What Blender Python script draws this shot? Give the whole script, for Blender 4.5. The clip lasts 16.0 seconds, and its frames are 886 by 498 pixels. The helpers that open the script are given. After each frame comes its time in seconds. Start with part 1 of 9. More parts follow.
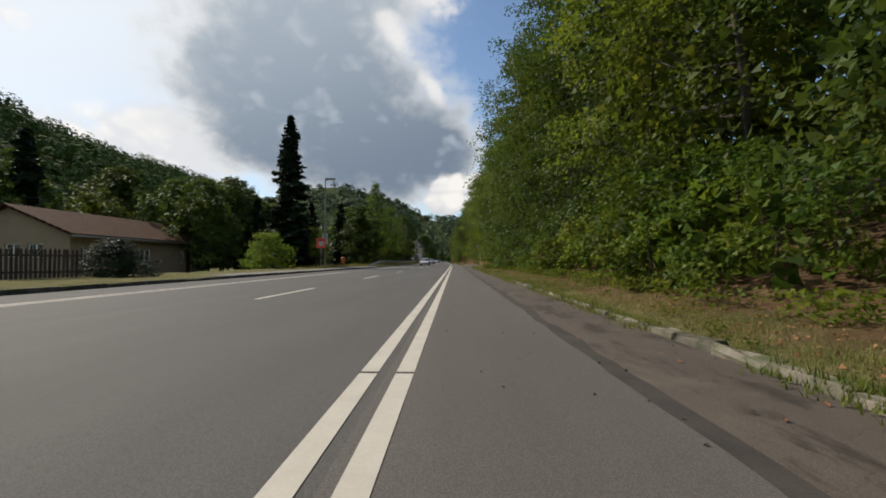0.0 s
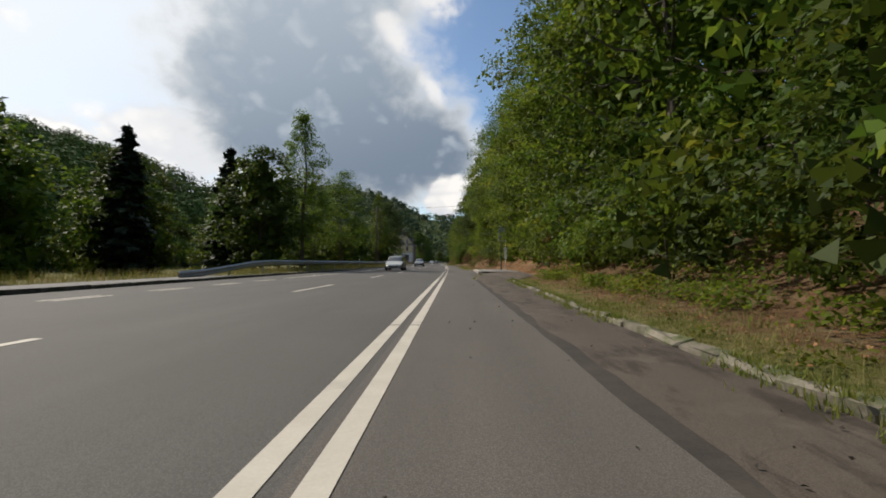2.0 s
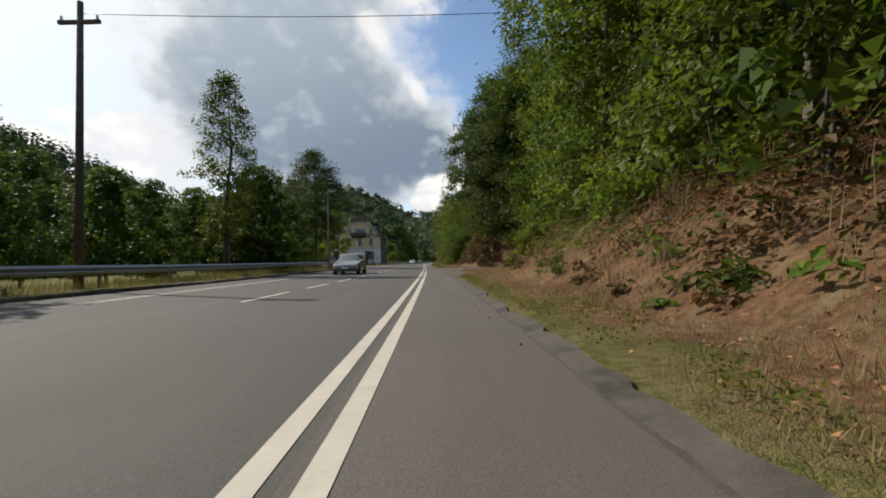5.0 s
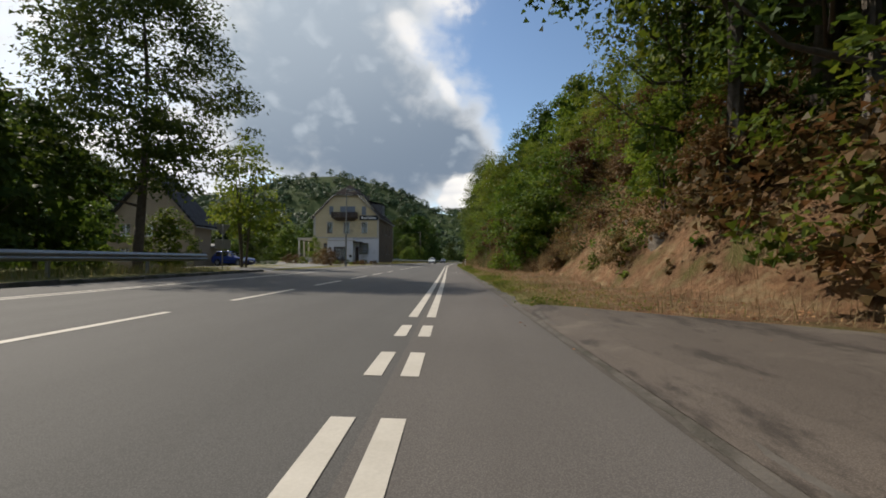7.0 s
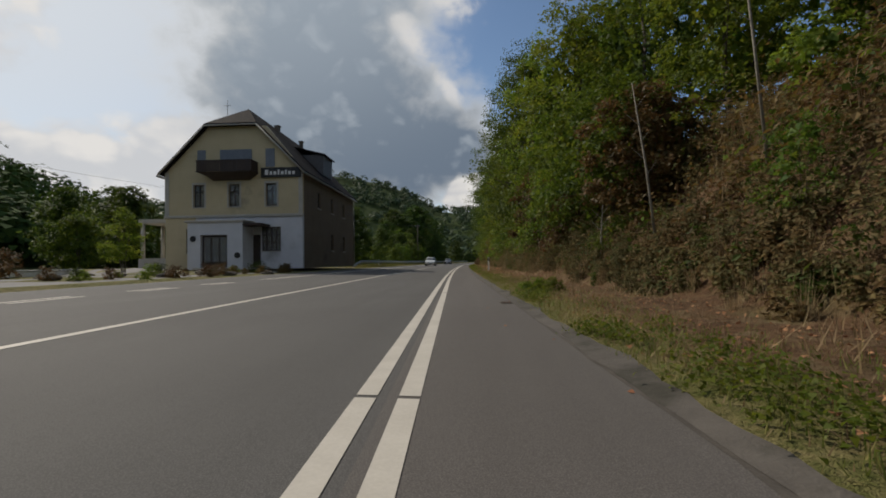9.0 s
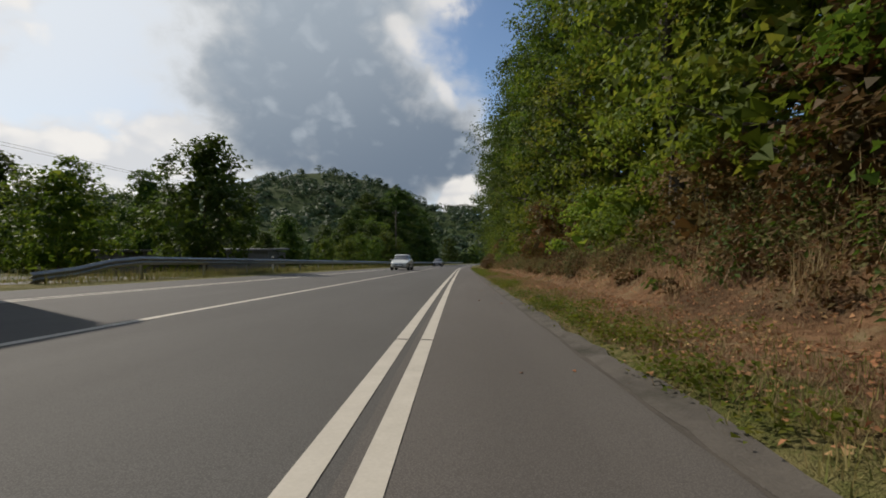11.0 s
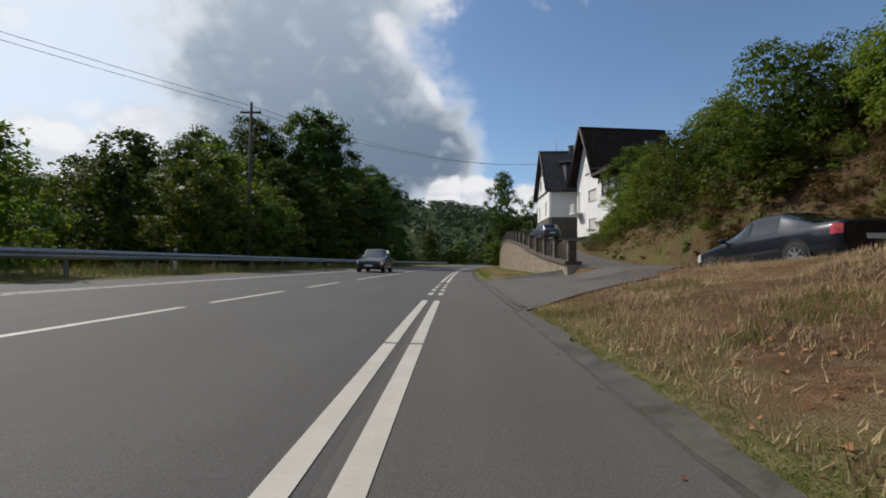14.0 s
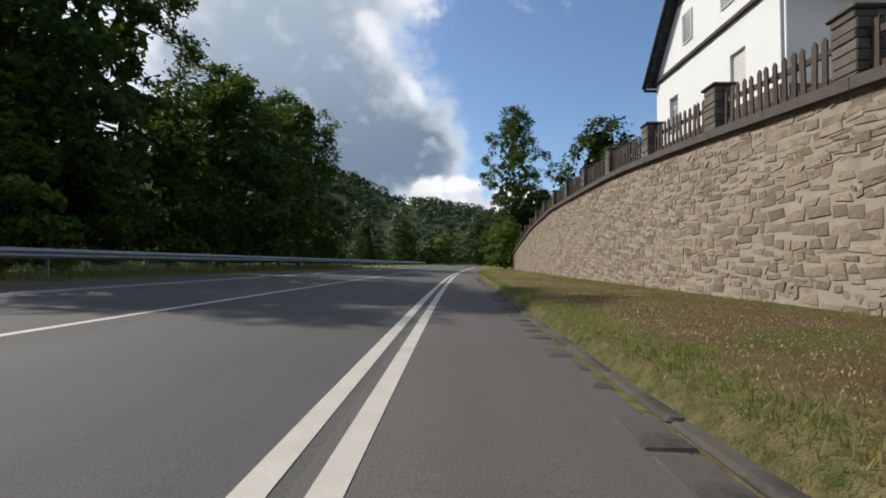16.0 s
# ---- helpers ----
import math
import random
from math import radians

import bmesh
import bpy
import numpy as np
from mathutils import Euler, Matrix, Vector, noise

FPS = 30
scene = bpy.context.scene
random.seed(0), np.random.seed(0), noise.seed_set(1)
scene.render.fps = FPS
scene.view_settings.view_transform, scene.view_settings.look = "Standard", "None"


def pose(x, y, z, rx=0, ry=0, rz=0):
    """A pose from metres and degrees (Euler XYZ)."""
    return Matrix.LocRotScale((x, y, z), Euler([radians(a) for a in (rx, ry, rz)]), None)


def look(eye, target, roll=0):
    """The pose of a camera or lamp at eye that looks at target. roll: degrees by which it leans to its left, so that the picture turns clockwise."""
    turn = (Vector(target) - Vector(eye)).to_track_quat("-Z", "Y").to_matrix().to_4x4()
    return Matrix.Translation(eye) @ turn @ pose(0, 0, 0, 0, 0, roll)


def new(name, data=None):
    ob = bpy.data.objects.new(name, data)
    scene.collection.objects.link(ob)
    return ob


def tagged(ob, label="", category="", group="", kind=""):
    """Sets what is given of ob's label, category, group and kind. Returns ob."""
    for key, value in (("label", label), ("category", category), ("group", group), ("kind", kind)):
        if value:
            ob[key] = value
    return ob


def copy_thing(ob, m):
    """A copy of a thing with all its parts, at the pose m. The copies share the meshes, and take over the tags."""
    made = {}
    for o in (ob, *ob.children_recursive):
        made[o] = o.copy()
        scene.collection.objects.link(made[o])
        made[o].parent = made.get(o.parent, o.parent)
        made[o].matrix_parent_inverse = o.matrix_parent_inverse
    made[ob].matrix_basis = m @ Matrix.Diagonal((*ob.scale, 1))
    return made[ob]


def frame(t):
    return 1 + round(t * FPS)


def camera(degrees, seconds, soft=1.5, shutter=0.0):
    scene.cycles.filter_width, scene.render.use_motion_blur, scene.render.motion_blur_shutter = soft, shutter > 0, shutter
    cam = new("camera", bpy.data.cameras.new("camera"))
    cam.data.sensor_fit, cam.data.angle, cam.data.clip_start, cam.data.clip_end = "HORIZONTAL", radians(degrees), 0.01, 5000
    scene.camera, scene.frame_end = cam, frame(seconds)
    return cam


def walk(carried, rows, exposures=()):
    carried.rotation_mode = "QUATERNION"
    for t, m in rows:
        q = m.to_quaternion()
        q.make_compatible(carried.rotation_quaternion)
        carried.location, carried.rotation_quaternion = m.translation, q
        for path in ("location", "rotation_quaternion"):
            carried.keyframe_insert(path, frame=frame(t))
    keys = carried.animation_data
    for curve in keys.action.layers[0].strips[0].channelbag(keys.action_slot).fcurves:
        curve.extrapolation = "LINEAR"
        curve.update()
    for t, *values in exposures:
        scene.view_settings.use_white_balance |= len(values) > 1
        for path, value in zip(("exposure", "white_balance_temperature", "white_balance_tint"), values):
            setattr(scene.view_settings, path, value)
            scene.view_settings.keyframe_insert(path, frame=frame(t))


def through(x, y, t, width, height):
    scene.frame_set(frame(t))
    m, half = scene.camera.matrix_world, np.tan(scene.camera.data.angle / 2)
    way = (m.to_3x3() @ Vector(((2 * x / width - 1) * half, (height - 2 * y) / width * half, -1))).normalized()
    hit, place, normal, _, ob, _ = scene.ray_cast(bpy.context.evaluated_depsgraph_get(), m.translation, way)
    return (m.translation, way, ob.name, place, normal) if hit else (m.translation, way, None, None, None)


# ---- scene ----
cam = camera(90.0, 16.0, soft=1.8)
PATH = [
    (0, pose(-0.004, 0.0, 0.74, 91.61, 0.0, 1.46)),
    (0.5, pose(0.003, 9.44, 0.74, 91.60, -0.2, 1.39)),
    (1, pose(-0.018, 19.68, 0.74, 91.62, 0.4, 1.24)),
    (1.5, pose(0.092, 29.28, 0.74, 91.61, 0.6, 0.51)),
    (2, pose(0.121, 39.36, 0.74, 91.75, -0.1, 1.39)),
    (2.5, pose(0.039, 48.48, 0.74, 91.59, -0.4, 2.48)),
    (3, pose(-0.013, 58.7, 0.74, 91.77, 0.7, 1.19)),
    (3.5, pose(0.006, 67.12, 0.74, 91.61, 0.1, 1.26)),
    (4, pose(0.037, 76.2, 0.74, 91.66, 1.1, -0.56)),
    (6.5, pose(-0.965, 123.34, 0.74, 91.61, 0.6, 1.87)),
    (7, pose(-1.259, 133.76, 0.74, 91.60, -0.3, 3.09)),
    (7.5, pose(-1.505, 142.45, 0.74, 91.68, 0.0, 2.94)),
    (8, pose(-1.674, 151.75, 0.74, 91.61, 0.0, 3.35)),
    (8.5, pose(-2.212, 160.43, 0.74, 91.76, 0.1, 5.61)),
    (9, pose(-2.675, 169.73, 0.74, 91.71, 1.0, 3.93)),
    (9.5, pose(-3.005, 178.23, 0.74, 91.85, 0.9, 3.96)),
    (12, pose(-4.206, 224.5, 0.74, 91.83, 0.0, 2.21)),
    (12.5, pose(-4.19, 234.0, 0.74, 91.81, -0.6, 2.13)),
    (13, pose(-4.485, 244.72, 0.74, 91.83, -1.0, 4.39)),
    (13.5, pose(-4.678, 254.22, 0.74, 91.90, 0.1, 2.79)),
    (14, pose(-4.609, 264.17, 0.74, 91.89, -0.3, 1.1)),
    (14.5, pose(-4.629, 272.61, 0.74, 91.87, -0.7, 1.4)),
    (15, pose(-4.524, 282.12, 0.74, 91.86, -0.6, 1.7)),
    (15.5, pose(-4.184, 291.38, 0.74, 91.90, 0.5, -1.63)),
    (16, pose(-3.738, 300.35, 0.74, 91.89, -0.3, -1.12)),
]
walk(cam, PATH, exposures=((0.0, 0.01, 7000, 11), (2.5, 0.09, 7000, 11), (3.0, 0.11, 7000, 11), (3.5, 0.41, 7000, 11), (4.0, 0.35, 7000, 11), (6.5, 0.05, 7000, 11), (7.5, 0.27, 7000, 11), (8.0, 0.12, 7000, 11), (8.5, -0.29, 7000, 11), (9.0, -0.39, 7000, 11), (9.6, -0.33, 7000, 11), (12.0, -0.13, 7000, 11), (13.0, -0.15, 6800, 11), (14.0, -0.12, 6550, 11), (15.0, -0.02, 6550, 11), (16.0, 0.1, 6550, 11)))

# ---- world, sun ----
SUN_AZ, SUN_EL = radians(59), radians(42)      # left of the road's start heading, above the horizon
SUN_DIR = Vector((-math.sin(SUN_AZ) * math.cos(SUN_EL), math.cos(SUN_AZ) * math.cos(SUN_EL), math.sin(SUN_EL)))


def sky_world():
    w = bpy.data.worlds.new("sky")
    scene.world = w
    w.use_nodes = True
    nt = w.node_tree
    nt.nodes.clear()
    N, L = nt.nodes.new, nt.links.new

    def m(op, a, b=None, clamp=False):
        n = N("ShaderNodeMath")
        n.operation, n.use_clamp = op, clamp
        for i, v in enumerate((a, b)):
            if v is None:
                continue
            if isinstance(v, (int, float)):
                n.inputs[i].default_value = v
            else:
                L(v, n.inputs[i])
        return n.outputs[0]

    def ramp(v, a, b):
        n = N("ShaderNodeMapRange")
        n.interpolation_type = "SMOOTHSTEP"
        L(v, n.inputs[0])
        n.inputs[1].default_value, n.inputs[2].default_value = a, b
        return n.outputs[0]

    def mixc(f, a, b):
        n = N("ShaderNodeMix")
        n.data_type = "RGBA"
        L(f, n.inputs[0])
        for i, v in ((6, a), (7, b)):
            if isinstance(v, tuple):
                n.inputs[i].default_value = (*v, 1)
            else:
                L(v, n.inputs[i])
        return n.outputs[2]

    co = N("ShaderNodeTexCoord")
    sep = N("ShaderNodeSeparateXYZ")
    L(co.outputs["Generated"], sep.inputs[0])
    x, y, z = sep.outputs
    az = m("MULTIPLY", m("ARCTAN2", x, y), 57.2958)          # degrees to the right of +y
    el = m("MULTIPLY", m("ARCSINE", z), 57.2958)
    sky = N("ShaderNodeTexSky")
    sky.sky_type, sky.sun_disc = "NISHITA", False
    sky.sun_elevation, sky.sun_rotation = SUN_EL, -SUN_AZ
    sky.altitude, sky.air_density, sky.dust_density, sky.ozone_density = 200, 1.0, 0.6, 1.6
    # cloud noise over the dome: slow swells, cauliflower puffs and fine shreds
    comb = N("ShaderNodeCombineXYZ")
    L(m("MULTIPLY", az, 0.075), comb.inputs[0])
    L(m("MULTIPLY", el, 0.1), comb.inputs[1])

    def cloud_noise(scale, detail, rough, distort):
        n = N("ShaderNodeTexNoise")
        n.inputs["Scale"].default_value, n.inputs["Detail"].default_value, n.inputs["Roughness"].default_value = scale, detail, rough
        n.inputs["Distortion"].default_value = distort
        L(comb.outputs[0], n.inputs["Vector"])
        return m("SUBTRACT", n.outputs[0], 0.5)

    swell, shred = cloud_noise(1.3, 6, 0.5, 0.3), cloud_noise(4.2, 9, 0.62, 0.5)
    warp = N("ShaderNodeTexNoise")
    warp.inputs["Scale"].default_value, warp.inputs["Detail"].default_value = 3.0, 5
    L(comb.outputs[0], warp.inputs["Vector"])
    bent = N("ShaderNodeVectorMath")
    bent.operation = "MULTIPLY_ADD"
    L(warp.outputs["Color"], bent.inputs[0])
    bent.inputs[1].default_value = (0.34, 0.34, 0)
    L(comb.outputs[0], bent.inputs[2])

    def puffs(scale):
        n = N("ShaderNodeTexVoronoi")
        n.feature = "SMOOTH_F1"
        n.inputs["Scale"].default_value, n.inputs["Smoothness"].default_value = scale, 0.35
        L(bent.outputs[0], n.inputs["Vector"])
        return m("SUBTRACT", 0.42, n.outputs["Distance"])

    puff = m("ADD", puffs(2.6), m("MULTIPLY", puffs(6.5), 0.5))
    fb = m("ADD", m("MULTIPLY", swell, 1.3), m("ADD", m("MULTIPLY", shred, 0.6), m("MULTIPLY", puff, 0.35)))

    def blob(a0, e0, ra, re, tilt=0.0):
        c, s = math.cos(radians(tilt)), math.sin(radians(tilt))
        da, de = m("SUBTRACT", az, a0), m("SUBTRACT", el, e0)
        u = m("DIVIDE", m("ADD", m("MULTIPLY", da, c), m("MULTIPLY", de, s)), ra)
        v = m("DIVIDE", m("SUBTRACT", m("MULTIPLY", de, c), m("MULTIPLY", da, s)), re)
        return m("SUBTRACT", 1.0, m("SQRT", m("ADD", m("MULTIPLY", u, u), m("MULTIPLY", v, v))))

    def heap(*blobs):
        out = None
        for q in blobs:
            v = blob(*q)
            out = v if out is None else m("MAXIMUM", out, v)
        return out

    # thin bright veil round the sun
    dot = N("ShaderNodeVectorMath")
    dot.operation = "DOT_PRODUCT"
    L(co.outputs["Generated"], dot.inputs[0])
    dot.inputs[1].default_value = SUN_DIR
    veil = ramp(dot.outputs["Value"], 0.62, 0.95)
    tint = N("ShaderNodeMix")
    tint.data_type, tint.blend_type = "RGBA", "MULTIPLY"
    tint.inputs[0].default_value = 1.0
    L(sky.outputs[0], tint.inputs[6])
    tint.inputs[7].default_value = (1.3, 1.45, 1.55, 1)
    allsky = mixc(m("MULTIPLY", veil, 0.8), tint.outputs[2], (10.4, 11.3, 12.2))
    # torn white wisps overhead
    wisp = ramp(m("ADD", blob(6, 40, 26, 13), m("MULTIPLY", fb, 1.3)), 0.2, 0.9)
    allsky = mixc(m("MULTIPLY", wisp, 0.55), allsky, (8.8, 9.2, 9.8))
    # white heaps low towards the sun
    white = m("ADD", heap((-43, 9, 16, 5.5), (-33, 12.5, 9, 5.5), (-62, 20, 16, 9), (-31, 6, 9, 6), (150, 30, 60, 14), (-130, 35, 40, 12)), m("MULTIPLY", fb, 0.75))
    body = mixc(ramp(m("ADD", puff, m("MULTIPLY", swell, 0.8)), -0.25, 0.3), (8.6, 9.1, 9.9), (11.4, 11.5, 11.6))
    allsky = mixc(m("MULTIPLY", ramp(white, -0.05, 0.3), 0.9), allsky, body)
    # the great grey cloud, softly lit at its thin rim
    great = m("ADD", heap((-19, 21, 19, 14, -12), (-21, 34, 20, 12), (-11, 14, 14, 9.5), (-4.5, 14.5, 9.5, 7.5)), m("MULTIPLY", fb, 0.55))
    depth = m("ADD", great, m("MULTIPLY", swell, 0.35))
    grey = mixc(ramp(m("ADD", el, m("MULTIPLY", az, -0.35)), 12, 42), (2.1, 2.85, 3.95), (4.6, 5.6, 6.8))
    grey = mixc(m("MULTIPLY", ramp(m("ADD", puff, m("MULTIPLY", shred, 0.7)), -0.1, 0.4), 0.6), grey, (5.6, 6.6, 7.8))
    allsky = mixc(ramp(great, -0.16, 0.3), allsky, mixc(ramp(depth, -0.1, 0.5), (9.6, 10.1, 10.6), grey))
    # sunlit shreds along its upper rim
    rim = m("ADD", heap((-7.5, 27, 7, 2.8, -45), (-2.6, 21.5, 5, 1.8, -52), (-2, 32, 9, 4)), m("MULTIPLY", fb, 1.0))
    allsky = mixc(m("MULTIPLY", ramp(rim, 0.25, 0.8), 0.75), allsky, (10.4, 10.6, 10.9))
    # small heap over the valley's end
    low = m("ADD", heap((-1.2, 8.6, 3.4, 3.4), (4.2, 8.4, 4.2, 3.6), (9.5, 7.6, 5.0, 3.6)), m("MULTIPLY", m("ADD", puff, shred), 0.55))
    allsky = mixc(ramp(low, 0.0, 0.3), allsky, mixc(ramp(m("ADD", el, m("MULTIPLY", puff, 6.0)), 5.5, 9.5), (7.4, 7.9, 8.8), (10.6, 10.8, 11.0)))
    bg = N("ShaderNodeBackground")
    L(allsky, bg.inputs[0])
    bg.inputs[1].default_value = 0.085
    out = N("ShaderNodeOutputWorld")
    L(bg.outputs[0], out.inputs[0])


sky_world()
sun = new("sun", bpy.data.lights.new("sun", "SUN"))
sun.data.energy, sun.data.angle, sun.data.color = 4.0, radians(0.6), (1.0, 0.95, 0.87)
sun.matrix_world = look(SUN_DIR * 100, (0, 0, 0))

# ---- the road's line ----
KNOTS = ((-500, 0), (60, 0), (155, 2.4), (182, 2.4), (225, 0.6), (255, 0.6), (302, -2.6), (350, -6.5), (5000, -6.5))
_ys = np.arange(-500, 2000.01, 0.5)
_hd = np.radians(np.interp(_ys, [k[0] for k in KNOTS], [k[1] for k in KNOTS]))
_xs = np.concatenate([[0], np.cumsum(-np.tan((_hd[1:] + _hd[:-1]) / 2) * 0.5)])
_xs -= np.interp(0, _ys, _xs)


def cx(y):
    return np.interp(y, _ys, _xs)


def heading(y):
    return np.interp(y, _ys, _hd)


def fall(y):
    """How much the road rises to its left, per metre."""
    return np.interp(y, (115, 178), (0.0, 0.026))


def knots(y, *pairs):
    return np.interp(y, [p[0] for p in pairs], [p[1] for p in pairs])


def smooth(a, b, v):
    t = np.clip((v - a) / (b - a), 0, 1)
    return t * t * (3 - 2 * t)


def road_z(r, y):
    return -fall(y) * (r + 0.33)


def edge_right(y):
    """Right rim of the asphalt."""
    return knots(y, (-100, 2.06), (46, 2.08), (57, 2.42), (68.6, 2.42), (69, 2.1), (80, 2.3), (82.4, 2.9), (83.4, 1.3), (100, 1.15), (118, 1.05), (2000, 1.05))


def relief(r, y):
    """Small humps of the unpaved ground."""
    a = np.sin(1.3 * r + 0.7 * y) * np.sin(0.9 * y - 0.5 * r + 1) + 0.6 * np.sin(2.9 * r + 1.1 - 0.4 * y) * np.sin(2.3 * y + 0.7 * r) + 0.35 * np.sin(5.3 * r + 2.2 * y) * np.sin(4.1 * y - 3.1 * r)
    paved = ((y > 110) & (y < 144) & (r < 9.2)) | ((y > 55) & (y < 84) & (r < 5.2)) | ((y > 271.5) & (y < 313) & (r < 9)) | ((y > 256) & (y < 278) & (r > 6.4) & (r < 9.9)) | (y > 283) & (r < 6)
    return np.where(paved, 0.0, a) * (0.1 * smooth(0.6, 4.0, r - edge_right(y)) + 0.06 * smooth(-12, -16, r))


def ground_z(r, y):
    r, y = np.asarray(r, float), np.asarray(y, float)
    er = edge_right(y)
    # right: verge, then the bank
    toe = knots(y, (0, 4.6), (55, 4.2), (68, 4.6), (84, 4.4), (95, 2.6), (112, 3.0), (117, 7.2), (131, 8.8), (138, 5.2), (142, 4.4), (150, 4.6), (161, 4.6), (170, 3.6), (180, 3.4), (200, 3.1), (228, 2.9), (257, 3.0), (263, 9.6), (277, 9.9), (282, 8.8), (292, 8.3), (300, 9.2), (318, 13), (360, 16))
    steep = knots(y, (0, 0.30), (60, 0.5), (75, 0.62), (118, 0.75), (138, 0.95), (146, 1.3), (168, 1.3), (180, 1.05), (200, 0.85), (225, 0.5), (256, 0.6), (263, 1.7), (284, 1.7), (292, 1.3), (300, 0.9), (360, 0.4))
    top = knots(y, (0, 9), (100, 12), (150, 16), (200, 14), (250, 9), (263, 14), (284, 11), (292, 8), (305, 6), (360, 5))
    bank = top * (1 - np.exp(-np.clip(r - toe, 0, None) * steep / top))
    verge = 0.05 * smooth(0.05, 0.4, r - er) + 0.03 * np.clip(r - er - 0.2, 0, 3)
    # the drive that climbs behind the wall
    terrace = knots(y, (268, 0.0), (283, 0.3), (292, 1.1), (303, 2.3), (312, 3.0), (335, 3.0), (350, 1.2), (380, 0.3)) * smooth(4.75, 5.1, r) + knots(y, (252, 0.0), (257, 1.3), (262, 1.38), (268, 0.95), (274, 0.56), (277.3, 0.36), (283, 0.28), (283.4, 0)) * np.clip((r - 1.4) / 4.9, 0, 1) ** 1.25
    kerb_far = 0.1 * smooth(283, 284, y) * smooth(1.25, 1.3, r)
    right = road_z(er, y) + verge + np.maximum(bank, terrace) + kerb_far
    # left: kerb and footway, then meadow and the valley side
    left = road_z(np.clip(r, -24, 0), y) + 0.1 * smooth(-9.75, -9.9, r) * (1 - smooth(150, 156, y))
    d = np.clip(-r - 14, 0, None)
    left = left - 0.9 * smooth(0, 16, d) * knots(y, (193, 1.0), (198.5, 0.0), (222, 0.0), (232, 1.0))
    hill = np.clip(-r - knots(y, (0, 62), (150, 62), (230, 58), (300, 78), (400, 120), (900, 140)), 0, None)
    left = left + knots(y, (0, 80), (150, 82), (260, 78), (340, 62), (420, 44), (700, 60)) * (1 - np.exp(-hill / 95)) * (0.85 + 0.25 * np.sin(y / 83 + 0.6) + 0.12 * np.sin(y / 31))
    far_r = np.clip(r - 30, 0, None)
    right = right + 40 * (1 - np.exp(-far_r / 120)) * (1 - smooth(330, 420, y) * 0.75)
    z = relief(r, y) + np.where(r > er, right, np.where(r < -9.75, left, road_z(r, y)))
    # the ridges that close the valley
    ahead = np.clip(y - 430, 0, None)
    z = z + 78 * smooth(190, 560, ahead) * (0.75 + 0.85 * np.exp(-((r + 371) / 150) ** 2) + 0.12 * np.sin(r / 140 + 1.2) - 0.35 * np.exp(-((r - 170) / 130) ** 2))
    z = z + smooth(190, 560, ahead) * (30 * np.exp(-((r + 185) / 110) ** 2) + 12 * np.exp(-((r + 40) / 90) ** 2))
    return z


def P(r, y, up=0.0, z=None):
    """A place by its distance to the right of the road's line and along it."""
    return Vector((float(cx(y)) + r, y, (float(ground_z(r, y)) if z is None else z) + up))


# ---- materials ----
def nodes_of(name):
    mt = bpy.data.materials.new(name)
    mt.use_nodes = True
    return mt, mt.node_tree, mt.node_tree.nodes["Principled BSDF"]


def noise_node(nt, scale, detail=5, rough=0.6, vec=None):
    n = nt.nodes.new("ShaderNodeTexNoise")
    n.inputs["Scale"].default_value, n.inputs["Detail"].default_value, n.inputs["Roughness"].default_value = scale, detail, rough
    if vec is not None:
        nt.links.new(vec, n.inputs["Vector"])
    return n.outputs[0]


def mix_rgb(nt, f, a, b, mode="MIX"):
    n = nt.nodes.new("ShaderNodeMix")
    n.data_type, n.blend_type = "RGBA", mode
    for i, v in ((0, f), (6, a), (7, b)):
        if isinstance(v, (int, float)):
            n.inputs[i].default_value = v
        elif isinstance(v, tuple):
            n.inputs[i].default_value = (*v, 1)
        else:
            nt.links.new(v, n.inputs[i])
    return n.outputs[2]


def step(nt, v, a, b, c=0.0, d=1.0):
    n = nt.nodes.new("ShaderNodeMapRange")
    nt.links.new(v, n.inputs[0])
    for i, k in enumerate((a, b, c, d)):
        n.inputs[i + 1].default_value = k
    return n.outputs[0]


def bump(nt, bsdf, height, strength, dist=0.01):
    n = nt.nodes.new("ShaderNodeBump")
    n.inputs["Strength"].default_value, n.inputs["Distance"].default_value = strength, dist
    nt.links.new(height, n.inputs["Height"])
    nt.links.new(n.outputs[0], bsdf.inputs["Normal"])


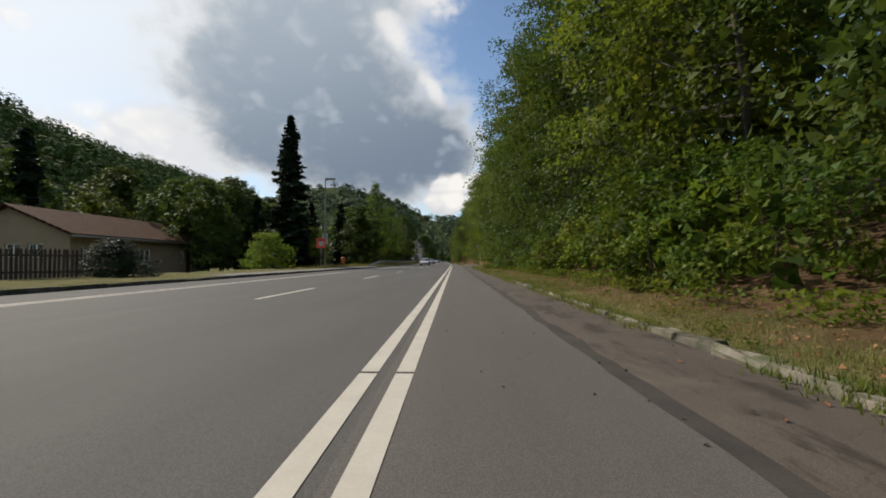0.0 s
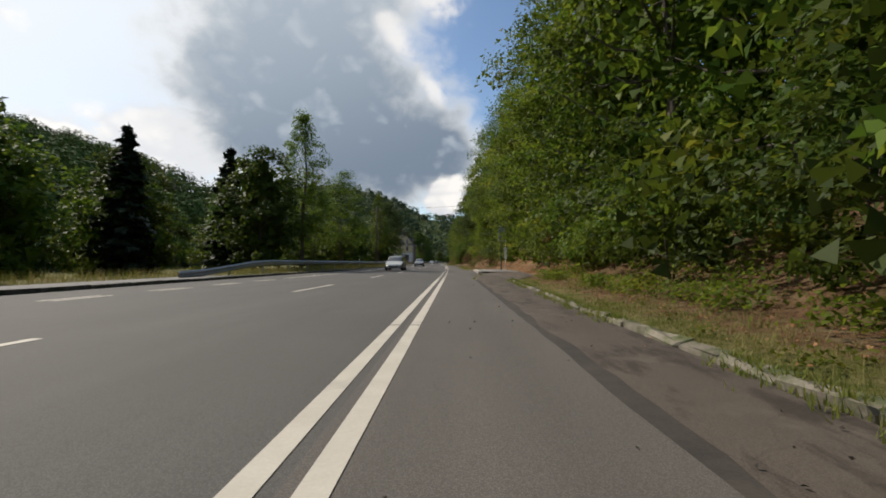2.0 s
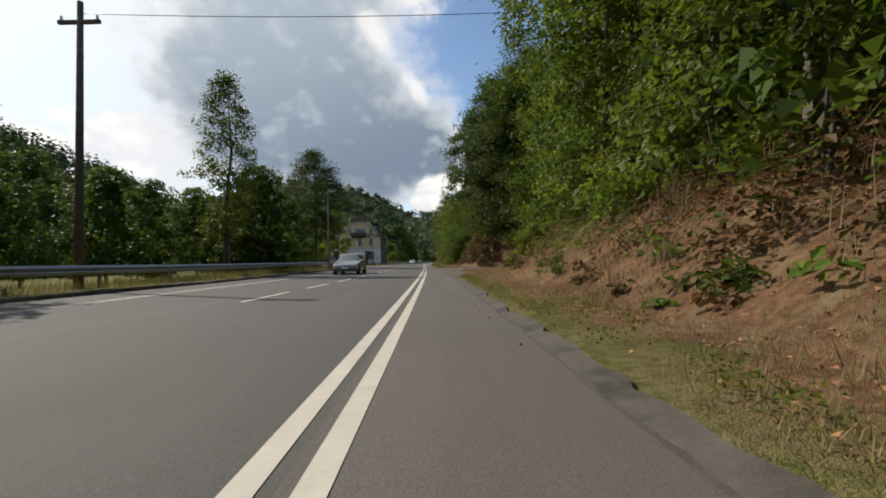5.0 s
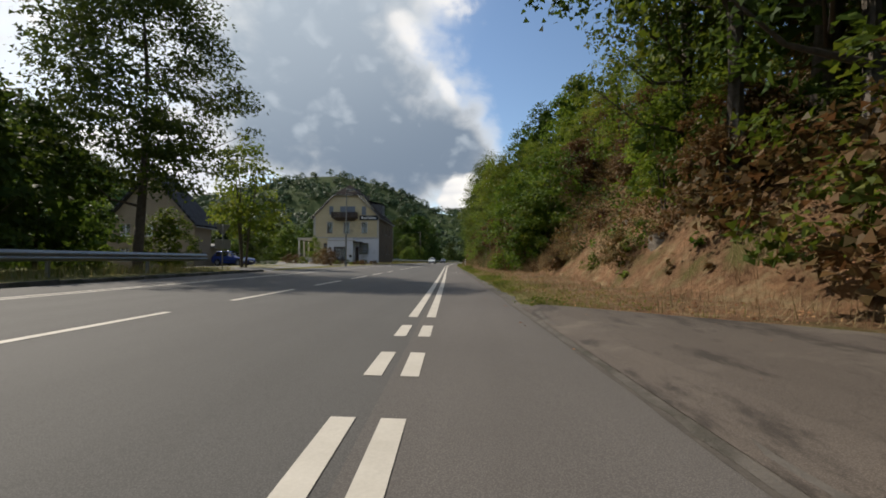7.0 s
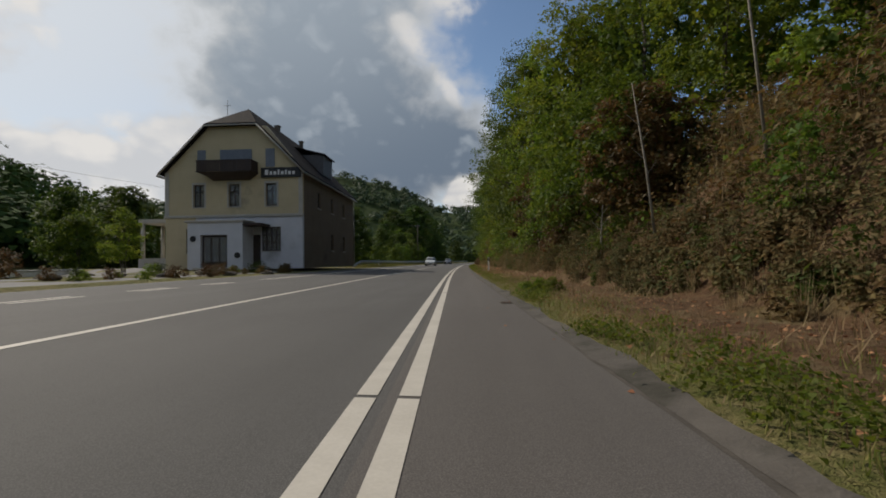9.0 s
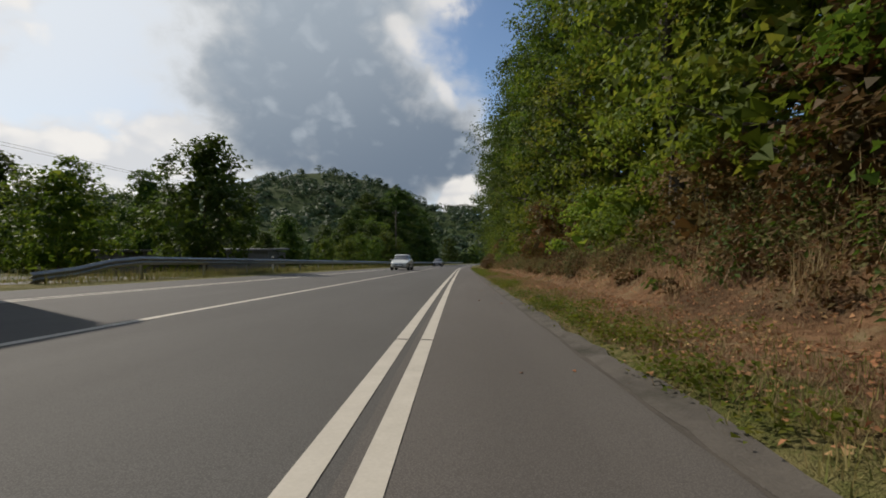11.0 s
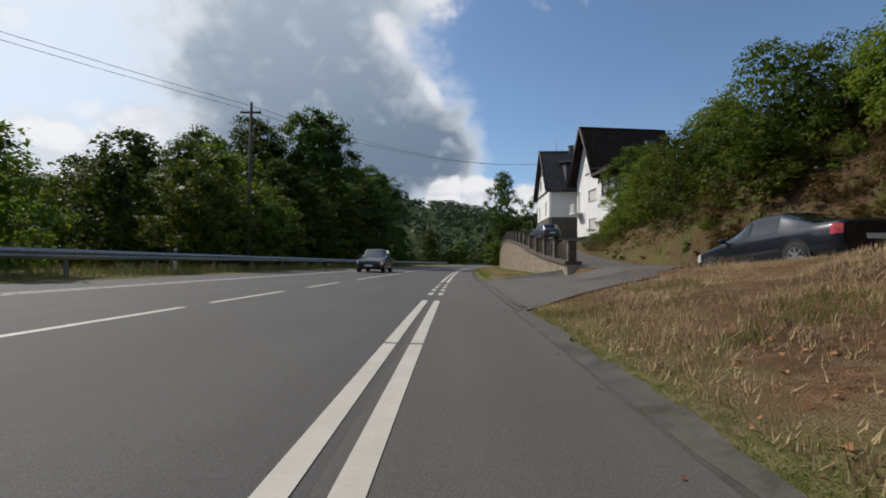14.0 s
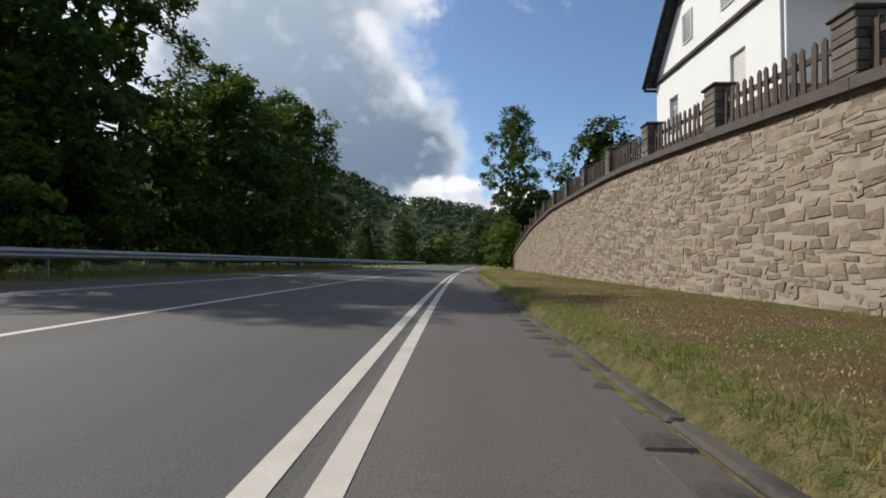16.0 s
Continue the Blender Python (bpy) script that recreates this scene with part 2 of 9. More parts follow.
def surface(name, a, b, rough=0.8, scale=3.0, fine=60.0, strength=0.3, dist=0.01, metal=0.0, spread=0.5, stain=None, stain_at=(0.58, 0.72), rand=0.0):
    """Two tones blended by a coarse and a fine noise, with relief and, where given, stains."""
    mt, nt, bs = nodes_of(name)
    co = nt.nodes.new("ShaderNodeTexCoord").outputs["Object"]
    coarse, small = noise_node(nt, scale, 6, 0.62, co), noise_node(nt, fine, 3, 0.6, co)
    f = nt.nodes.new("ShaderNodeMath")
    f.operation = "MULTIPLY_ADD"
    nt.links.new(small, f.inputs[0])
    f.inputs[1].default_value = spread
    nt.links.new(coarse, f.inputs[2])
    col = mix_rgb(nt, step(nt, f.outputs[0], 0.3 + spread * 0.35, 0.7 + spread * 0.65), a, b)
    if stain:
        s = noise_node(nt, scale * 0.37, 7, 0.68, co)
        col = mix_rgb(nt, step(nt, s, *stain_at), col, stain)
    if rand:
        oi = nt.nodes.new("ShaderNodeObjectInfo").outputs["Random"]
        gi = nt.nodes.new("ShaderNodeNewGeometry").outputs["Random Per Island"]
        ad = nt.nodes.new("ShaderNodeMath")
        ad.operation = "ADD"
        nt.links.new(oi, ad.inputs[0])
        nt.links.new(gi, ad.inputs[1])
        fr = nt.nodes.new("ShaderNodeMath")
        fr.operation = "FRACT"
        nt.links.new(ad.outputs[0], fr.inputs[0])
        hs = nt.nodes.new("ShaderNodeHueSaturation")
        nt.links.new(step(nt, fr.outputs[0], 0, 1, 1 - rand, 1 + rand), hs.inputs["Value"])
        nt.links.new(col, hs.inputs["Color"])
        col = hs.outputs[0]
    nt.links.new(col, bs.inputs["Base Color"])
    bs.inputs["Roughness"].default_value, bs.inputs["Metallic"].default_value = rough, metal
    if strength:
        bump(nt, bs, f.outputs[0], strength, dist)
    return mt


def leaf_material(name, tones, through=0.35, rough=0.6):
    """Leaves: a tone picked per leaf, some light passing through."""
    mt, nt, bs = nodes_of(name)
    geo = nt.nodes.new("ShaderNodeNewGeometry")
    oi = nt.nodes.new("ShaderNodeObjectInfo")
    ramp = nt.nodes.new("ShaderNodeValToRGB")
    el = ramp.color_ramp.elements
    while len(el) < len(tones):
        el.new(0.5)
    for i, t in enumerate(tones):
        el[i].position, el[i].color = i / max(1, len(tones) - 1), (*t, 1)
    clump = noise_node(nt, 0.55, 3, 0.5, nt.nodes.new("ShaderNodeTexCoord").outputs["Object"])
    f = nt.nodes.new("ShaderNodeMath")
    f.operation = "MULTIPLY_ADD"
    nt.links.new(geo.outputs["Random Per Island"], f.inputs[0])
    f.inputs[1].default_value = 0.5
    nt.links.new(step(nt, clump, 0.3, 0.7, 0.0, 0.5), f.inputs[2])
    nt.links.new(f.outputs[0], ramp.inputs[0])
    hs = nt.nodes.new("ShaderNodeHueSaturation")
    nt.links.new(step(nt, oi.outputs["Random"], 0, 1, 0.75, 1.25), hs.inputs["Value"])
    nt.links.new(step(nt, oi.outputs["Random"], 0, 1, 0.485, 0.515), hs.inputs["Hue"])
    nt.links.new(ramp.outputs[0], hs.inputs["Color"])
    nt.links.new(hs.outputs[0], bs.inputs["Base Color"])
    bs.inputs["Roughness"].default_value = rough
    bs.inputs["Specular IOR Level"].default_value = 0.18
    tr = nt.nodes.new("ShaderNodeBsdfTranslucent")
    br = nt.nodes.new("ShaderNodeHueSaturation")
    br.inputs["Value"].default_value, br.inputs["Hue"].default_value = 1.5, 0.485
    nt.links.new(hs.outputs[0], br.inputs["Color"])
    nt.links.new(br.outputs[0], tr.inputs["Color"])
    mx = nt.nodes.new("ShaderNodeMixShader")
    mx.inputs[0].default_value = through
    nt.links.new(bs.outputs[0], mx.inputs[1])
    nt.links.new(tr.outputs[0], mx.inputs[2])
    nt.links.new(mx.outputs[0], nt.nodes["Material Output"].inputs[0])
    return mt


def plain(name, c, rough=0.5, metal=0.0, coat=0.0):
    mt, nt, bs = nodes_of(name)
    co = nt.nodes.new("ShaderNodeTexCoord").outputs["Object"]
    n = noise_node(nt, 7, 5, 0.6, co)
    nt.links.new(mix_rgb(nt, n, tuple(v * 0.82 for v in c), tuple(min(1, v * 1.15) for v in c)), bs.inputs["Base Color"])
    bs.inputs["Roughness"].default_value, bs.inputs["Metallic"].default_value, bs.inputs["Coat Weight"].default_value = rough, metal, coat
    return mt


def asphalt_material(name, a, b, patch, cracked=False):
    mt, nt, bs = nodes_of(name)
    co = nt.nodes.new("ShaderNodeTexCoord").outputs["Object"]
    mp = nt.nodes.new("ShaderNodeMapping")
    mp.inputs["Scale"].default_value = (1.3, 0.07, 1)
    nt.links.new(co, mp.inputs[0])
    lane, big, grit = noise_node(nt, 1.0, 5, 0.55, mp.outputs[0]), noise_node(nt, 0.35, 6, 0.6, co), noise_node(nt, 170, 2, 0.7, co)
    col = mix_rgb(nt, step(nt, lane, 0.35, 0.65), a, b)
    col = mix_rgb(nt, step(nt, big, 0.45, 0.75, 0, 0.7), col, patch)
    col = mix_rgb(nt, step(nt, grit, 0.35, 0.75, 0.0, 0.45), col, tuple(v * 2.1 for v in b))
    vo = nt.nodes.new("ShaderNodeTexVoronoi")
    vo.inputs["Scale"].default_value = 140
    nt.links.new(co, vo.inputs["Vector"])
    col = mix_rgb(nt, step(nt, vo.outputs["Distance"], 0.25, 0.6, 0, 0.5), col, tuple(v * 0.45 for v in a))
    if cracked:
        streak = nt.nodes.new("ShaderNodeMapping")
        streak.inputs["Scale"].default_value = (1.0, 0.28, 1)
        nt.links.new(co, streak.inputs[0])
        spots = noise_node(nt, 2.3, 8, 0.7, streak.outputs[0])
        col = mix_rgb(nt, step(nt, spots, 0.52, 0.6, 0, 0.7), col, tuple(v * 0.5 for v in patch))
        col = mix_rgb(nt, step(nt, noise_node(nt, 1.1, 6, 0.7, co), 0.54, 0.7, 0, 0.6), col, (0.15, 0.125, 0.1))
        wob = nt.nodes.new("ShaderNodeVectorMath")
        wob.operation = "MULTIPLY_ADD"
        nz = nt.nodes.new("ShaderNodeTexNoise")
        nz.inputs["Scale"].default_value = 2.0
        nt.links.new(co, nz.inputs["Vector"])
        nt.links.new(nz.outputs["Color"], wob.inputs[0])
        wob.inputs[1].default_value = (0.5, 0.5, 0.5)
        nt.links.new(co, wob.inputs[2])
        ve = nt.nodes.new("ShaderNodeTexVoronoi")
        ve.feature = "DISTANCE_TO_EDGE"
        ve.inputs["Scale"].default_value = 0.75
        nt.links.new(wob.outputs[0], ve.inputs["Vector"])
        col = mix_rgb(nt, step(nt, ve.outputs["Distance"], 0.001, 0.006, 0.18, 0.0), col, (0.015, 0.013, 0.011))
    nt.links.new(col, bs.inputs["Base Color"])
    nt.links.new(step(nt, grit, 0.3, 0.7, 0.72, 0.95), bs.inputs["Roughness"])
    bs.inputs["Specular IOR Level"].default_value = 0.35
    bump(nt, bs, grit, 0.5, 0.004)
    return mt


M = {}
M["asphalt"] = asphalt_material("asphalt", (0.071, 0.067, 0.062), (0.098, 0.093, 0.087), (0.06, 0.056, 0.052))
M["asphalt_drive"] = asphalt_material("asphalt_drive", (0.083, 0.074, 0.065), (0.118, 0.105, 0.093), (0.135, 0.12, 0.105))
M["asphalt_brown"] = asphalt_material("asphalt_brown", (0.089, 0.079, 0.071), (0.122, 0.109, 0.098), (0.08, 0.07, 0.062))
M["asphalt_old"] = asphalt_material("asphalt_old", (0.08, 0.064, 0.052), (0.112, 0.091, 0.074), (0.045, 0.035, 0.028), True)
M["line"] = surface("line_paint", (0.42, 0.385, 0.325), (0.54, 0.5, 0.43), 0.7, 3.0, 60, 0.35, 0.004, stain=(0.26, 0.24, 0.215), stain_at=(0.6, 0.84))
M["kerb"] = surface("kerb_concrete", (0.085, 0.077, 0.064), (0.15, 0.138, 0.116), 0.9, 5, 80, 0.6, 0.01, stain=(0.045, 0.05, 0.024), stain_at=(0.48, 0.66), rand=0.3)
M["kerb_old"] = surface("kerb_old_concrete", (0.13, 0.113, 0.088), (0.24, 0.21, 0.168), 0.95, 7, 70, 0.9, 0.015, stain=(0.06, 0.07, 0.026), stain_at=(0.44, 0.6), rand=0.35)
M["dirt"] = surface("gutter_dirt", (0.045, 0.038, 0.031), (0.1, 0.085, 0.069), 0.95, 4, 60, 0.7, 0.01, stain=(0.05, 0.042, 0.03))
M["tar"] = surface("tar_and_dirt", (0.022, 0.019, 0.016), (0.06, 0.05, 0.041), 0.95, 3, 60, 0.6, 0.006)
M["gutter"] = surface("gutter_concrete", (0.058, 0.05, 0.042), (0.105, 0.092, 0.077), 0.95, 3.5, 60, 0.8, 0.012, stain=(0.036, 0.032, 0.022), stain_at=(0.48, 0.62))
M["kerb_light"] = surface("kerb_new_concrete", (0.28, 0.25, 0.21), (0.4, 0.36, 0.305), 0.85, 4, 80, 0.5, 0.008, stain=(0.22, 0.185, 0.14), rand=0.12)
M["paving"] = surface("paving", (0.13, 0.125, 0.12), (0.2, 0.19, 0.18), 0.9, 2, 60, 0.4, 0.006, stain=(0.09, 0.085, 0.08))
M["bark"] = surface("bark", (0.05, 0.04, 0.03), (0.12, 0.1, 0.08), 0.95, 6, 40, 0.8, 0.03)
M["bark_pale"] = surface("bark_pale", (0.17, 0.15, 0.12), (0.3, 0.27, 0.22), 0.9, 6, 40, 0.6, 0.02)
M["steel"] = surface("galvanised_steel", (0.3, 0.31, 0.3), (0.42, 0.42, 0.41), 0.5, 3, 50, 0.15, 0.003, metal=0.7, stain=(0.2, 0.18, 0.15))
M["steel_dull"] = surface("weathered_steel", (0.2, 0.2, 0.19), (0.3, 0.3, 0.28), 0.6, 3, 40, 0.2, 0.003, metal=0.5, stain=(0.12, 0.1, 0.07))
M["pole_grey"] = plain("pole_grey", (0.16, 0.17, 0.17), 0.5, 0.4)
M["pole_green"] = plain("pole_green", (0.012, 0.05, 0.045), 0.4)
M["white_paint"] = plain("white_paint", (0.72, 0.72, 0.7), 0.45)
M["plate_grey"] = plain("plate_grey", (0.32, 0.33, 0.31), 0.45, 0.2)
M["sign_green"] = plain("sign_green", (0.02, 0.18, 0.07), 0.4)
M["sign_red"] = plain("sign_red", (0.62, 0.06, 0.03), 0.4)
M["orange"] = plain("orange_paint", (0.55, 0.17, 0.04), 0.5)
M["black"] = plain("black_plastic", (0.012, 0.012, 0.013), 0.5)
M["leaf_wood"] = leaf_material("leaves_wood", ((0.022, 0.044, 0.006), (0.048, 0.088, 0.010), (0.094, 0.138, 0.015), (0.165, 0.18, 0.022)), 0.38)
M["leaf_lime"] = leaf_material("leaves_lime", ((0.05, 0.085, 0.010), (0.085, 0.135, 0.014), (0.13, 0.17, 0.02), (0.19, 0.17, 0.025)), 0.46)
M["leaf_dark"] = leaf_material("leaves_dark", ((0.02, 0.04, 0.007), (0.036, 0.066, 0.01), (0.058, 0.094, 0.014), (0.08, 0.108, 0.018)), 0.36)
M["leaf_rust"] = leaf_material("leaves_rust", ((0.045, 0.037, 0.012), (0.085, 0.064, 0.02), (0.14, 0.08, 0.026), (0.085, 0.088, 0.02)), 0.3)
M["scrub"] = leaf_material("olive_scrub", ((0.05, 0.056, 0.02), (0.095, 0.09, 0.036), (0.145, 0.115, 0.05), (0.08, 0.12, 0.042)), 0.35, 0.8)
M["bracken"] = leaf_material("dry_bracken", ((0.05, 0.04, 0.018), (0.105, 0.078, 0.034), (0.165, 0.11, 0.047), (0.1, 0.1, 0.034)), 0.3, 0.8)
M["needle"] = leaf_material("needles", ((0.008, 0.018, 0.008), (0.015, 0.03, 0.012), (0.024, 0.042, 0.015)), 0.08, 0.6)
M["leaf_hill"] = leaf_material("leaves_hill", ((0.022, 0.042, 0.012), (0.036, 0.064, 0.016), (0.054, 0.085, 0.02), (0.075, 0.098, 0.025)), 0.05, 0.95)
# paler, bluer tones: distance haze put into the leaf colour
M["leaf_far_haze"] = leaf_material("leaves_far_haze", ((0.035, 0.062, 0.03), (0.05, 0.08, 0.035), (0.065, 0.095, 0.04)), 0.15)
M["grass"] = leaf_material("grass_blades", ((0.07, 0.105, 0.018), (0.12, 0.145, 0.03), (0.22, 0.185, 0.07), (0.3, 0.235, 0.11)), 0.3, 0.6)
M["straw"] = leaf_material("dry_stalks", ((0.14, 0.1, 0.05), (0.24, 0.17, 0.085), (0.33, 0.25, 0.135), (0.17, 0.15, 0.06)), 0.25, 0.7)
M["lawn_green"] = leaf_material("lawn_grass", ((0.09, 0.14, 0.022), (0.15, 0.19, 0.035), (0.24, 0.23, 0.07)), 0.35, 0.6)
M["lawn_dry"] = leaf_material("lawn_straw", ((0.26, 0.185, 0.1), (0.4, 0.29, 0.17), (0.48, 0.37, 0.23)), 0.3, 0.7)
M["leaf_pale"] = leaf_material("pale_fallen_leaf", ((0.3, 0.3, 0.19), (0.38, 0.37, 0.26)), 0.1, 0.7)
M["litter"] = leaf_material("fallen_leaves", ((0.17, 0.08, 0.038), (0.28, 0.13, 0.06), (0.4, 0.21, 0.1), (0.44, 0.32, 0.15)), 0.1, 0.75)


def ground_material():
    mt, nt, bs = nodes_of("earth_and_grass")
    at = nt.nodes.new("ShaderNodeAttribute")
    at.attribute_name = "cover"
    sep = nt.nodes.new("ShaderNodeSeparateColor")
    nt.links.new(at.outputs["Color"], sep.inputs[0])
    brown, litter, woods = sep.outputs
    co = nt.nodes.new("ShaderNodeTexCoord").outputs["Object"]
    n1, n2, n3 = noise_node(nt, 0.7, 7, 0.65, co), noise_node(nt, 9, 5, 0.7, co), noise_node(nt, 60, 3, 0.7, co)
    green = mix_rgb(nt, step(nt, n1, 0.35, 0.65), (0.14, 0.142, 0.042), (0.3, 0.24, 0.12))
    green = mix_rgb(nt, step(nt, n2, 0.4, 0.65), green, (0.085, 0.1, 0.026))
    earth = mix_rgb(nt, step(nt, n2, 0.35, 0.65), (0.075, 0.045, 0.027), (0.155, 0.094, 0.053))
    n4 = noise_node(nt, 2.3, 6, 0.7, co)
    earth = mix_rgb(nt, step(nt, n4, 0.52, 0.64), earth, (0.16, 0.118, 0.064))
    earth = mix_rgb(nt, step(nt, n1, 0.54, 0.7), earth, (0.13, 0.12, 0.055))
    ad = nt.nodes.new("ShaderNodeMath")
    ad.operation = "MULTIPLY_ADD"
    nt.links.new(n1, ad.inputs[0])
    ad.inputs[1].default_value = 1.1
    nt.links.new(brown, ad.inputs[2])
    col = mix_rgb(nt, step(nt, ad.outputs[0], 0.85, 1.15), green, earth)
    fallen = mix_rgb(nt, step(nt, n2, 0.36, 0.62), (0.16, 0.085, 0.046), (0.31, 0.18, 0.1))
    fallen = mix_rgb(nt, step(nt, n4, 0.5, 0.66), fallen, (0.3, 0.23, 0.13))
    fl = nt.nodes.new("ShaderNodeMath")
    fl.operation = "MULTIPLY"
    nt.links.new(litter, fl.inputs[0])
    nt.links.new(step(nt, n1, 0.36, 0.56), fl.inputs[1])
    col = mix_rgb(nt, fl.outputs[0], col, fallen)
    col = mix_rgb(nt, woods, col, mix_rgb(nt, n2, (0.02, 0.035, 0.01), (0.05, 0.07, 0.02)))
    nt.links.new(col, bs.inputs["Base Color"])
    bs.inputs["Roughness"].default_value = 0.95
    bs.inputs["Specular IOR Level"].default_value = 0.1
    sm = nt.nodes.new("ShaderNodeMath")
    sm.operation = "ADD"
    nt.links.new(n2, sm.inputs[0])
    nt.links.new(n3, sm.inputs[1])
    bump(nt, bs, sm.outputs[0], 0.9, 0.06)
    return mt


M["ground"] = ground_material()


# ---- mesh helpers ----
def mesh_np(name, verts, faces, material, smooth_faces=False):
    me = bpy.data.meshes.new(name)
    me.from_pydata(np.asarray(verts, float).tolist() if not isinstance(verts, list) else verts, [], faces.tolist() if isinstance(faces, np.ndarray) else faces)
    me.materials.append(material)
    if smooth_faces:
        me.polygons.foreach_set("use_smooth", [True] * len(me.polygons))
    me.update()
    return me


def part(name, bm, material, parent=None, label=""):
    me = bpy.data.meshes.new(name)
    bm.to_mesh(me)
    bm.free()
    me.materials.append(material)
    ob = new(name, me)
    if parent is not None:
        ob.parent = parent
    return tagged(ob, label)


def link(name, me, parent=None, label=""):
    ob = new(name, me)
    if parent is not None:
        ob.parent = parent
    return tagged(ob, label)


def empty(name, m, label="", category="", group="", kind=""):
    ob = new(name)
    ob.matrix_world = m
    return tagged(ob, label, category, group, kind)


def box(bm, x0, x1, y0, y1, z0, z1, m=None, bevel=0.0):
    r = bmesh.ops.create_cube(bm, size=1.0)
    vs = r["verts"]
    for v in vs:
        v.co = Vector(((x0 + x1) / 2 + v.co.x * (x1 - x0), (y0 + y1) / 2 + v.co.y * (y1 - y0), (z0 + z1) / 2 + v.co.z * (z1 - z0)))
    if bevel:
        es = list({e for v in vs for e in v.link_edges})
        out = bmesh.ops.bevel(bm, geom=es, offset=bevel, segments=1, affect="EDGES")
        vs = list({v for f in out["faces"] for v in f.verts} | {v for v in vs if v.is_valid})
    if m is not None:
        bmesh.ops.transform(bm, matrix=m, verts=vs)
    return vs


def tube(bm, pts, radii, sides=8, cap=True):
    """A tapered tube through the points."""
    rings = []
    for i, p in enumerate(pts):
        p = Vector(p)
        d = (Vector(pts[min(i + 1, len(pts) - 1)]) - Vector(pts[max(i - 1, 0)])).normalized()
        q = d.to_track_quat("Z", "Y")
        rings.append([bm.verts.new(p + q @ Vector((math.cos(a) * radii[i], math.sin(a) * radii[i], 0))) for a in (2 * math.pi * k / sides for k in range(sides))])
    for a, b in zip(rings, rings[1:]):
        for k in range(sides):
            bm.faces.new((a[k], a[(k + 1) % sides], b[(k + 1) % sides], b[k])).smooth = True
    if cap:
        bm.faces.new(rings[0][::-1])
        bm.faces.new(rings[-1])


def boxes(name, material, parent, *dims, bevel=0.0, label=""):
    bm = bmesh.new()
    for d in dims:
        box(bm, *d, bevel=bevel)
    return part(name, bm, material, parent, label)


def ribbon(name, material, ys, r0, r1, up0=0.0, up1=None, kind="structure", cols=1, base=road_z):
    """A strip that follows the road between two distances to its right."""
    ys = np.asarray(ys, float)
    a = r0(ys) if callable(r0) else np.full(len(ys), float(r0))
    b = r1(ys) if callable(r1) else np.full(len(ys), float(r1))
    up1 = up0 if up1 is None else up1
    vs, n = [], cols + 1
    for i, y in enumerate(ys):
        for k in range(n):
            f = k / cols
            r = a[i] + (b[i] - a[i]) * f
            vs.append((float(cx(y)) + r, float(y), float(base(r, y)) + up0 + (up1 - up0) * f))
    fs = [(i * n + k, i * n + k + 1, (i + 1) * n + k + 1, (i + 1) * n + k) for i in range(len(ys) - 1) for k in range(cols)]
    return mesh_np(name, vs, fs, material)


def leaves(centres, normals, size, rng, long=1.0, coarse=False):
    """Folded leaf blades: arrays of vertices and faces."""
    n = len(centres)
    nrm = normals / (np.linalg.norm(normals, axis=1, keepdims=True) + 1e-9)
    t = rng.normal(size=(n, 3))
    t -= nrm * (t * nrm).sum(1, keepdims=True)
    t /= np.linalg.norm(t, axis=1, keepdims=True) + 1e-9
    b = np.cross(nrm, t)
    s = (size * rng.uniform(0.65, 1.3, n))[:, None]
    if coarse:
        w = np.stack([centres - t * s * 0.6 * long, centres + t * s * 0.36 * long + b * s * 0.5, centres + t * s * 0.36 * long - b * s * 0.5], 1)
        return w.reshape(-1, 3), np.arange(n * 3).reshape(n, 3)
    v = np.empty((n, 4, 3))
    v[:, 0] = centres - t * s * 0.55 * long
    v[:, 1] = centres + b * s * 0.42 + nrm * s * 0.12
    v[:, 2] = centres + t * s * 0.55 * long - nrm * s * 0.1
    v[:, 3] = centres - b * s * 0.42 + nrm * s * 0.12
    return v.reshape(-1, 3), np.arange(n * 4).reshape(n, 4)

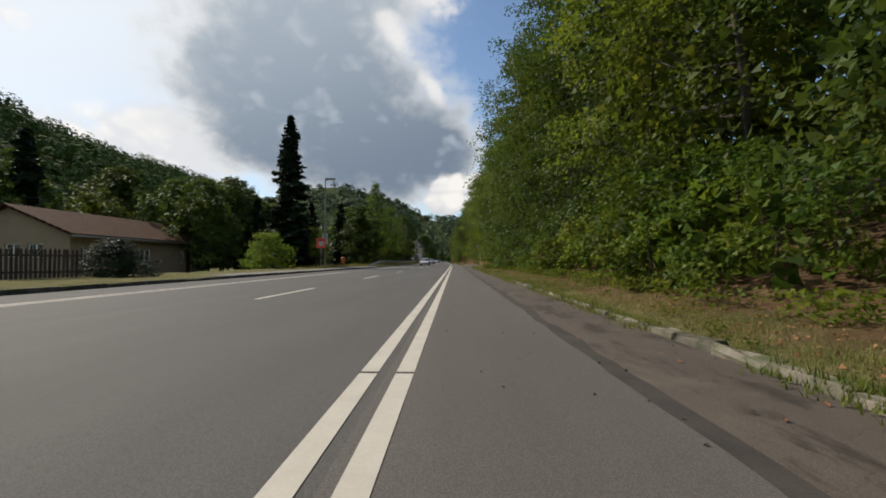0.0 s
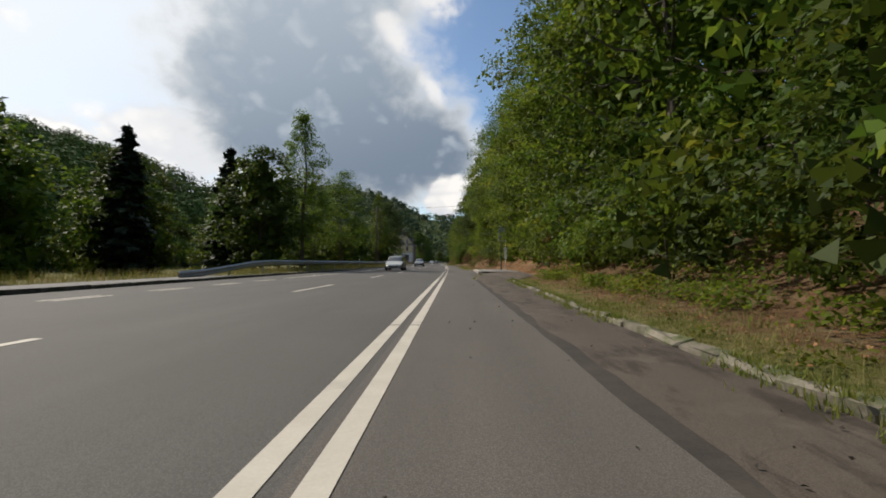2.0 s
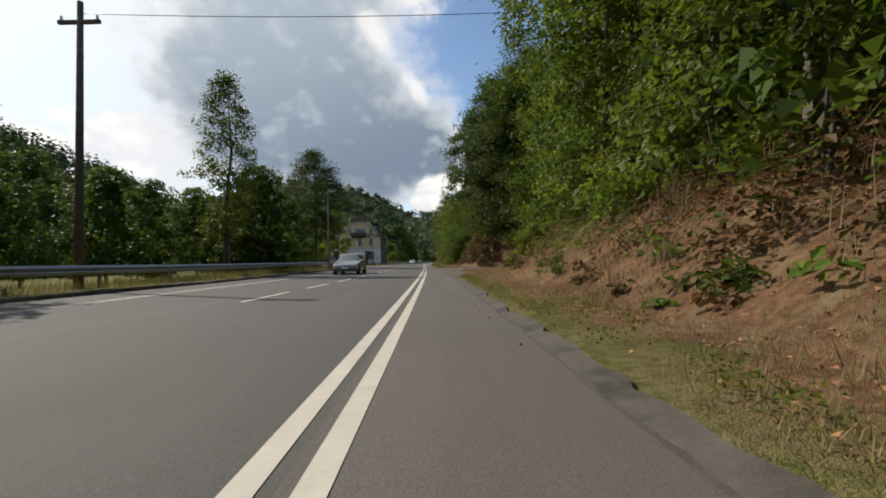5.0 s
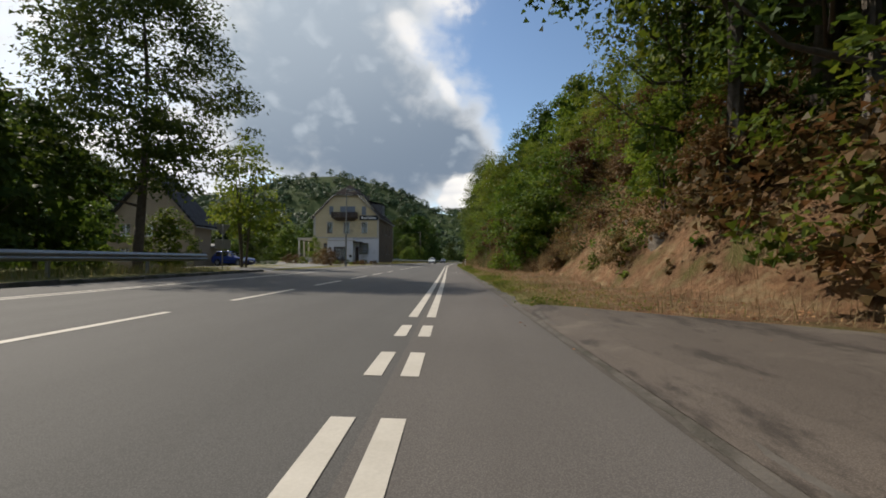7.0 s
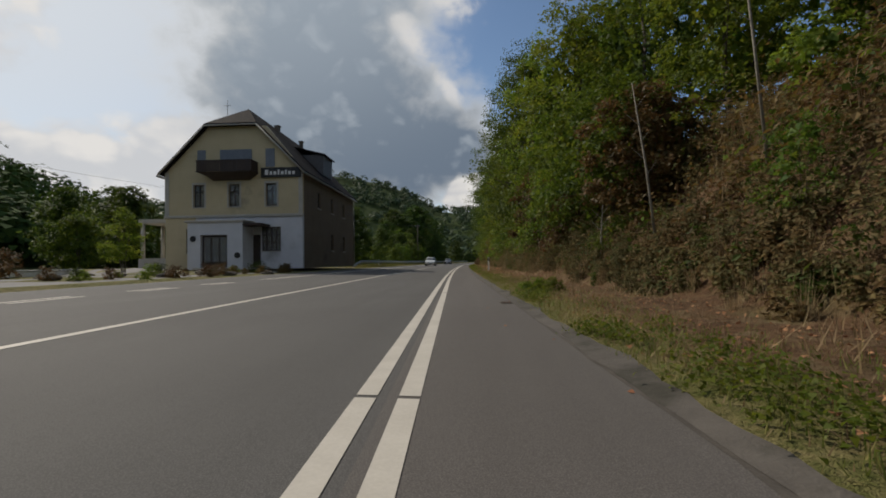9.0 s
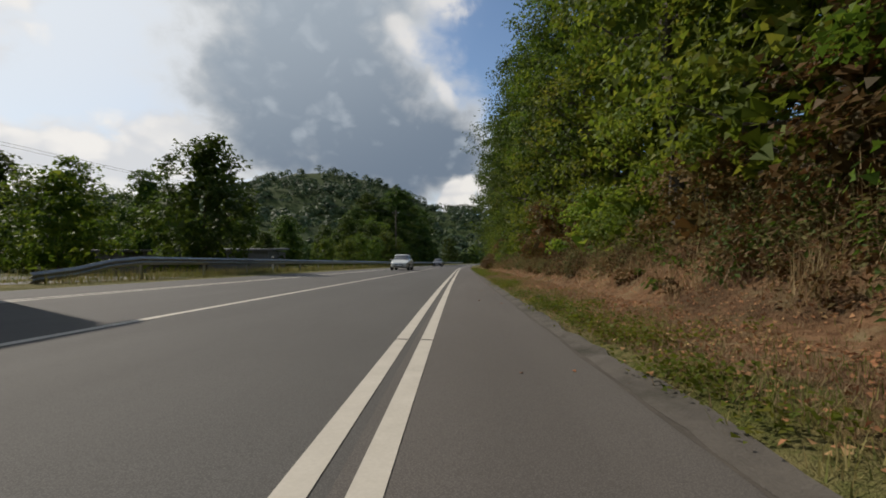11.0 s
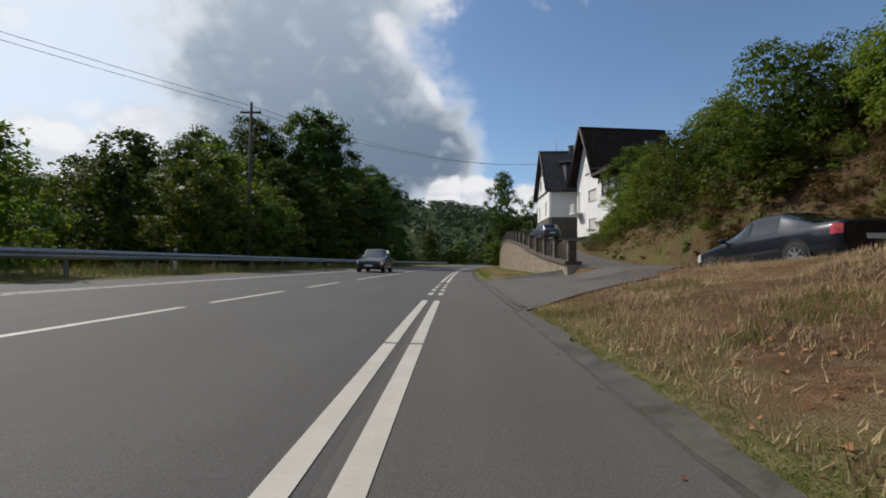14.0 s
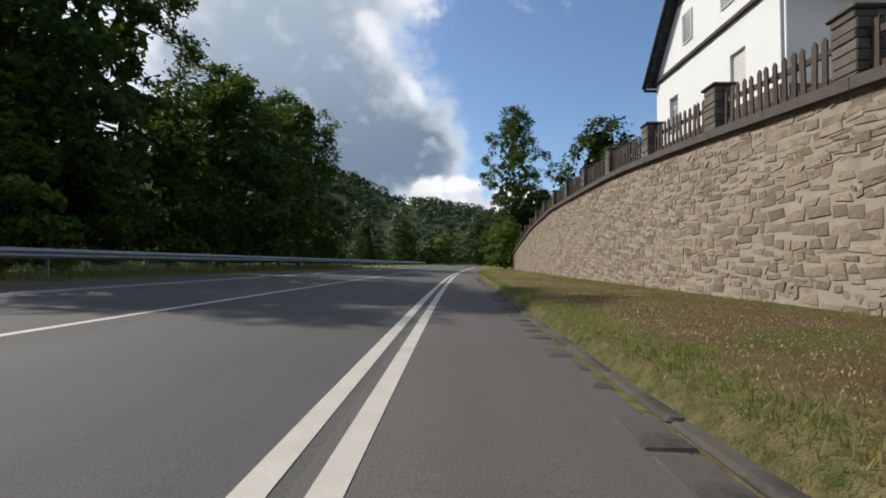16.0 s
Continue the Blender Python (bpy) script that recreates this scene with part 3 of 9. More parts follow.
# ---- ground ----
def ground():
    rs = np.unique(np.concatenate([-np.geomspace(30, 900, 26)[::-1], np.linspace(-30, -9.9, 34), [-9.75], np.linspace(-8, 0.8, 9), [0.95, 1.04, 1.06, 1.14, 1.2, 1.29, 1.31, 1.8, 1.95, 2.05, 2.07, 2.2, 2.41, 2.43], np.linspace(2.6, 12, 40), [4.74, 4.76, 5.0, 5.1], np.geomspace(12.5, 900, 34)]))
    ys = np.unique(np.concatenate([np.linspace(-120, -10, 12), np.arange(-8, 350, 1.0), np.geomspace(351, 1500, 70)]))
    R, Y = np.meshgrid(rs, ys)
    Z = ground_z(R, Y)
    er = edge_right(Y)
    on_road = (R <= er + 0.001) & (R >= -9.76)
    Z = np.where(on_road, Z - 0.05, Z)
    X = cx(Y) + R
    V = np.stack([X, Y, Z], -1).reshape(-1, 3)
    nr, ny = len(rs), len(ys)
    i = np.arange(ny - 1)[:, None] * nr + np.arange(nr - 1)[None, :]
    F = np.stack([i, i + 1, i + nr + 1, i + nr], -1).reshape(-1, 4)
    me = mesh_np("ground", V, F, M["ground"], True)
    brown = knots(Y, (0, 0.55), (60, 0.6), (75, 0.8), (120, 0.7), (150, 0.6), (200, 0.75), (245, 0.85), (266, 0.75), (280, 0.6), (284, 0.5), (330, 0.45), (400, 0.2)) * smooth(0.2, 1.2, R - er)
    brown = np.where(R < 0, 0.15, np.maximum(brown, 0.28))
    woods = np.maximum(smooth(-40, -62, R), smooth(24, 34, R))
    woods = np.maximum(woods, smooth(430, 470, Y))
    d = R - er
    litter = knots(Y, (0, 0.5), (56, 0.5), (62, 0.9), (112, 0.8), (118, 0.5), (132, 0.9), (162, 0.9), (175, 0.35), (192, 0.45), (200, 0.95), (266, 0.9), (276, 0.5), (284, 0.3), (340, 0.2), (400, 0)) * smooth(0.25, 0.9, d) * (1 - smooth(4.5, 9.0, d)) * (R > 0)
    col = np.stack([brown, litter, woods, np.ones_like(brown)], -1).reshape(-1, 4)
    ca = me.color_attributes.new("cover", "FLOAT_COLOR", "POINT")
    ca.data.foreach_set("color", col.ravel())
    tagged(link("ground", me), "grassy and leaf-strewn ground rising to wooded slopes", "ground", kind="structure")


ground()
def ragged(y, seed):
    return np.array([0.09 * noise.noise((float(v) * 0.8, seed, 0.0)) + 0.06 * noise.noise((float(v) * 2.9, seed, 5.0)) for v in y])


YS = np.concatenate([np.arange(-60, 360, 1.5), np.arange(360, 520, 6)])
def lane_edge(y):
    return np.minimum(edge_right(y), knots(y, (68, 1.12), (69, 3), (83, 3), (84, 1.2), (90, 3)))


tagged(link("road", ribbon("road", M["asphalt"], YS, -9.75, -0.45, 0.0, cols=6)), "grey asphalt main road with two lanes", "road", kind="structure")
tagged(link("cycle_lane", ribbon("cycle_lane", M["asphalt_brown"], YS, -0.45, lane_edge, 0.0, cols=2)), "brownish grey asphalt cycle lane beside the main road", "road", kind="structure")
tagged(link("road_shoulder", ribbon("road_shoulder", M["asphalt_old"], np.arange(-60, 68.7, 1.5), 1.12, edge_right, -0.006, cols=2)), "older dark stained asphalt strip along the kerb", "road", kind="structure")
tagged(link("road_seam", ribbon("road_seam", M["tar"], np.arange(-12, 58.6, 0.3), lambda y: 1.03 + 0.5 * ragged(y, 61), lambda y: 1.17 + 0.9 * ragged(y, 67), 0.002, 0.002)), "dark dirt-filled seam between the asphalt strips", "road", kind="structure")


def strip(name, y0, y1, r0, r1, material, up=0.004, base=road_z):
    return ribbon(name, material, np.linspace(y0, y1, max(2, int((y1 - y0) / 2.0) + 2)), r0, r1, up, base=base)


def line_marking(name, label, spans, r, width=0.12):
    ob = empty(name, Matrix(), label, "road marking", kind="structure")
    for a, b in spans:
        link("stripe", strip("stripe", a, b, r - width / 2, r + width / 2, M["line"]), ob)
    return ob


def cut(a, b, phase=2.95, period=8.33, gap=0.05):
    """A long stripe, interrupted at the joints."""
    out, y = [], a
    k = math.ceil((a - phase) / period)
    while phase + k * period < b:
        out.append((y, phase + k * period - gap / 2))
        y = phase + k * period + gap / 2
        k += 1
    out.append((y, b))
    return [s for s in out if s[1] - s[0] > 0.1]


def dashes(a, b, on, period):
    return [(y, y + on) for y in np.arange(a, b - on * 0.6, period)]


SEP = cut(-40, 59.2) + dashes(59.65, 89.3, 0.72, 1.5) + cut(89.8, 127.0) + dashes(127.6, 139.4, 0.74, 1.5) + cut(139.6, 200, 155.5) + cut(200, 273.0, 226.6) + dashes(274.55, 281.0, 0.76, 1.55) + cut(281.3, 420, 287, 41)
line_marking("lane_line", "worn white line beside the cycle lane", SEP, -0.57)
line_marking("lane_line", "white line along the cycle lane", SEP, -0.33)
MID = dashes(-12.3, 100, 3.6, 10.45) + dashes(103.5, 166, 3.0, 4.72) + [(167.6, 171.0), (172.4, 262), (262.4, 270.5)] + dashes(271.2, 280.5, 3.0, 4.6) + cut(281.5, 420, 1.0, 21)
line_marking("centre_line", "thin white broken centre line", MID, -3.88, 0.12)
for rr in (-7.42, -7.68):
    line_marking("edge_line", "white double line by the opposite cycle lane", cut(-40, 29) + dashes(29.5, 61, 1.5, 3.0) + cut(61.5, 158) + dashes(158.5, 186, 1.5, 3.0) + cut(186.5, 420, 5), rr, 0.1)


def bike_symbol(y):
    """A painted ring with a bicycle in it."""
    ob = empty("bicycle_symbol", Matrix.Translation(P(0.27, y, 0.005, float(road_z(0.27, y)))) @ pose(0, 0, 0, 0, math.degrees(math.atan(float(fall(y)))), math.degrees(float(heading(y)))), "white painted bicycle in a ring on asphalt", "road marking", "bicycle symbols", "structure")

    def ring(bm, x, yy, ra, rb, a0=0, a1=360, n=40, sy=1.0):
        pts = [radians(a0 + (a1 - a0) * k / n) for k in range(n + 1)]
        vs = [(bm.verts.new((x + ra * math.cos(a), yy + ra * math.sin(a) * sy, 0)), bm.verts.new((x + rb * math.cos(a), yy + rb * math.sin(a) * sy, 0))) for a in pts]
        for p, q in zip(vs, vs[1:]):
            bm.faces.new((p[0], p[1], q[1], q[0]))

    def bar(bm, x0, y0, x1, y1, w=0.017):
        d = Vector((x1 - x0, y1 - y0, 0)).normalized().cross(Vector((0, 0, 1))) * w / 2
        bm.faces.new([bm.verts.new(Vector((a, b, 0)) + s * d) for a, b, s in ((x0, y0, 1), (x1, y1, 1), (x1, y1, -1), (x0, y0, -1))])

    bm = bmesh.new()
    for a0, a1 in ((-84, -4), (4, 86), (94, 176), (184, 268)):
        ring(bm, 0, 0, 0.352, 0.378, a0, a1, 18, 1.02)
    part("ring", bm, M["line"], ob)
    for x in (-0.16, 0.15):
        bm = bmesh.new()
        ring(bm, x, -0.09, 0.085, 0.11, 8, 172, 14)
        ring(bm, x, -0.09, 0.085, 0.11, 188, 352, 14)
        part("wheel_mark", bm, M["line"], ob)
    bm = bmesh.new()
    for s in ((-0.16, -0.09, -0.1, 0.15), (-0.12, 0.09, 0.1, 0.09), (-0.11, 0.06, 0.01, -0.09), (0.01, -0.09, 0.09, 0.12), (0.01, -0.09, 0.15, -0.09), (0.15, -0.09, 0.1, 0.06), (-0.11, 0.16, -0.03, 0.16), (-0.1, 0.2, -0.16, 0.16), (0.04, 0.13, 0.13, 0.13)):
        bar(bm, *s)
    part("frame_mark", bm, M["line"], ob)


for y in (37.7, 162.6, 284.7):
    bike_symbol(y)


# ---- kerbs, platform, aprons ----
def stones(name, label, ys, r, width, height, material, length, sink=0.04, seed=1, rough=0.012):
    """A row of kerb stones."""
    rng = random.Random(seed)
    ob = empty(name, Matrix(), label, "kerb", kind="structure")
    kinds = []
    for k in range(6):
        bm = bmesh.new()
        vs = box(bm, -width / 2, width / 2, -length / 2 + 0.006, length / 2 - 0.006, -0.12, height, bevel=0.018)
        for v in bm.verts:
            v.co += Vector((rng.uniform(-rough, rough), 0, rng.uniform(-rough, rough) if v.co.z > 0 else 0))
        me = bpy.data.meshes.new("kerb_stone")
        bm.to_mesh(me)
        bm.free()
        me.materials.append(material)
        kinds.append(me)
    for y in ys:
        s = link("kerb_stone", kinds[rng.randrange(6)], ob)
        rr = r(y) if callable(r) else r
        s.matrix_world = Matrix.Translation(P(rr, float(y), 0, float(road_z(rr, y)))) @ pose(0, 0, rng.uniform(-0.008, 0.008), rng.uniform(-0.8, 0.8), rng.uniform(-1.5, 1.5), math.degrees(float(heading(y))) + rng.uniform(-1, 1))
    return ob


stones("kerb", "weathered mossy concrete kerb stones", np.arange(-14, 58.4, 0.62), lambda y: float(edge_right(y)) + 0.09, 0.17, 0.055, M["kerb_old"], 0.62, seed=2, rough=0.03)
stones("kerb", "grey concrete kerb by the footway", np.arange(-20, 156, 1.5), -9.84, 0.16, 0.11, M["kerb"], 1.5, seed=3)
stones("kerb", "concrete kerb along the grass strip", np.arange(284, 345, 1.0), 1.18, 0.12, 0.028, M["gutter"], 1.0, seed=4)
# gutter of small setts along the far verge
stones("gutter", "row of flat grey gutter setts", np.arange(284, 325, 0.46), 0.985, 0.24, 0.004, M["gutter"], 0.45, seed=5, rough=0.003)


def platform_edge(y):
    return knots(y, (69, 1.8), (80, 2.0), (82.4, 2.6))


def platform_height(y):
    return knots(y, (69, 0.15), (78.5, 0.15), (82.4, 0.05))


def bus_platform():
    ob = empty("bus_platform", Matrix(), "raised concrete bus platform with pale kerb", "platform", kind="structure")
    n = 0
    for y in np.arange(69.5, 82, 1.0):
        bm = bmesh.new()
        box(bm, -0.09, 0.17, -0.5, 0.5, -0.1, 0.15, bevel=0.03)
        for v in bm.verts:
            v.co += Vector((0.01, 0, 0.012)) * noise.noise(v.co * 3 + Vector((y, 0, 0)))
            v.co.z -= (0.15 - float(platform_height(y + v.co.y))) * (v.co.z > 0)
        s = part("kerb_stone", bm, M["kerb_light"], ob)
        e = float(platform_edge(y))
        yaw = -math.degrees(math.atan(float(platform_edge(y + 0.5) - platform_edge(y - 0.5)))) + math.degrees(float(heading(y)))
        s.matrix_world = Matrix.Translation(P(e + 0.08, y, 0, float(road_z(e, y)))) @ pose(0, 0, 0, 0, 0, yaw)
    ys = np.linspace(69, 82.4, 20)
    link("platform_top", ribbon("platform_top", M["paving"], ys, lambda y: platform_edge(y) + 0.2, lambda y: knots(y, (69, 4.9), (78, 4.6), (82.4, 3.1)), -0.004, cols=3, base=lambda r, y: float(road_z(r, y) + platform_height(y))), ob)
    link("guide_stripe", ribbon("guide_stripe", M["line"], np.linspace(70.3, 81.8, 12), lambda y: platform_edge(y) + knots(y, (70, 1.05), (82, 0.45)), lambda y: platform_edge(y) + knots(y, (70, 1.22), (82, 0.58)), 0.0, base=lambda r, y: float(road_z(r, y) + platform_height(y))), ob)
    link("platform_end", ribbon("platform_end", M["kerb_light"], np.array([68.6, 69.02]), 1.9, 4.9, 0.02, 0.02), ob)


bus_platform()
tagged(link("apron", ribbon("apron", M["asphalt_old"], np.linspace(69, 82, 8), lambda y: platform_edge(y) - 0.05, 4.7, -0.02)), "asphalt under the platform", "road", kind="structure")
tagged(link("pull_out", ribbon("pull_out", M["asphalt_old"], np.linspace(57, 69.2, 14), lambda y: knots(y, (57, 2.6), (58.4, 2.58), (59, 2.44), (69.2, 2.44)), lambda y: knots(y, (57, 2.62), (61, 4.1), (69.2, 4.6)), 0.03, cols=4, base=lambda r, y: float(ground_z(r, y)))), "dark cracked asphalt footway before the platform", "pavement", kind="structure")


def walk_edge(y):
    return knots(y, (58.5, 1.04), (60.5, 1.12), (63, 1.39), (66, 1.76), (69.1, 2.05))


def walk_base(r, y):
    return float(road_z(r, y)) + float(knots(y, (58.5, -0.028), (61.5, 0.0), (69, 0.0)))


tagged(link("footway", ribbon("footway", M["asphalt_old"], np.linspace(58.5, 69.1, 16), lambda y: walk_edge(y) + 0.09, 2.46, 0.03, 0.034, cols=3, base=walk_base)), "dark worn asphalt footway leading to the platform", "pavement", kind="structure")
tagged(link("footway_edge", ribbon("footway_edge", M["kerb"], np.arange(58.5, 69.1, 0.2), lambda y: walk_edge(y) - 0.02 + 0.5 * ragged(y, 41), lambda y: walk_edge(y) + 0.1 + 0.3 * ragged(y, 43), 0.008, 0.036, base=walk_base)), "low mossy concrete edge of the footway", "kerb", kind="structure")
def apron_edge(y):
    return knots(y, (115, 1.4), (118, 2.05), (126, 2.2), (127.6, 2.85), (128.6, 4.6), (129.6, 8.0), (132.5, 8.2), (137.8, 4.0), (141, 1.4))


tagged(link("driveway_apron", ribbon("driveway_apron", M["asphalt_old"], np.linspace(115, 141, 52), 1.06, apron_edge, 0.025, cols=10, base=lambda r, y: float(ground_z(r, y)) - 0.06 * (r > apron_edge(y) - 0.01))), "worn dark asphalt apron of a field track", "pavement", kind="structure")
tagged(link("apron_kerb", ribbon("apron_kerb", M["kerb_old"], np.arange(124.6, 130.2, 0.2), lambda y: knots(y, (124.6, 2.04), (126.6, 2.12), (130.2, 2.5)) + 0.4 * ragged(y, 71), lambda y: knots(y, (124.6, 2.12), (126.6, 2.22), (130.2, 2.6)) + 0.4 * ragged(y, 73), 0.034, 0.04, base=lambda r, y: float(ground_z(r, y)))), "worn pale kerb sunk in the apron", "kerb", kind="structure")
tagged(link("gutter_seam", ribbon("gutter_seam", M["dirt"], np.arange(84, 271.6, 0.25), lambda y: 0.97 + 0.3 * ragged(y, 5), lambda y: 1.03 + 0.6 * ragged(y, 6), 0.003, 0.003)), "dark seam between the asphalt and the gutter", "kerb", kind="structure")
tagged(link("gutter_strip", ribbon("gutter_strip", M["gutter"], np.arange(84, 271.6, 0.25), lambda y: 1.0 + 0.5 * ragged(y, 3), lambda y: 1.19 + 1.5 * ragged(y, 8), 0.006, 0.04)), "crumbling concrete gutter strip along the verge", "kerb", kind="structure")


def mouth(y):
    return knots(y, (271.4, 1.3), (273, 2.6), (275.4, 5.4), (277, 7.0), (277.6, 9.5), (282, 8.6), (292, 8.1), (300, 8.9), (312, 9.6))


def on_land(r, y):
    return float(ground_z(r, y))


tagged(link("driveway", ribbon("driveway", M["asphalt_drive"], np.linspace(271.4, 312, 60), lambda y: knots(y, (271.4, 1.02), (283.2, 1.04), (283.6, 4.9), (312, 4.95)), mouth, 0.03, cols=10, base=on_land)), "grey asphalt driveway climbing behind the stone wall", "driveway", kind="structure")
tagged(link("drive_edge", ribbon("drive_edge", M["gutter"], np.arange(271.6, 283.6, 0.25), lambda y: 1.1 + ragged(y, 21) * 0.4, lambda y: 1.22 + ragged(y, 23) * 0.5, 0.05, 0.062)), "worn pale concrete edge across the driveway mouth", "kerb", kind="structure")
tagged(link("side_drive", ribbon("side_drive", M["asphalt_drive"], np.linspace(257, 277.6, 24), 6.7, 9.4, 0.024, cols=3, base=on_land)), "narrow asphalt drive rising along the bank", "driveway", kind="structure")
tagged(link("footway", ribbon("footway", M["paving"], np.arange(20, 62, 2.0), -11.6, -9.93, 0.108, base=lambda r, y: 0.0)), "grey paved footway behind the kerb", "pavement", kind="structure")
tagged(link("inn_forecourt", ribbon("inn_forecourt", M["paving"], np.arange(157, 224, 2.0), lambda y: knots(y, (157, -10.2), (162, -24), (222, -26), (224, -10)), -9.74, 0.03, -0.004, cols=6, base=lambda r, y: float(ground_z(r, y)))), "worn grey forecourt before the inn", "pavement", kind="structure")

# ---- trees ----
def crown_radius(shape, u):
    if shape == "broad":
        return np.sin(np.pi * np.clip(u * 0.9 + 0.1, 0, 1)) ** 0.6 * (1.12 - 0.5 * u)
    if shape == "edge":
        return np.clip(1.0 - 0.12 * np.abs(u - 0.35), 0, 1) * np.clip((1 - u) * 2.6, 0, 1) ** 0.55
    if shape == "dome":
        return np.sqrt(np.clip(1 - u * u, 0, 1))
    return (1 - u) ** 0.85


def make_tree(name, label, h, rad, low, clumps, per, size, material, seed, shape="broad", bark=None, stems=1, clump=0.16, thin=1.0, category="tree", flat=0.5, coarse=False, boughs=0, bough=0.34, core=0, core_size=0.4):
    """A broadleaved tree or shrub: tapered trunk with limbs, and a crown of leaf clumps."""
    rng = np.random.default_rng(seed)
    rnd = random.Random(seed)
    ob = empty(name, Matrix(), label, category)
    span = h - low
    nb = boughs or clumps
    u = rng.beta(1.15, 1.25, nb)
    a = rng.uniform(0, 2 * np.pi, nb)
    if boughs:
        u, a = (np.arange(nb) + rng.uniform(0, 1, nb)) / nb, np.arange(nb) * 2.39996 + rng.normal(0, 0.35, nb)
    lobes = 1 + 0.16 * np.sin(a * 3 + seed) + 0.1 * np.sin(a * 5 + u * 9 + seed * 2)
    rr = crown_radius(shape, u) * rad * lobes * (rng.uniform(0.62, 0.98, nb) if boughs else np.sqrt(rng.uniform(0.22 * thin, 1.0, nb)))
    C = np.stack([rr * np.cos(a), rr * np.sin(a), low + span * u + rng.normal(0, 0.02 * h, nb)], -1)
    if boughs:
        # each bough is a drooping dome of leaf clumps, closed above and hollow below
        k = max(1, clumps // nb)
        d = rng.normal(size=(nb, k, 3))
        side = np.stack([np.cos(a), np.sin(a), np.full(nb, 0.75)], -1)
        d = d / np.linalg.norm(d, axis=2, keepdims=True) + side[:, None] * 0.75
        d /= np.linalg.norm(d, axis=2, keepdims=True)
        br = bough * rad * rng.uniform(0.65, 1.3, nb)
        C = (C[:, None] + d * np.array([1, 1, 0.72]) * br[:, None, None] * rng.uniform(0.6, 1.05, (nb, k, 1))).reshape(-1, 3)
        C[:, 2] = np.maximum(C[:, 2], 0.15)
        clumps = len(C)
    bm = bmesh.new()
    bend = [Vector((rnd.uniform(-1, 1), rnd.uniform(-1, 1), 0)) * 0.02 * h for _ in range(4)]
    tr = max(0.03, h * 0.015) * (1.0 if stems == 1 else 0.62)
    for s in range(stems):
        off = Vector((rnd.uniform(-1, 1), rnd.uniform(-1, 1), 0)) * (0.0 if stems == 1 else 0.05 * h)
        pts = [Vector((0, 0, -0.4)) + off * 0.3, Vector((0, 0, h * 0.03)) + off * 0.4, bend[0] + off * 0.9 + Vector((0, 0, h * 0.3)), bend[1] + off * 1.6 + Vector((0, 0, h * 0.6)), bend[2] + off * 2 + Vector((0, 0, h * 0.9))]
        tube(bm, pts, [tr * 1.5, tr, tr * 0.75, tr * 0.45, tr * 0.1], 7 if h > 6 else 4)
    for k in rng.choice(clumps, min(clumps, 18 if h > 6 else 8), replace=False):
        c = Vector(C[k])
        zb = max(h * 0.12, c.z - (0.25 + 0.3 * rnd.random()) * max(0.5, math.hypot(c.x, c.y)) - 0.02 * h)
        b0 = bend[0] * min(1, zb / (0.3 * h)) if zb < 0.3 * h else bend[0].lerp(bend[1], min(1, (zb / h - 0.3) / 0.3))
        st = Vector((b0.x, b0.y, zb))
        mid = st.lerp(c, 0.5) + Vector((0, 0, -0.03 * h))
        rb = tr * 0.34 * (1.1 - zb / h)
        tube(bm, [st, mid, c], [rb, rb * 0.6, rb * 0.15], 5 if h > 6 else 3, False)
    part("trunk", bm, bark or M["bark"], ob)
    # leaves
    cr = clump * rad * rng.uniform(0.7, 1.35, clumps)
    G = np.clip(rng.normal(size=(clumps, per, 3)), -1.5, 1.5) * np.array([1, 1, flat]) * 0.66
    pos = (C[:, None] + G * cr[:, None, None]).reshape(-1, 3)
    out = pos - np.array([0, 0, low + span * 0.35])
    out /= np.linalg.norm(out, axis=1, keepdims=True) + 1e-6
    nrm = out * 0.55 + np.array([0, 0, 0.65]) + rng.normal(0, 0.55, pos.shape)
    keep = pos[:, 2] > 0.05
    V, F = leaves(pos[keep], nrm[keep], size, rng, 1.0, coarse)
    if core:
        # oversized inner leaves added round the trunk to block light through the crown
        uc, ac = rng.uniform(0.02, 0.93, core), rng.uniform(0, 2 * np.pi, core)
        rc = crown_radius(shape, uc) * rad * 0.6 * np.sqrt(rng.uniform(0.02, 1, core))
        pc = np.stack([rc * np.cos(ac), rc * np.sin(ac), low + span * uc], -1)
        V2, F2 = leaves(pc, rng.normal(size=pc.shape) + np.array([0, 0, 0.3]), core_size, rng, 1.0, True)
        n0 = len(V)
        V = np.concatenate([V, V2])
        F = F.tolist() + (F2 + n0).tolist()
    link("crown", mesh_np("crown", V, F, material), ob)
    return ob


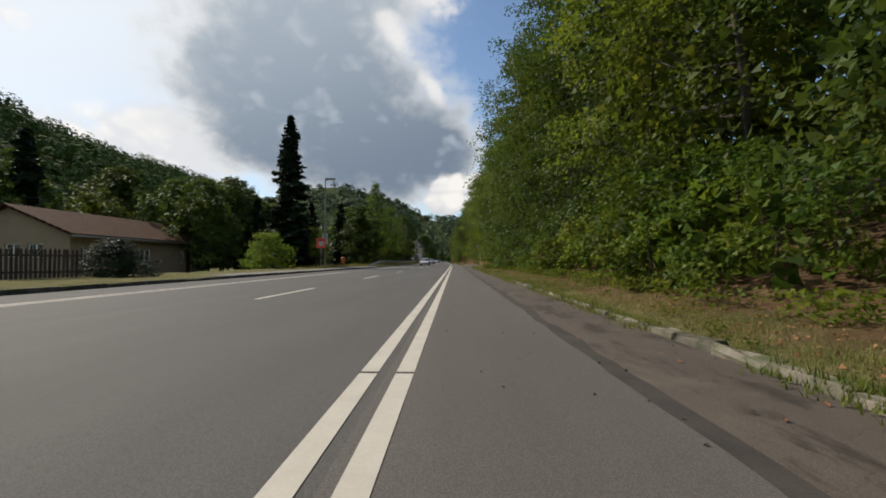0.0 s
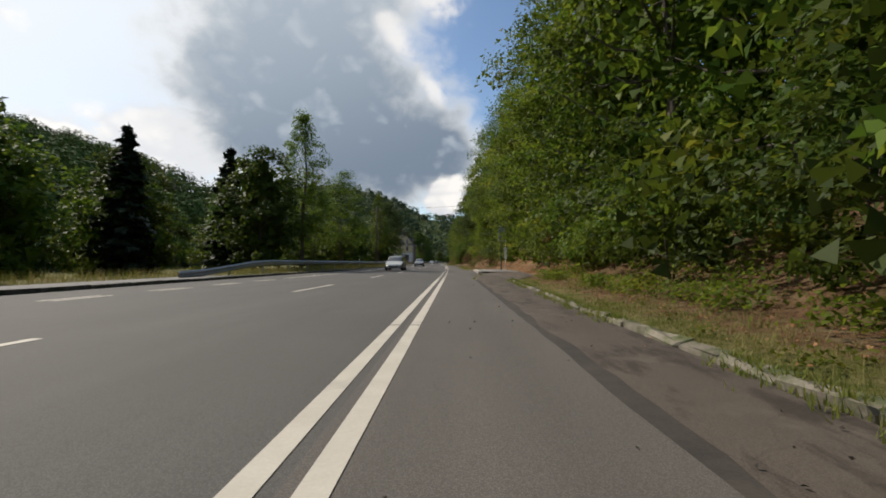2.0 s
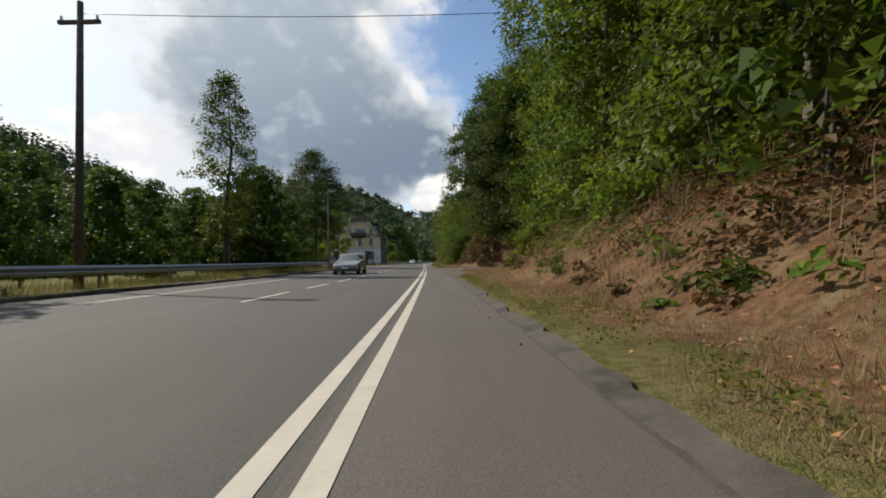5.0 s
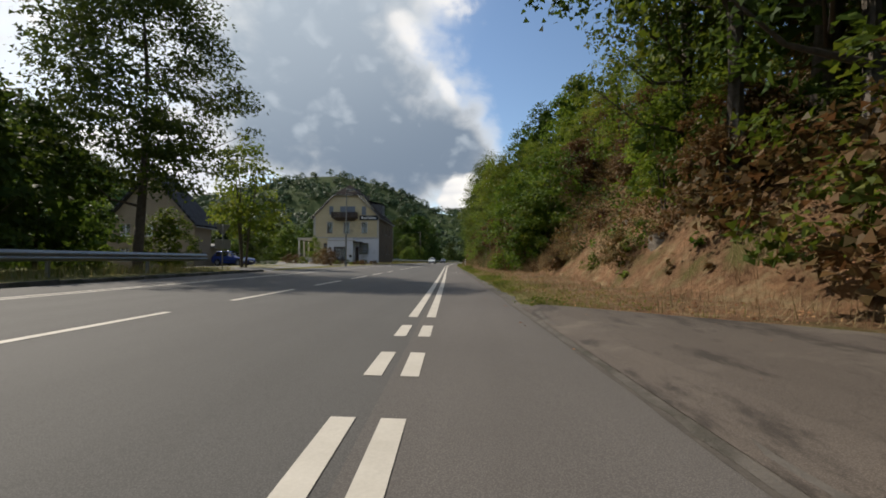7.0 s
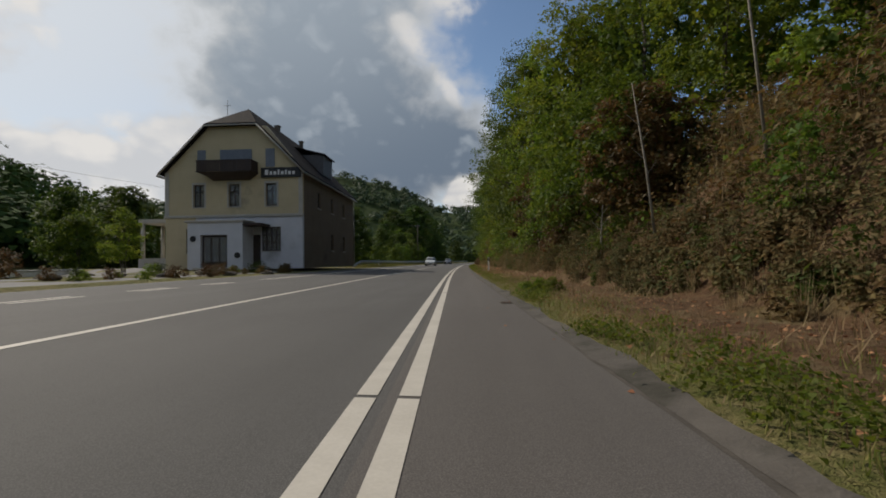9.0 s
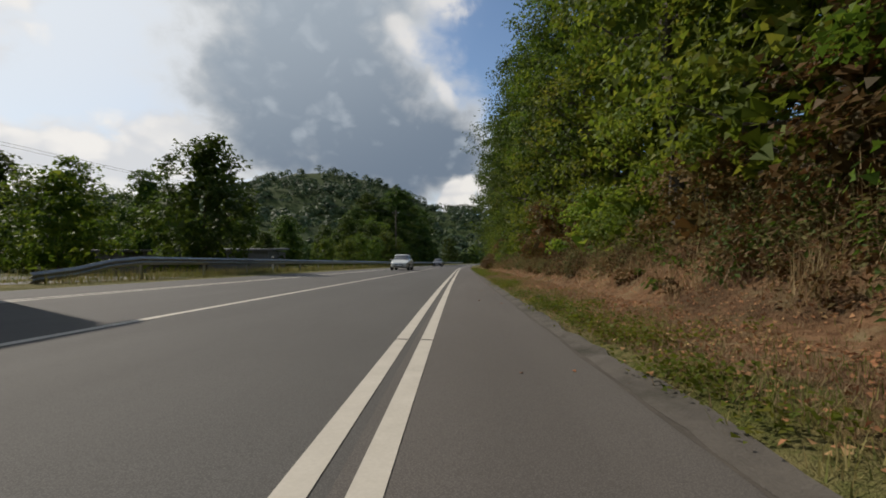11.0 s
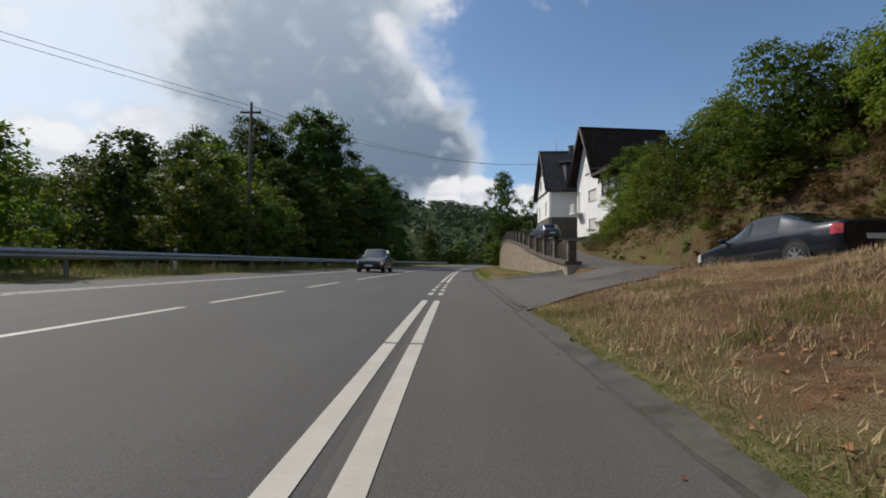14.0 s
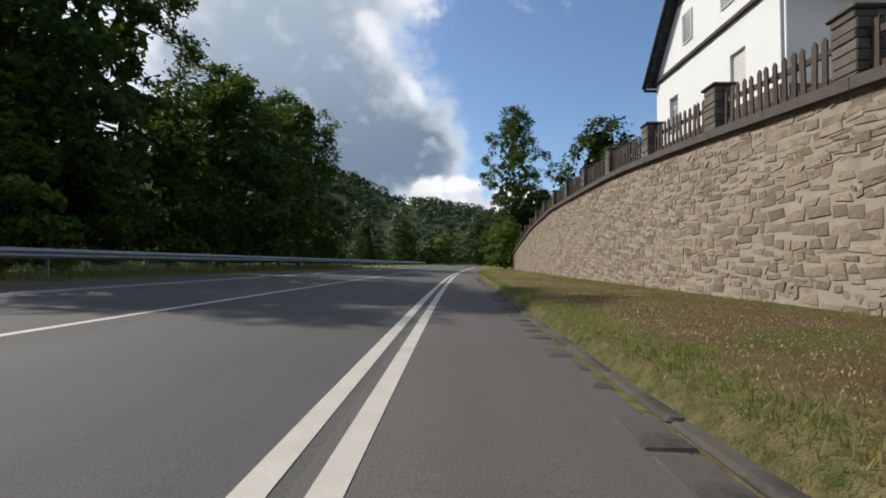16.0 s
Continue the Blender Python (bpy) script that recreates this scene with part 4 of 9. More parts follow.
def make_spruce(name, label, h, rad, seed, dense=1.0, size=0.3):
    rng = np.random.default_rng(seed)
    ob = empty(name, Matrix(), label, "conifer")
    bm = bmesh.new()
    tube(bm, [(0, 0, -0.3), (0, 0, h * 0.5), (0, 0, h)], [h * 0.016, h * 0.009, 0.01], 7)
    pos, nrm, ax = [], [], []
    whorls = int(h * 2.4)
    for w in range(whorls):
        z = h * (0.04 + 0.95 * (w / whorls))
        reach = rad * (1 - z / h) ** 0.8 * rng.uniform(0.75, 1.12) + 0.12
        n = 9 if reach > 0.8 else 6
        for k in range(n):
            a = rng.uniform(0, 2 * np.pi)
            L = reach * rng.uniform(0.65, 1.2)
            m = int((14 + 26 * L) * dense)
            t = rng.uniform(0.15, 1, m)
            side = rng.normal(0, 0.16, m) * L * (1.15 - t)
            droop = -0.32 * L * t + 0.16 * L * t ** 3
            x = np.cos(a) * t * L - np.sin(a) * side
            y = np.sin(a) * t * L + np.cos(a) * side
            pos.append(np.stack([x, y, z + droop - np.abs(side) * 0.35 + rng.normal(0, 0.04, m)], -1))
            nrm.append(np.stack([np.cos(a) * 0.4 + rng.normal(0, 0.5, m), np.sin(a) * 0.4 + rng.normal(0, 0.5, m), np.ones(m)], -1))
        if w % 2 == 0 and reach > 0.5:
            a = rng.uniform(0, 6.28)
            tube(bm, [(0, 0, z), (math.cos(a) * reach * 0.8, math.sin(a) * reach * 0.8, z - 0.25 * reach)], [0.03, 0.008], 4, False)
    part("trunk", bm, M["bark"], ob)
    V, F = leaves(np.concatenate(pos), np.concatenate(nrm), size, rng, 1.3, True)
    link("crown", mesh_np("crown", V, F, M["needle"]), ob)
    return ob


def put(ob, r, y, turn=0.0, s=1.0, up=0.0, sz=None):
    ob.matrix_world = Matrix.Translation(P(r, y, up - 0.05)) @ pose(0, 0, 0, 0, 0, turn) @ Matrix.Diagonal((s, s, sz or s, 1))
    return ob


def again(ob, r, y, turn=0.0, s=1.0, up=0.0, sz=None):
    c = copy_thing(ob, Matrix())
    return put(c, r, y, turn, s, up, sz)


RT = random.Random(7)
# wood edge on the right: tall leafy trees with branches down to the ground
edge_kinds = []
for k, (h, rad, mt) in enumerate(((13.5, 3.0, "leaf_wood"), (15.5, 3.3, "leaf_wood"), (11.5, 2.8, "leaf_lime"), (16.5, 3.6, "leaf_dark"), (10.0, 2.7, "leaf_rust"))):
    lab = {"leaf_rust": "leafy tree turning brown at the wood edge", "leaf_lime": "yellow-green leafy tree at the wood edge"}.get(mt, "green broadleaved tree at the wood edge")
    edge_kinds.append(make_tree("wood_tree", lab, h, rad, 0.4, 300, 31, 0.136, M[mt], 40 + k, "edge", clump=0.15, flat=0.6, coarse=True, boughs=42, bough=0.36, core=1200, core_size=0.33))
shrub_kinds = []
for k, (h, rad, mt) in enumerate(((2.6, 1.5, "leaf_wood"), (3.6, 1.8, "leaf_wood"), (1.7, 1.2, "leaf_lime"), (3.0, 1.7, "leaf_dark"), (2.4, 1.4, "leaf_rust"))):
    shrub_kinds.append(make_tree("shrub", "dense leafy shrub on the bank" if mt != "leaf_rust" else "browning shrub on the bank", h, rad, 0.1, 84, 23, 0.105, M[mt], 70 + k, "dome", stems=2, clump=0.17, flat=0.6, coarse=True, category="shrub", boughs=14, bough=0.36, core=130, core_size=0.3))
back_kinds = [make_tree("wood_tree", "tall green tree behind the wood edge", h, rad, 1.5, 120, 24, 0.34, M[mt], 60 + k, "broad", clump=0.17, coarse=True, boughs=24, bough=0.36, core=700, core_size=0.8) for k, (h, rad, mt) in enumerate(((16, 3.8, "leaf_wood"), (17.5, 4.0, "leaf_dark")))]
for o in edge_kinds + back_kinds + shrub_kinds:
    tagged(o, group="trees of the wood edge" if o not in shrub_kinds else "shrubs on the bank")
# tall bushes at the foot of the steep bank
bank_kinds = [make_tree("bush", lab, h, rad, 0.15, 200, 40, 0.11, M[mt], 120 + k, "edge", stems=4, clump=0.15, category="bush", flat=0.6, coarse=True, boughs=34, bough=0.32, core=800, core_size=0.22) for k, (h, rad, mt, lab) in enumerate(((5.4, 2.1, "leaf_wood", "tall dense green bush at the foot of the bank"), (4.2, 1.9, "leaf_lime", "yellow-green bush at the foot of the bank"), (3.8, 1.7, "leaf_rust", "browning bush at the foot of the bank")))]
used = set()


def sow(kinds, k, r, y, s=1.0, up=0.0, sz=None):
    o = kinds[k]
    if o in used:
        return again(o, r, y, RT.uniform(0, 360), s, up, sz)
    used.add(o)
    return put(o, r, y, RT.uniform(0, 360), s, up, sz)


y = -9.0
while y < 262:
    # how far back the front row stands, and how tall it grows
    back = float(knots(y, (0, 7.4), (20, 7.0), (40, 7.3), (56, 7.3), (60, 7.8), (84, 7.2), (90, 6.2), (110, 6.8), (122, 10.0), (136, 9.0), (144, 10.0), (150, 13.0), (168, 13.0), (173, 15.5), (182, 13.5), (188, 8.5), (200, 6.2), (225, 5.7), (250, 5.8), (258, 8.0)))
    tall = float(knots(y, (0, 1.0), (32, 1.08), (42, 1.32), (60, 1.32), (74, 1.1), (100, 1.0), (118, 1.0), (134, 1.05), (144, 1.0), (151, 0.6), (165, 0.62), (180, 0.85), (205, 1.0), (225, 0.85), (245, 0.9), (260, 0.85)))
    k = RT.choice((0, 1, 3, 0, 3, 2) if y < 58 else (2, 2, 0, 2, 1) if y < 112 else (0, 3, 1) if y < 130 else (0, 3, 3) if y < 152 else (0, 2, 4, 3, 4, 2) if y < 190 else (0, 1, 3, 2, 2) if y < 244 else (0, 2, 0))
    sow(edge_kinds, k, back + RT.uniform(-0.8, 1.3), y, tall * RT.uniform(0.8, 1.15))
    y += RT.uniform(3.3, 4.7)
# high crowns that lean out over the platform
over = make_tree("wood_tree", "tall tree with its crown leaning over the platform", 16, 3.8, 3.6, 300, 36, 0.14, M["leaf_wood"], 90, "broad", clump=0.13, flat=0.6, coarse=True, boughs=40, bough=0.32, core=1400, core_size=0.3)
tagged(over, group="trees of the wood edge")
put(over, 6.3, 62.0, 30)
for yy, rr, ss in ((67.5, 6.6, 0.95), (74.0, 7.2, 1.02), (80.5, 6.6, 0.95), (86.0, 6.0, 1.0), (93.5, 5.6, 0.95), (101, 6.0, 1.0), (110, 6.6, 0.98), (208, 5.2, 0.95), (216, 5.0, 0.9), (227, 6.0, 0.95), (250, 6.0, 0.9), (141.0, 6.6, 0.95), (147.0, 6.8, 0.9)):
    again(over, rr, yy, RT.uniform(0, 360), ss)
again(over, 5.8, 258.5, 75, 1.0, 0, 0.9)
again(over, 10.5, 258.0, 200, 1.0, 0, 0.9)
again(edge_kinds[0], 5.9, 261.4, 40, 0.9)
again(edge_kinds[3], 7.0, 258.6, 10, 0.85)
again(edge_kinds[1], 5.6, 259.6, 70, 0.8)
again(edge_kinds[3], 9.0, 260.5, 160, 0.85)
again(edge_kinds[3], 8.6, 137.5, 30, 1.0)
again(edge_kinds[3], 7.4, 143.0, 200, 1.0)
# dark crowns that reach out over the verge before the dry bank
high = make_tree("wood_tree", "tall dark tree with a high crown over the verge", 15, 4.3, 5.2, 360, 60, 0.16, M["leaf_dark"], 91, "broad", clump=0.13, flat=0.6, coarse=True, boughs=40, bough=0.34, core=1600, core_size=0.3)
tagged(high, group="trees of the wood edge")
put(high, 6.0, 143.5, 30)
again(high, 8.2, 140.5, 150, 1.05)
for yy, rr, ss in ((235, 6.2, 0.95), (242.5, 6.0, 0.9), (254.5, 5.8, 0.95)):
    again(high, rr, yy, 37 * yy, ss)
again(over, 6.4, 246.5, 75, 0.9)
again(high, 10.5, 139.0, 80, 1.05)
for yy, rr, s, k in ((62.6, 7.3, 0.9, 0), (65.4, 7.2, 0.95, 1), (68.4, 7.4, 0.9, 0), (71.3, 7.6, 0.9, 2), (60.2, 6.2, 0.7, 2), (64.0, 8.6, 1.1, 0)):
    again(bank_kinds[k], rr, yy, 50 * k + 7 * yy, s)
for yy, rr, s, k in ((163.6, 4.2, 0.8, 2), (159.9, 5.7, 1.05, 0), (160.6, 4.9, 0.85, 0)):
    again(bank_kinds[k], rr, yy, 60 * k + 20, s)
again(edge_kinds[0], 5.4, 256.6, 120, 0.85)
again(edge_kinds[2], 6.2, 255.6, 210, 1.0)
for yy, rr, s, k in ((257.8, 4.5, 0.42, 2), (260.2, 4.8, 0.5, 2), (262.5, 4.7, 0.95, 0), (262.8, 5.2, 0.5, 1), (264.8, 5.5, 0.55, 2), (259.0, 6.2, 0.7, 0)):
    again(bank_kinds[k], rr, yy, RT.uniform(0, 360), s)
again(edge_kinds[1], 7.6, 262.6, 300, 0.75)
again(edge_kinds[2], 4.8, 266.0, 140, 0.42)
y = -4.0
while y < 250:
    back = float(knots(y, (0, 11.5), (60, 12.5), (120, 17), (150, 20), (185, 15), (225, 12), (250, 14)))
    sow(back_kinds, RT.choice((0, 1)), back + RT.uniform(-1, 1.5), y, RT.uniform(0.9, 1.15) * (1.0 if y < 135 or y > 180 else 0.62))
    y += RT.uniform(6.0, 8.5)
# shrubs along the foot of the wood and on the steep bank
y = -6.0
while y < 262:
    if not (114 < y < 134) and not (66 < y < 72):
        back = float(knots(y, (0, 5.2), (40, 4.8), (60, 5.8), (72, 6.0), (84, 5.6), (90, 5.0), (110, 5.4), (136, 5.0), (160, 5.2), (190, 4.6), (215, 4.4), (258, 4.9)))
        sow(shrub_kinds, RT.choice((0, 1, 0, 3, 2) if y < 110 else (0, 2, 4, 4, 1)), back + RT.uniform(-0.5, 0.8), y, RT.uniform(0.75, 1.25) * (0.3 if 145.8 < y < 159.5 or 168 < y < 182 else 1.0))
    y += RT.uniform(1.3, 2.4) if y < 60 else RT.uniform(1.8, 3.6) if y < 130 or y > 190 else RT.uniform(3.0, 6.0)
for yy, rr, s, k in ((139.0, 5.6, 1.1, 0), (146.5, 6.0, 1.0, 1), (152.5, 6.2, 0.4, 4), (166, 9.5, 1.2, 4), (150.0, 10.0, 1.3, 2), (144.0, 9.0, 1.2, 4), (181.0, 9.0, 0.9, 2)):
    sow(shrub_kinds, k, rr, yy, s)
for yy, rr, s, k in ((161.3, 4.7, 1.08, 0), (163.5, 5.6, 0.9, 2), (166.5, 5.4, 0.7, 2), (169.0, 5.6, 0.6, 2), (182.5, 5.4, 0.9, 2), (186.5, 4.9, 0.95, 0), (191.5, 4.6, 0.95, 2), (184.0, 5.0, 0.85, 0), (189.0, 4.8, 0.8, 1), (193.5, 4.9, 0.9, 0), (152.5, 8.0, 0.8, 2), (155.0, 9.5, 0.9, 2), (163.0, 8.5, 1.0, 2), (168.0, 9.0, 1.0, 2), (148.0, 7.0, 0.7, 1), (144.0, 6.5, 0.6, 2), (177.0, 9.0, 1.0, 2), (267.0, 14.5, 0.8, 1), (271.5, 14.0, 0.9, 0), (276.5, 13.2, 0.85, 1), (281.0, 12.0, 0.9, 0), (285.5, 10.6, 0.75, 0), (288.5, 10.8, 0.85, 1), (291.5, 11.0, 0.9, 0), (294.8, 11.4, 0.8, 1), (284.5, 12.4, 0.8, 1), (298.0, 12.0, 0.5, 1), (297.2, 11.4, 0.5, 1), (299.4, 12.2, 0.45, 0), (300.9, 12.6, 0.4, 1), (299.6, 14.8, 0.8, 0), (298.0, 14.0, 0.8, 1)):
    sow(bank_kinds, k, rr, yy, s)
for yy, rr, s, k in ((300.5, 10.9, 0.7, 2), (300.2, 11.8, 0.85, 0), (299.6, 12.6, 0.95, 2), (301.2, 12.4, 0.8, 4)):
    sow(shrub_kinds, k, rr, yy, s)
# bank behind the driveway: bracken low down, bushes higher up and towards the house
for i in range(60):
    yy = RT.uniform(263, 283)
    rr = float(knots(yy, (263, 9.8), (277, 10.1), (283, 9.0))) + RT.gammavariate(1.6, 1.4)
    sow(shrub_kinds, RT.choice((4, 4, 4, 2)), rr, yy, RT.uniform(0.22, 0.5))
for i in range(64):
    yy = RT.uniform(264, 302)
    rr = float(knots(yy, (264, 13.5), (276, 12.2), (284, 9.6), (292, 9.6), (302, 11.0))) + RT.uniform(0.2, 4.0)
    sow(shrub_kinds, RT.choice((0, 1, 2, 3, 2)), rr, yy, RT.uniform(0.55, 1.0) * (0.55 if yy > 293 else 1.0))

# single trees on the left
big = {}
big["poplar"] = make_tree("tree", "tall airy broadleaved tree behind the guard rail", 16, 2.5, 3.4, 200, 56, 0.17, M["leaf_wood"], 101, "broad", clump=0.2, flat=0.6, coarse=True)
big["maple"] = make_tree("tree", "large dark broadleaved roadside tree", 16, 5.0, 4.2, 420, 60, 0.18, M["leaf_dark"], 102, "broad", clump=0.15, flat=0.4, coarse=True)
big["young"] = make_tree("tree", "young light green tree with several stems", 8.5, 2.3, 2.2, 60, 60, 0.2, M["leaf_lime"], 103, "broad", stems=3, clump=0.26)
big["ash"] = make_tree("tree", "thin open tree with pale trunks", 11, 3.0, 2.4, 150, 62, 0.15, M["leaf_wood"], 104, "broad", bark=M["bark"], stems=2, clump=0.21, flat=0.4, coarse=True)
big["round"] = make_tree("tree", "dense dark green round tree", 10, 3.6, 0.8, 190, 26, 0.3, M["leaf_dark"], 105, "broad", clump=0.16, flat=0.6, coarse=True, boughs=34, bough=0.3, core=500, core_size=0.7)
big["thicket"] = make_tree("tree", "bushy green tree of the thicket", 7.5, 3.0, 0.3, 190, 26, 0.26, M["leaf_wood"], 106, "edge", stems=3, clump=0.17, flat=0.6, coarse=True, boughs=34, bough=0.3, core=450, core_size=0.6)
big["giant"] = make_tree("tree", "tall dark broadleaved tree over the road", 20, 5.6, 1.2, 380, 46, 0.28, M["leaf_dark"], 107, "edge", clump=0.12, flat=0.5, coarse=True, boughs=56, bough=0.26, core=900, core_size=0.8)
SEEN = set()


def grow(kind, x, y, s=1.0, sz=None, turn=None):
    """A tree by its place in the plan."""
    r = x - float(cx(y))
    turn = RT.uniform(0, 360) if turn is None else turn
    if kind in SEEN:
        return again(big[kind], r, y, turn, s, 0, sz)
    SEEN.add(kind)
    return put(big[kind], r, y, turn, s, 0, sz)


spruce_big = make_spruce("spruce", "tall slim dark spruce beside the footway", 17.6, 3.5, 11, 0.8, 0.42)
put(spruce_big, -18.4, 49.0)
spruce = make_spruce("spruce", "dark spruce at the edge of the thicket", 11, 2.1, 12, 0.5, 0.46)
put(spruce, -22.6, 69.5)
for x, y, s in ((-20.5, 79.5, 1.08), (-27, 60, 0.95), (-29, 64, 1.0), (-62, 62, 1.75), (-46, 46, 1.5), (-23, 56, 0.75), (-33, 70, 1.05), (-30.3, 185, 0.55)):
    again(spruce, x - float(cx(y)), y, RT.uniform(0, 360), s)
grow("poplar", -14.6, 82.0, 0.97)
grow("poplar", -14.2, 123.5, 0.85)
grow("round", -19.6, 82.5, 1.05, None, 35)
grow("round", -16.4, 77.0, 1.0)
grow("ash", -15.5, 88.0, 0.95)
grow("ash", -13.8, 95.0, 1.1)
grow("thicket", -15.0, 97.0, 0.6)
grow("round", -14.5, 105.0, 0.7)
grow("round", -15.0, 131.0, 0.85)
grow("maple", -17.2, 154.4, 1.0, 1.0)
grow("young", -16.6, 163.5, 1.05)
for x, y, s in ((-28, 66, 1.45), (-31, 62, 1.5), (-34, 68, 1.6), (-26.5, 75, 1.2), (-38, 72, 1.6), (-24.5, 177, 0.4), (-27, 48, 1.2), (-31, 58, 1.3), (-33, 52, 1.3), (-36, 62, 1.4), (-38, 46, 1.3), (-42, 54, 1.5), (-45, 40, 1.4), (-26, 73, 1.1), (-24, 88, 0.9), (-27, 96, 1.0), (-21, 100, 0.7), (-22, 110, 0.8), (-25, 118, 0.9), (-21, 126, 0.8), (-22, 134, 0.9), (-20, 140, 1.0), (-23, 145, 1.1), (-26, 150, 1.1), (-19, 148.5, 1.2), (-17.5, 143, 0.9), (-21, 153, 1.2), (-24, 158, 1.1), (-19, 159, 0.7), (-18, 137, 0.8), (-17, 130, 0.7), (-18, 118, 0.7), (-19, 106, 0.75), (-18, 98, 0.6), (-30, 140, 1.3), (-32, 128, 1.2), (-33, 115, 1.2), (-34, 102, 1.2), (-35, 90, 1.2), (-33, 80, 1.1), (-32, 156, 1.0), (-36, 164, 1.0), (-50, 48, 1.6), (-52, 30, 1.5)):
    grow("thicket" if (x * 7 + y) % 3 > 1 else "round", x, y, s * (0.62 if 138 < y < 160 else 0.85))
grow("young", -17.0, 52.0, 0.62)
grow("young", -22.0, 193.0, 0.45)
grow("young", -33.0, 193.0, 0.65)
grow("young", -14.8, 47.5, 0.5)
# beyond the inn
for x, y, s, k in ((-33, 189, 0.62, "round"), (-38, 171, 0.5, "thicket"), (-42, 192, 0.7, "round"), (-34, 203, 0.6, "thicket"), (-52, 176, 0.8, "round"), (-26.2, 182.6, 0.4, "round"), (-27, 171.5, 0.16, "thicket"), (-28.6, 173.0, 0.18, "round"), (-38, 206, 0.7, "round"), (-20, 232, 0.8, "round"), (-23.5, 226, 0.7, "thicket"),
                   (-19.1, 262, 0.5, "thicket"), (-19.6, 270, 0.6, "thicket"), (-19.1, 277, 0.6, "thicket"), (-20.1, 284, 0.52, "round"), (-19.6, 290, 0.8, "thicket"), (-18.6, 296, 0.7, "thicket"), (-19.6, 302, 0.75, "thicket"), (-19.1, 309, 0.8, "round"), (-19.5, 327, 0.9, "round"), (-18, 347, 0.84, "giant"), (-22.2, 319.5, 0.97, "giant"), (-30, 320, 0.95, "giant"), (-24, 308, 1.1, "thicket"), (-23.5, 295, 0.44, "giant"), (-25.5, 301, 0.46, "giant"), (-25, 322, 1.2, "round"), (-24, 300, 1.3, "thicket"), (-22.5, 310, 0.55, "giant"), (-27.5, 323, 0.8, "giant"),
                   (-19.6, 317, 0.9, "thicket"), (-18.6, 332, 1.3, "round"), (-21.1, 336, 0.8, "giant"), (-21.5, 322, 0.95, "giant"), (-27, 317, 0.75, "giant"), (-30, 308, 0.7, "giant"), (-18.6, 339, 1.3, "round"), (-29, 298, 1.05, "round"), (-26, 289, 0.75, "thicket"), (-27, 282, 0.6, "round"), (-26, 274, 0.62, "thicket"), (-30, 262, 0.5, "round"), (-38, 255, 1.2, "thicket"), (-46, 262, 1.3, "round"), (-55, 250, 1.3, "round"), (-36, 275, 0.6, "round"), (-60, 268, 1.4, "thicket"),
                   (-40, 276, 1.0, "round"), (-45, 284, 1.1, "thicket"), (-50, 292, 1.2, "round"), (-38, 288, 1.0, "round"), (-44, 300, 1.1, "round"), (-56, 300, 1.2, "thicket"), (-34, 299, 0.9, "round"), (-62, 310, 1.3, "round"), (-50, 273, 1.0, "thicket"), (-58, 284, 1.1, "round"),
                   (-44, 238, 1.2, "thicket"), (-52, 230, 1.2, "round"), (-62, 240, 1.4, "round"), (-21, 350, 0.95, "giant"),
                   (6.0, 348, 0.6, "round"), (3.5, 345, 0.6, "thicket"), (8, 352, 1.1, "thicket"), (11.5, 340, 1.08, "round"), (14.5, 345, 1.0, "round"), (-12, 420, 1.2, "round"), (-24, 430, 1.3, "round"), (10, 430, 1.3, "round"), (-40, 440, 1.4, "round"), (25, 425, 1.4, "thicket"), (0, 450, 1.3, "thicket")):
    grow(k, x, y, s)
grow("giant", 5.3, 350, 0.6, 0.84)
bush = make_tree("bush", "round yellow-green bush at the footway", 3.4, 2.1, 0.1, 80, 60, 0.16, M["leaf_lime"], 131, "dome", stems=3, clump=0.26, category="bush")
put(bush, -17.2, 40.5)
hedge = make_tree("bush", "clipped dark round hedge by the fence", 2.0, 1.7, 0.0, 190, 50, 0.075, M["needle"], 132, "dome", stems=3, clump=0.14, coarse=True, category="bush", core=500, core_size=0.2)
put(hedge, -14.2, 18.2, 0, 0.8)


def woods(name, label, material, spots, per, size, spread, seed):
    """Far woodland: many crowns of loose leaf masses in one mesh."""
    rng = np.random.default_rng(seed)
    n = len(spots)
    d = rng.normal(size=(n, per, 3))
    d /= np.linalg.norm(d, axis=2, keepdims=True)
    d[..., 2] = np.abs(d[..., 2]) * 1.2 - 0.25
    rad = spread * rng.uniform(0.7, 1.3, n)
    pos = spots[:, None] + d * rad[:, None, None] * rng.uniform(0.75, 1.05, (n, per, 1)) + np.array([0, 0, 1.0]) * rad[:, None, None] * 0.6
    V, F = leaves(pos.reshape(-1, 3), (d + np.array([0, 0, 0.4]) + rng.normal(0, 0.3, d.shape)).reshape(-1, 3), size, rng, 1.0, True)
    tagged(link(name, mesh_np(name, V, F, material)), label, "woodland", kind="stuff")


def scatter(n, r0, r1, y0, y1, seed, power=1.0):
    rng = np.random.default_rng(seed)
    r, yy = r0 + (r1 - r0) * rng.uniform(0, 1, n) ** power, rng.uniform(y0, y1, n)
    return np.stack([cx(yy) + r, yy, ground_z(r, yy)], -1)


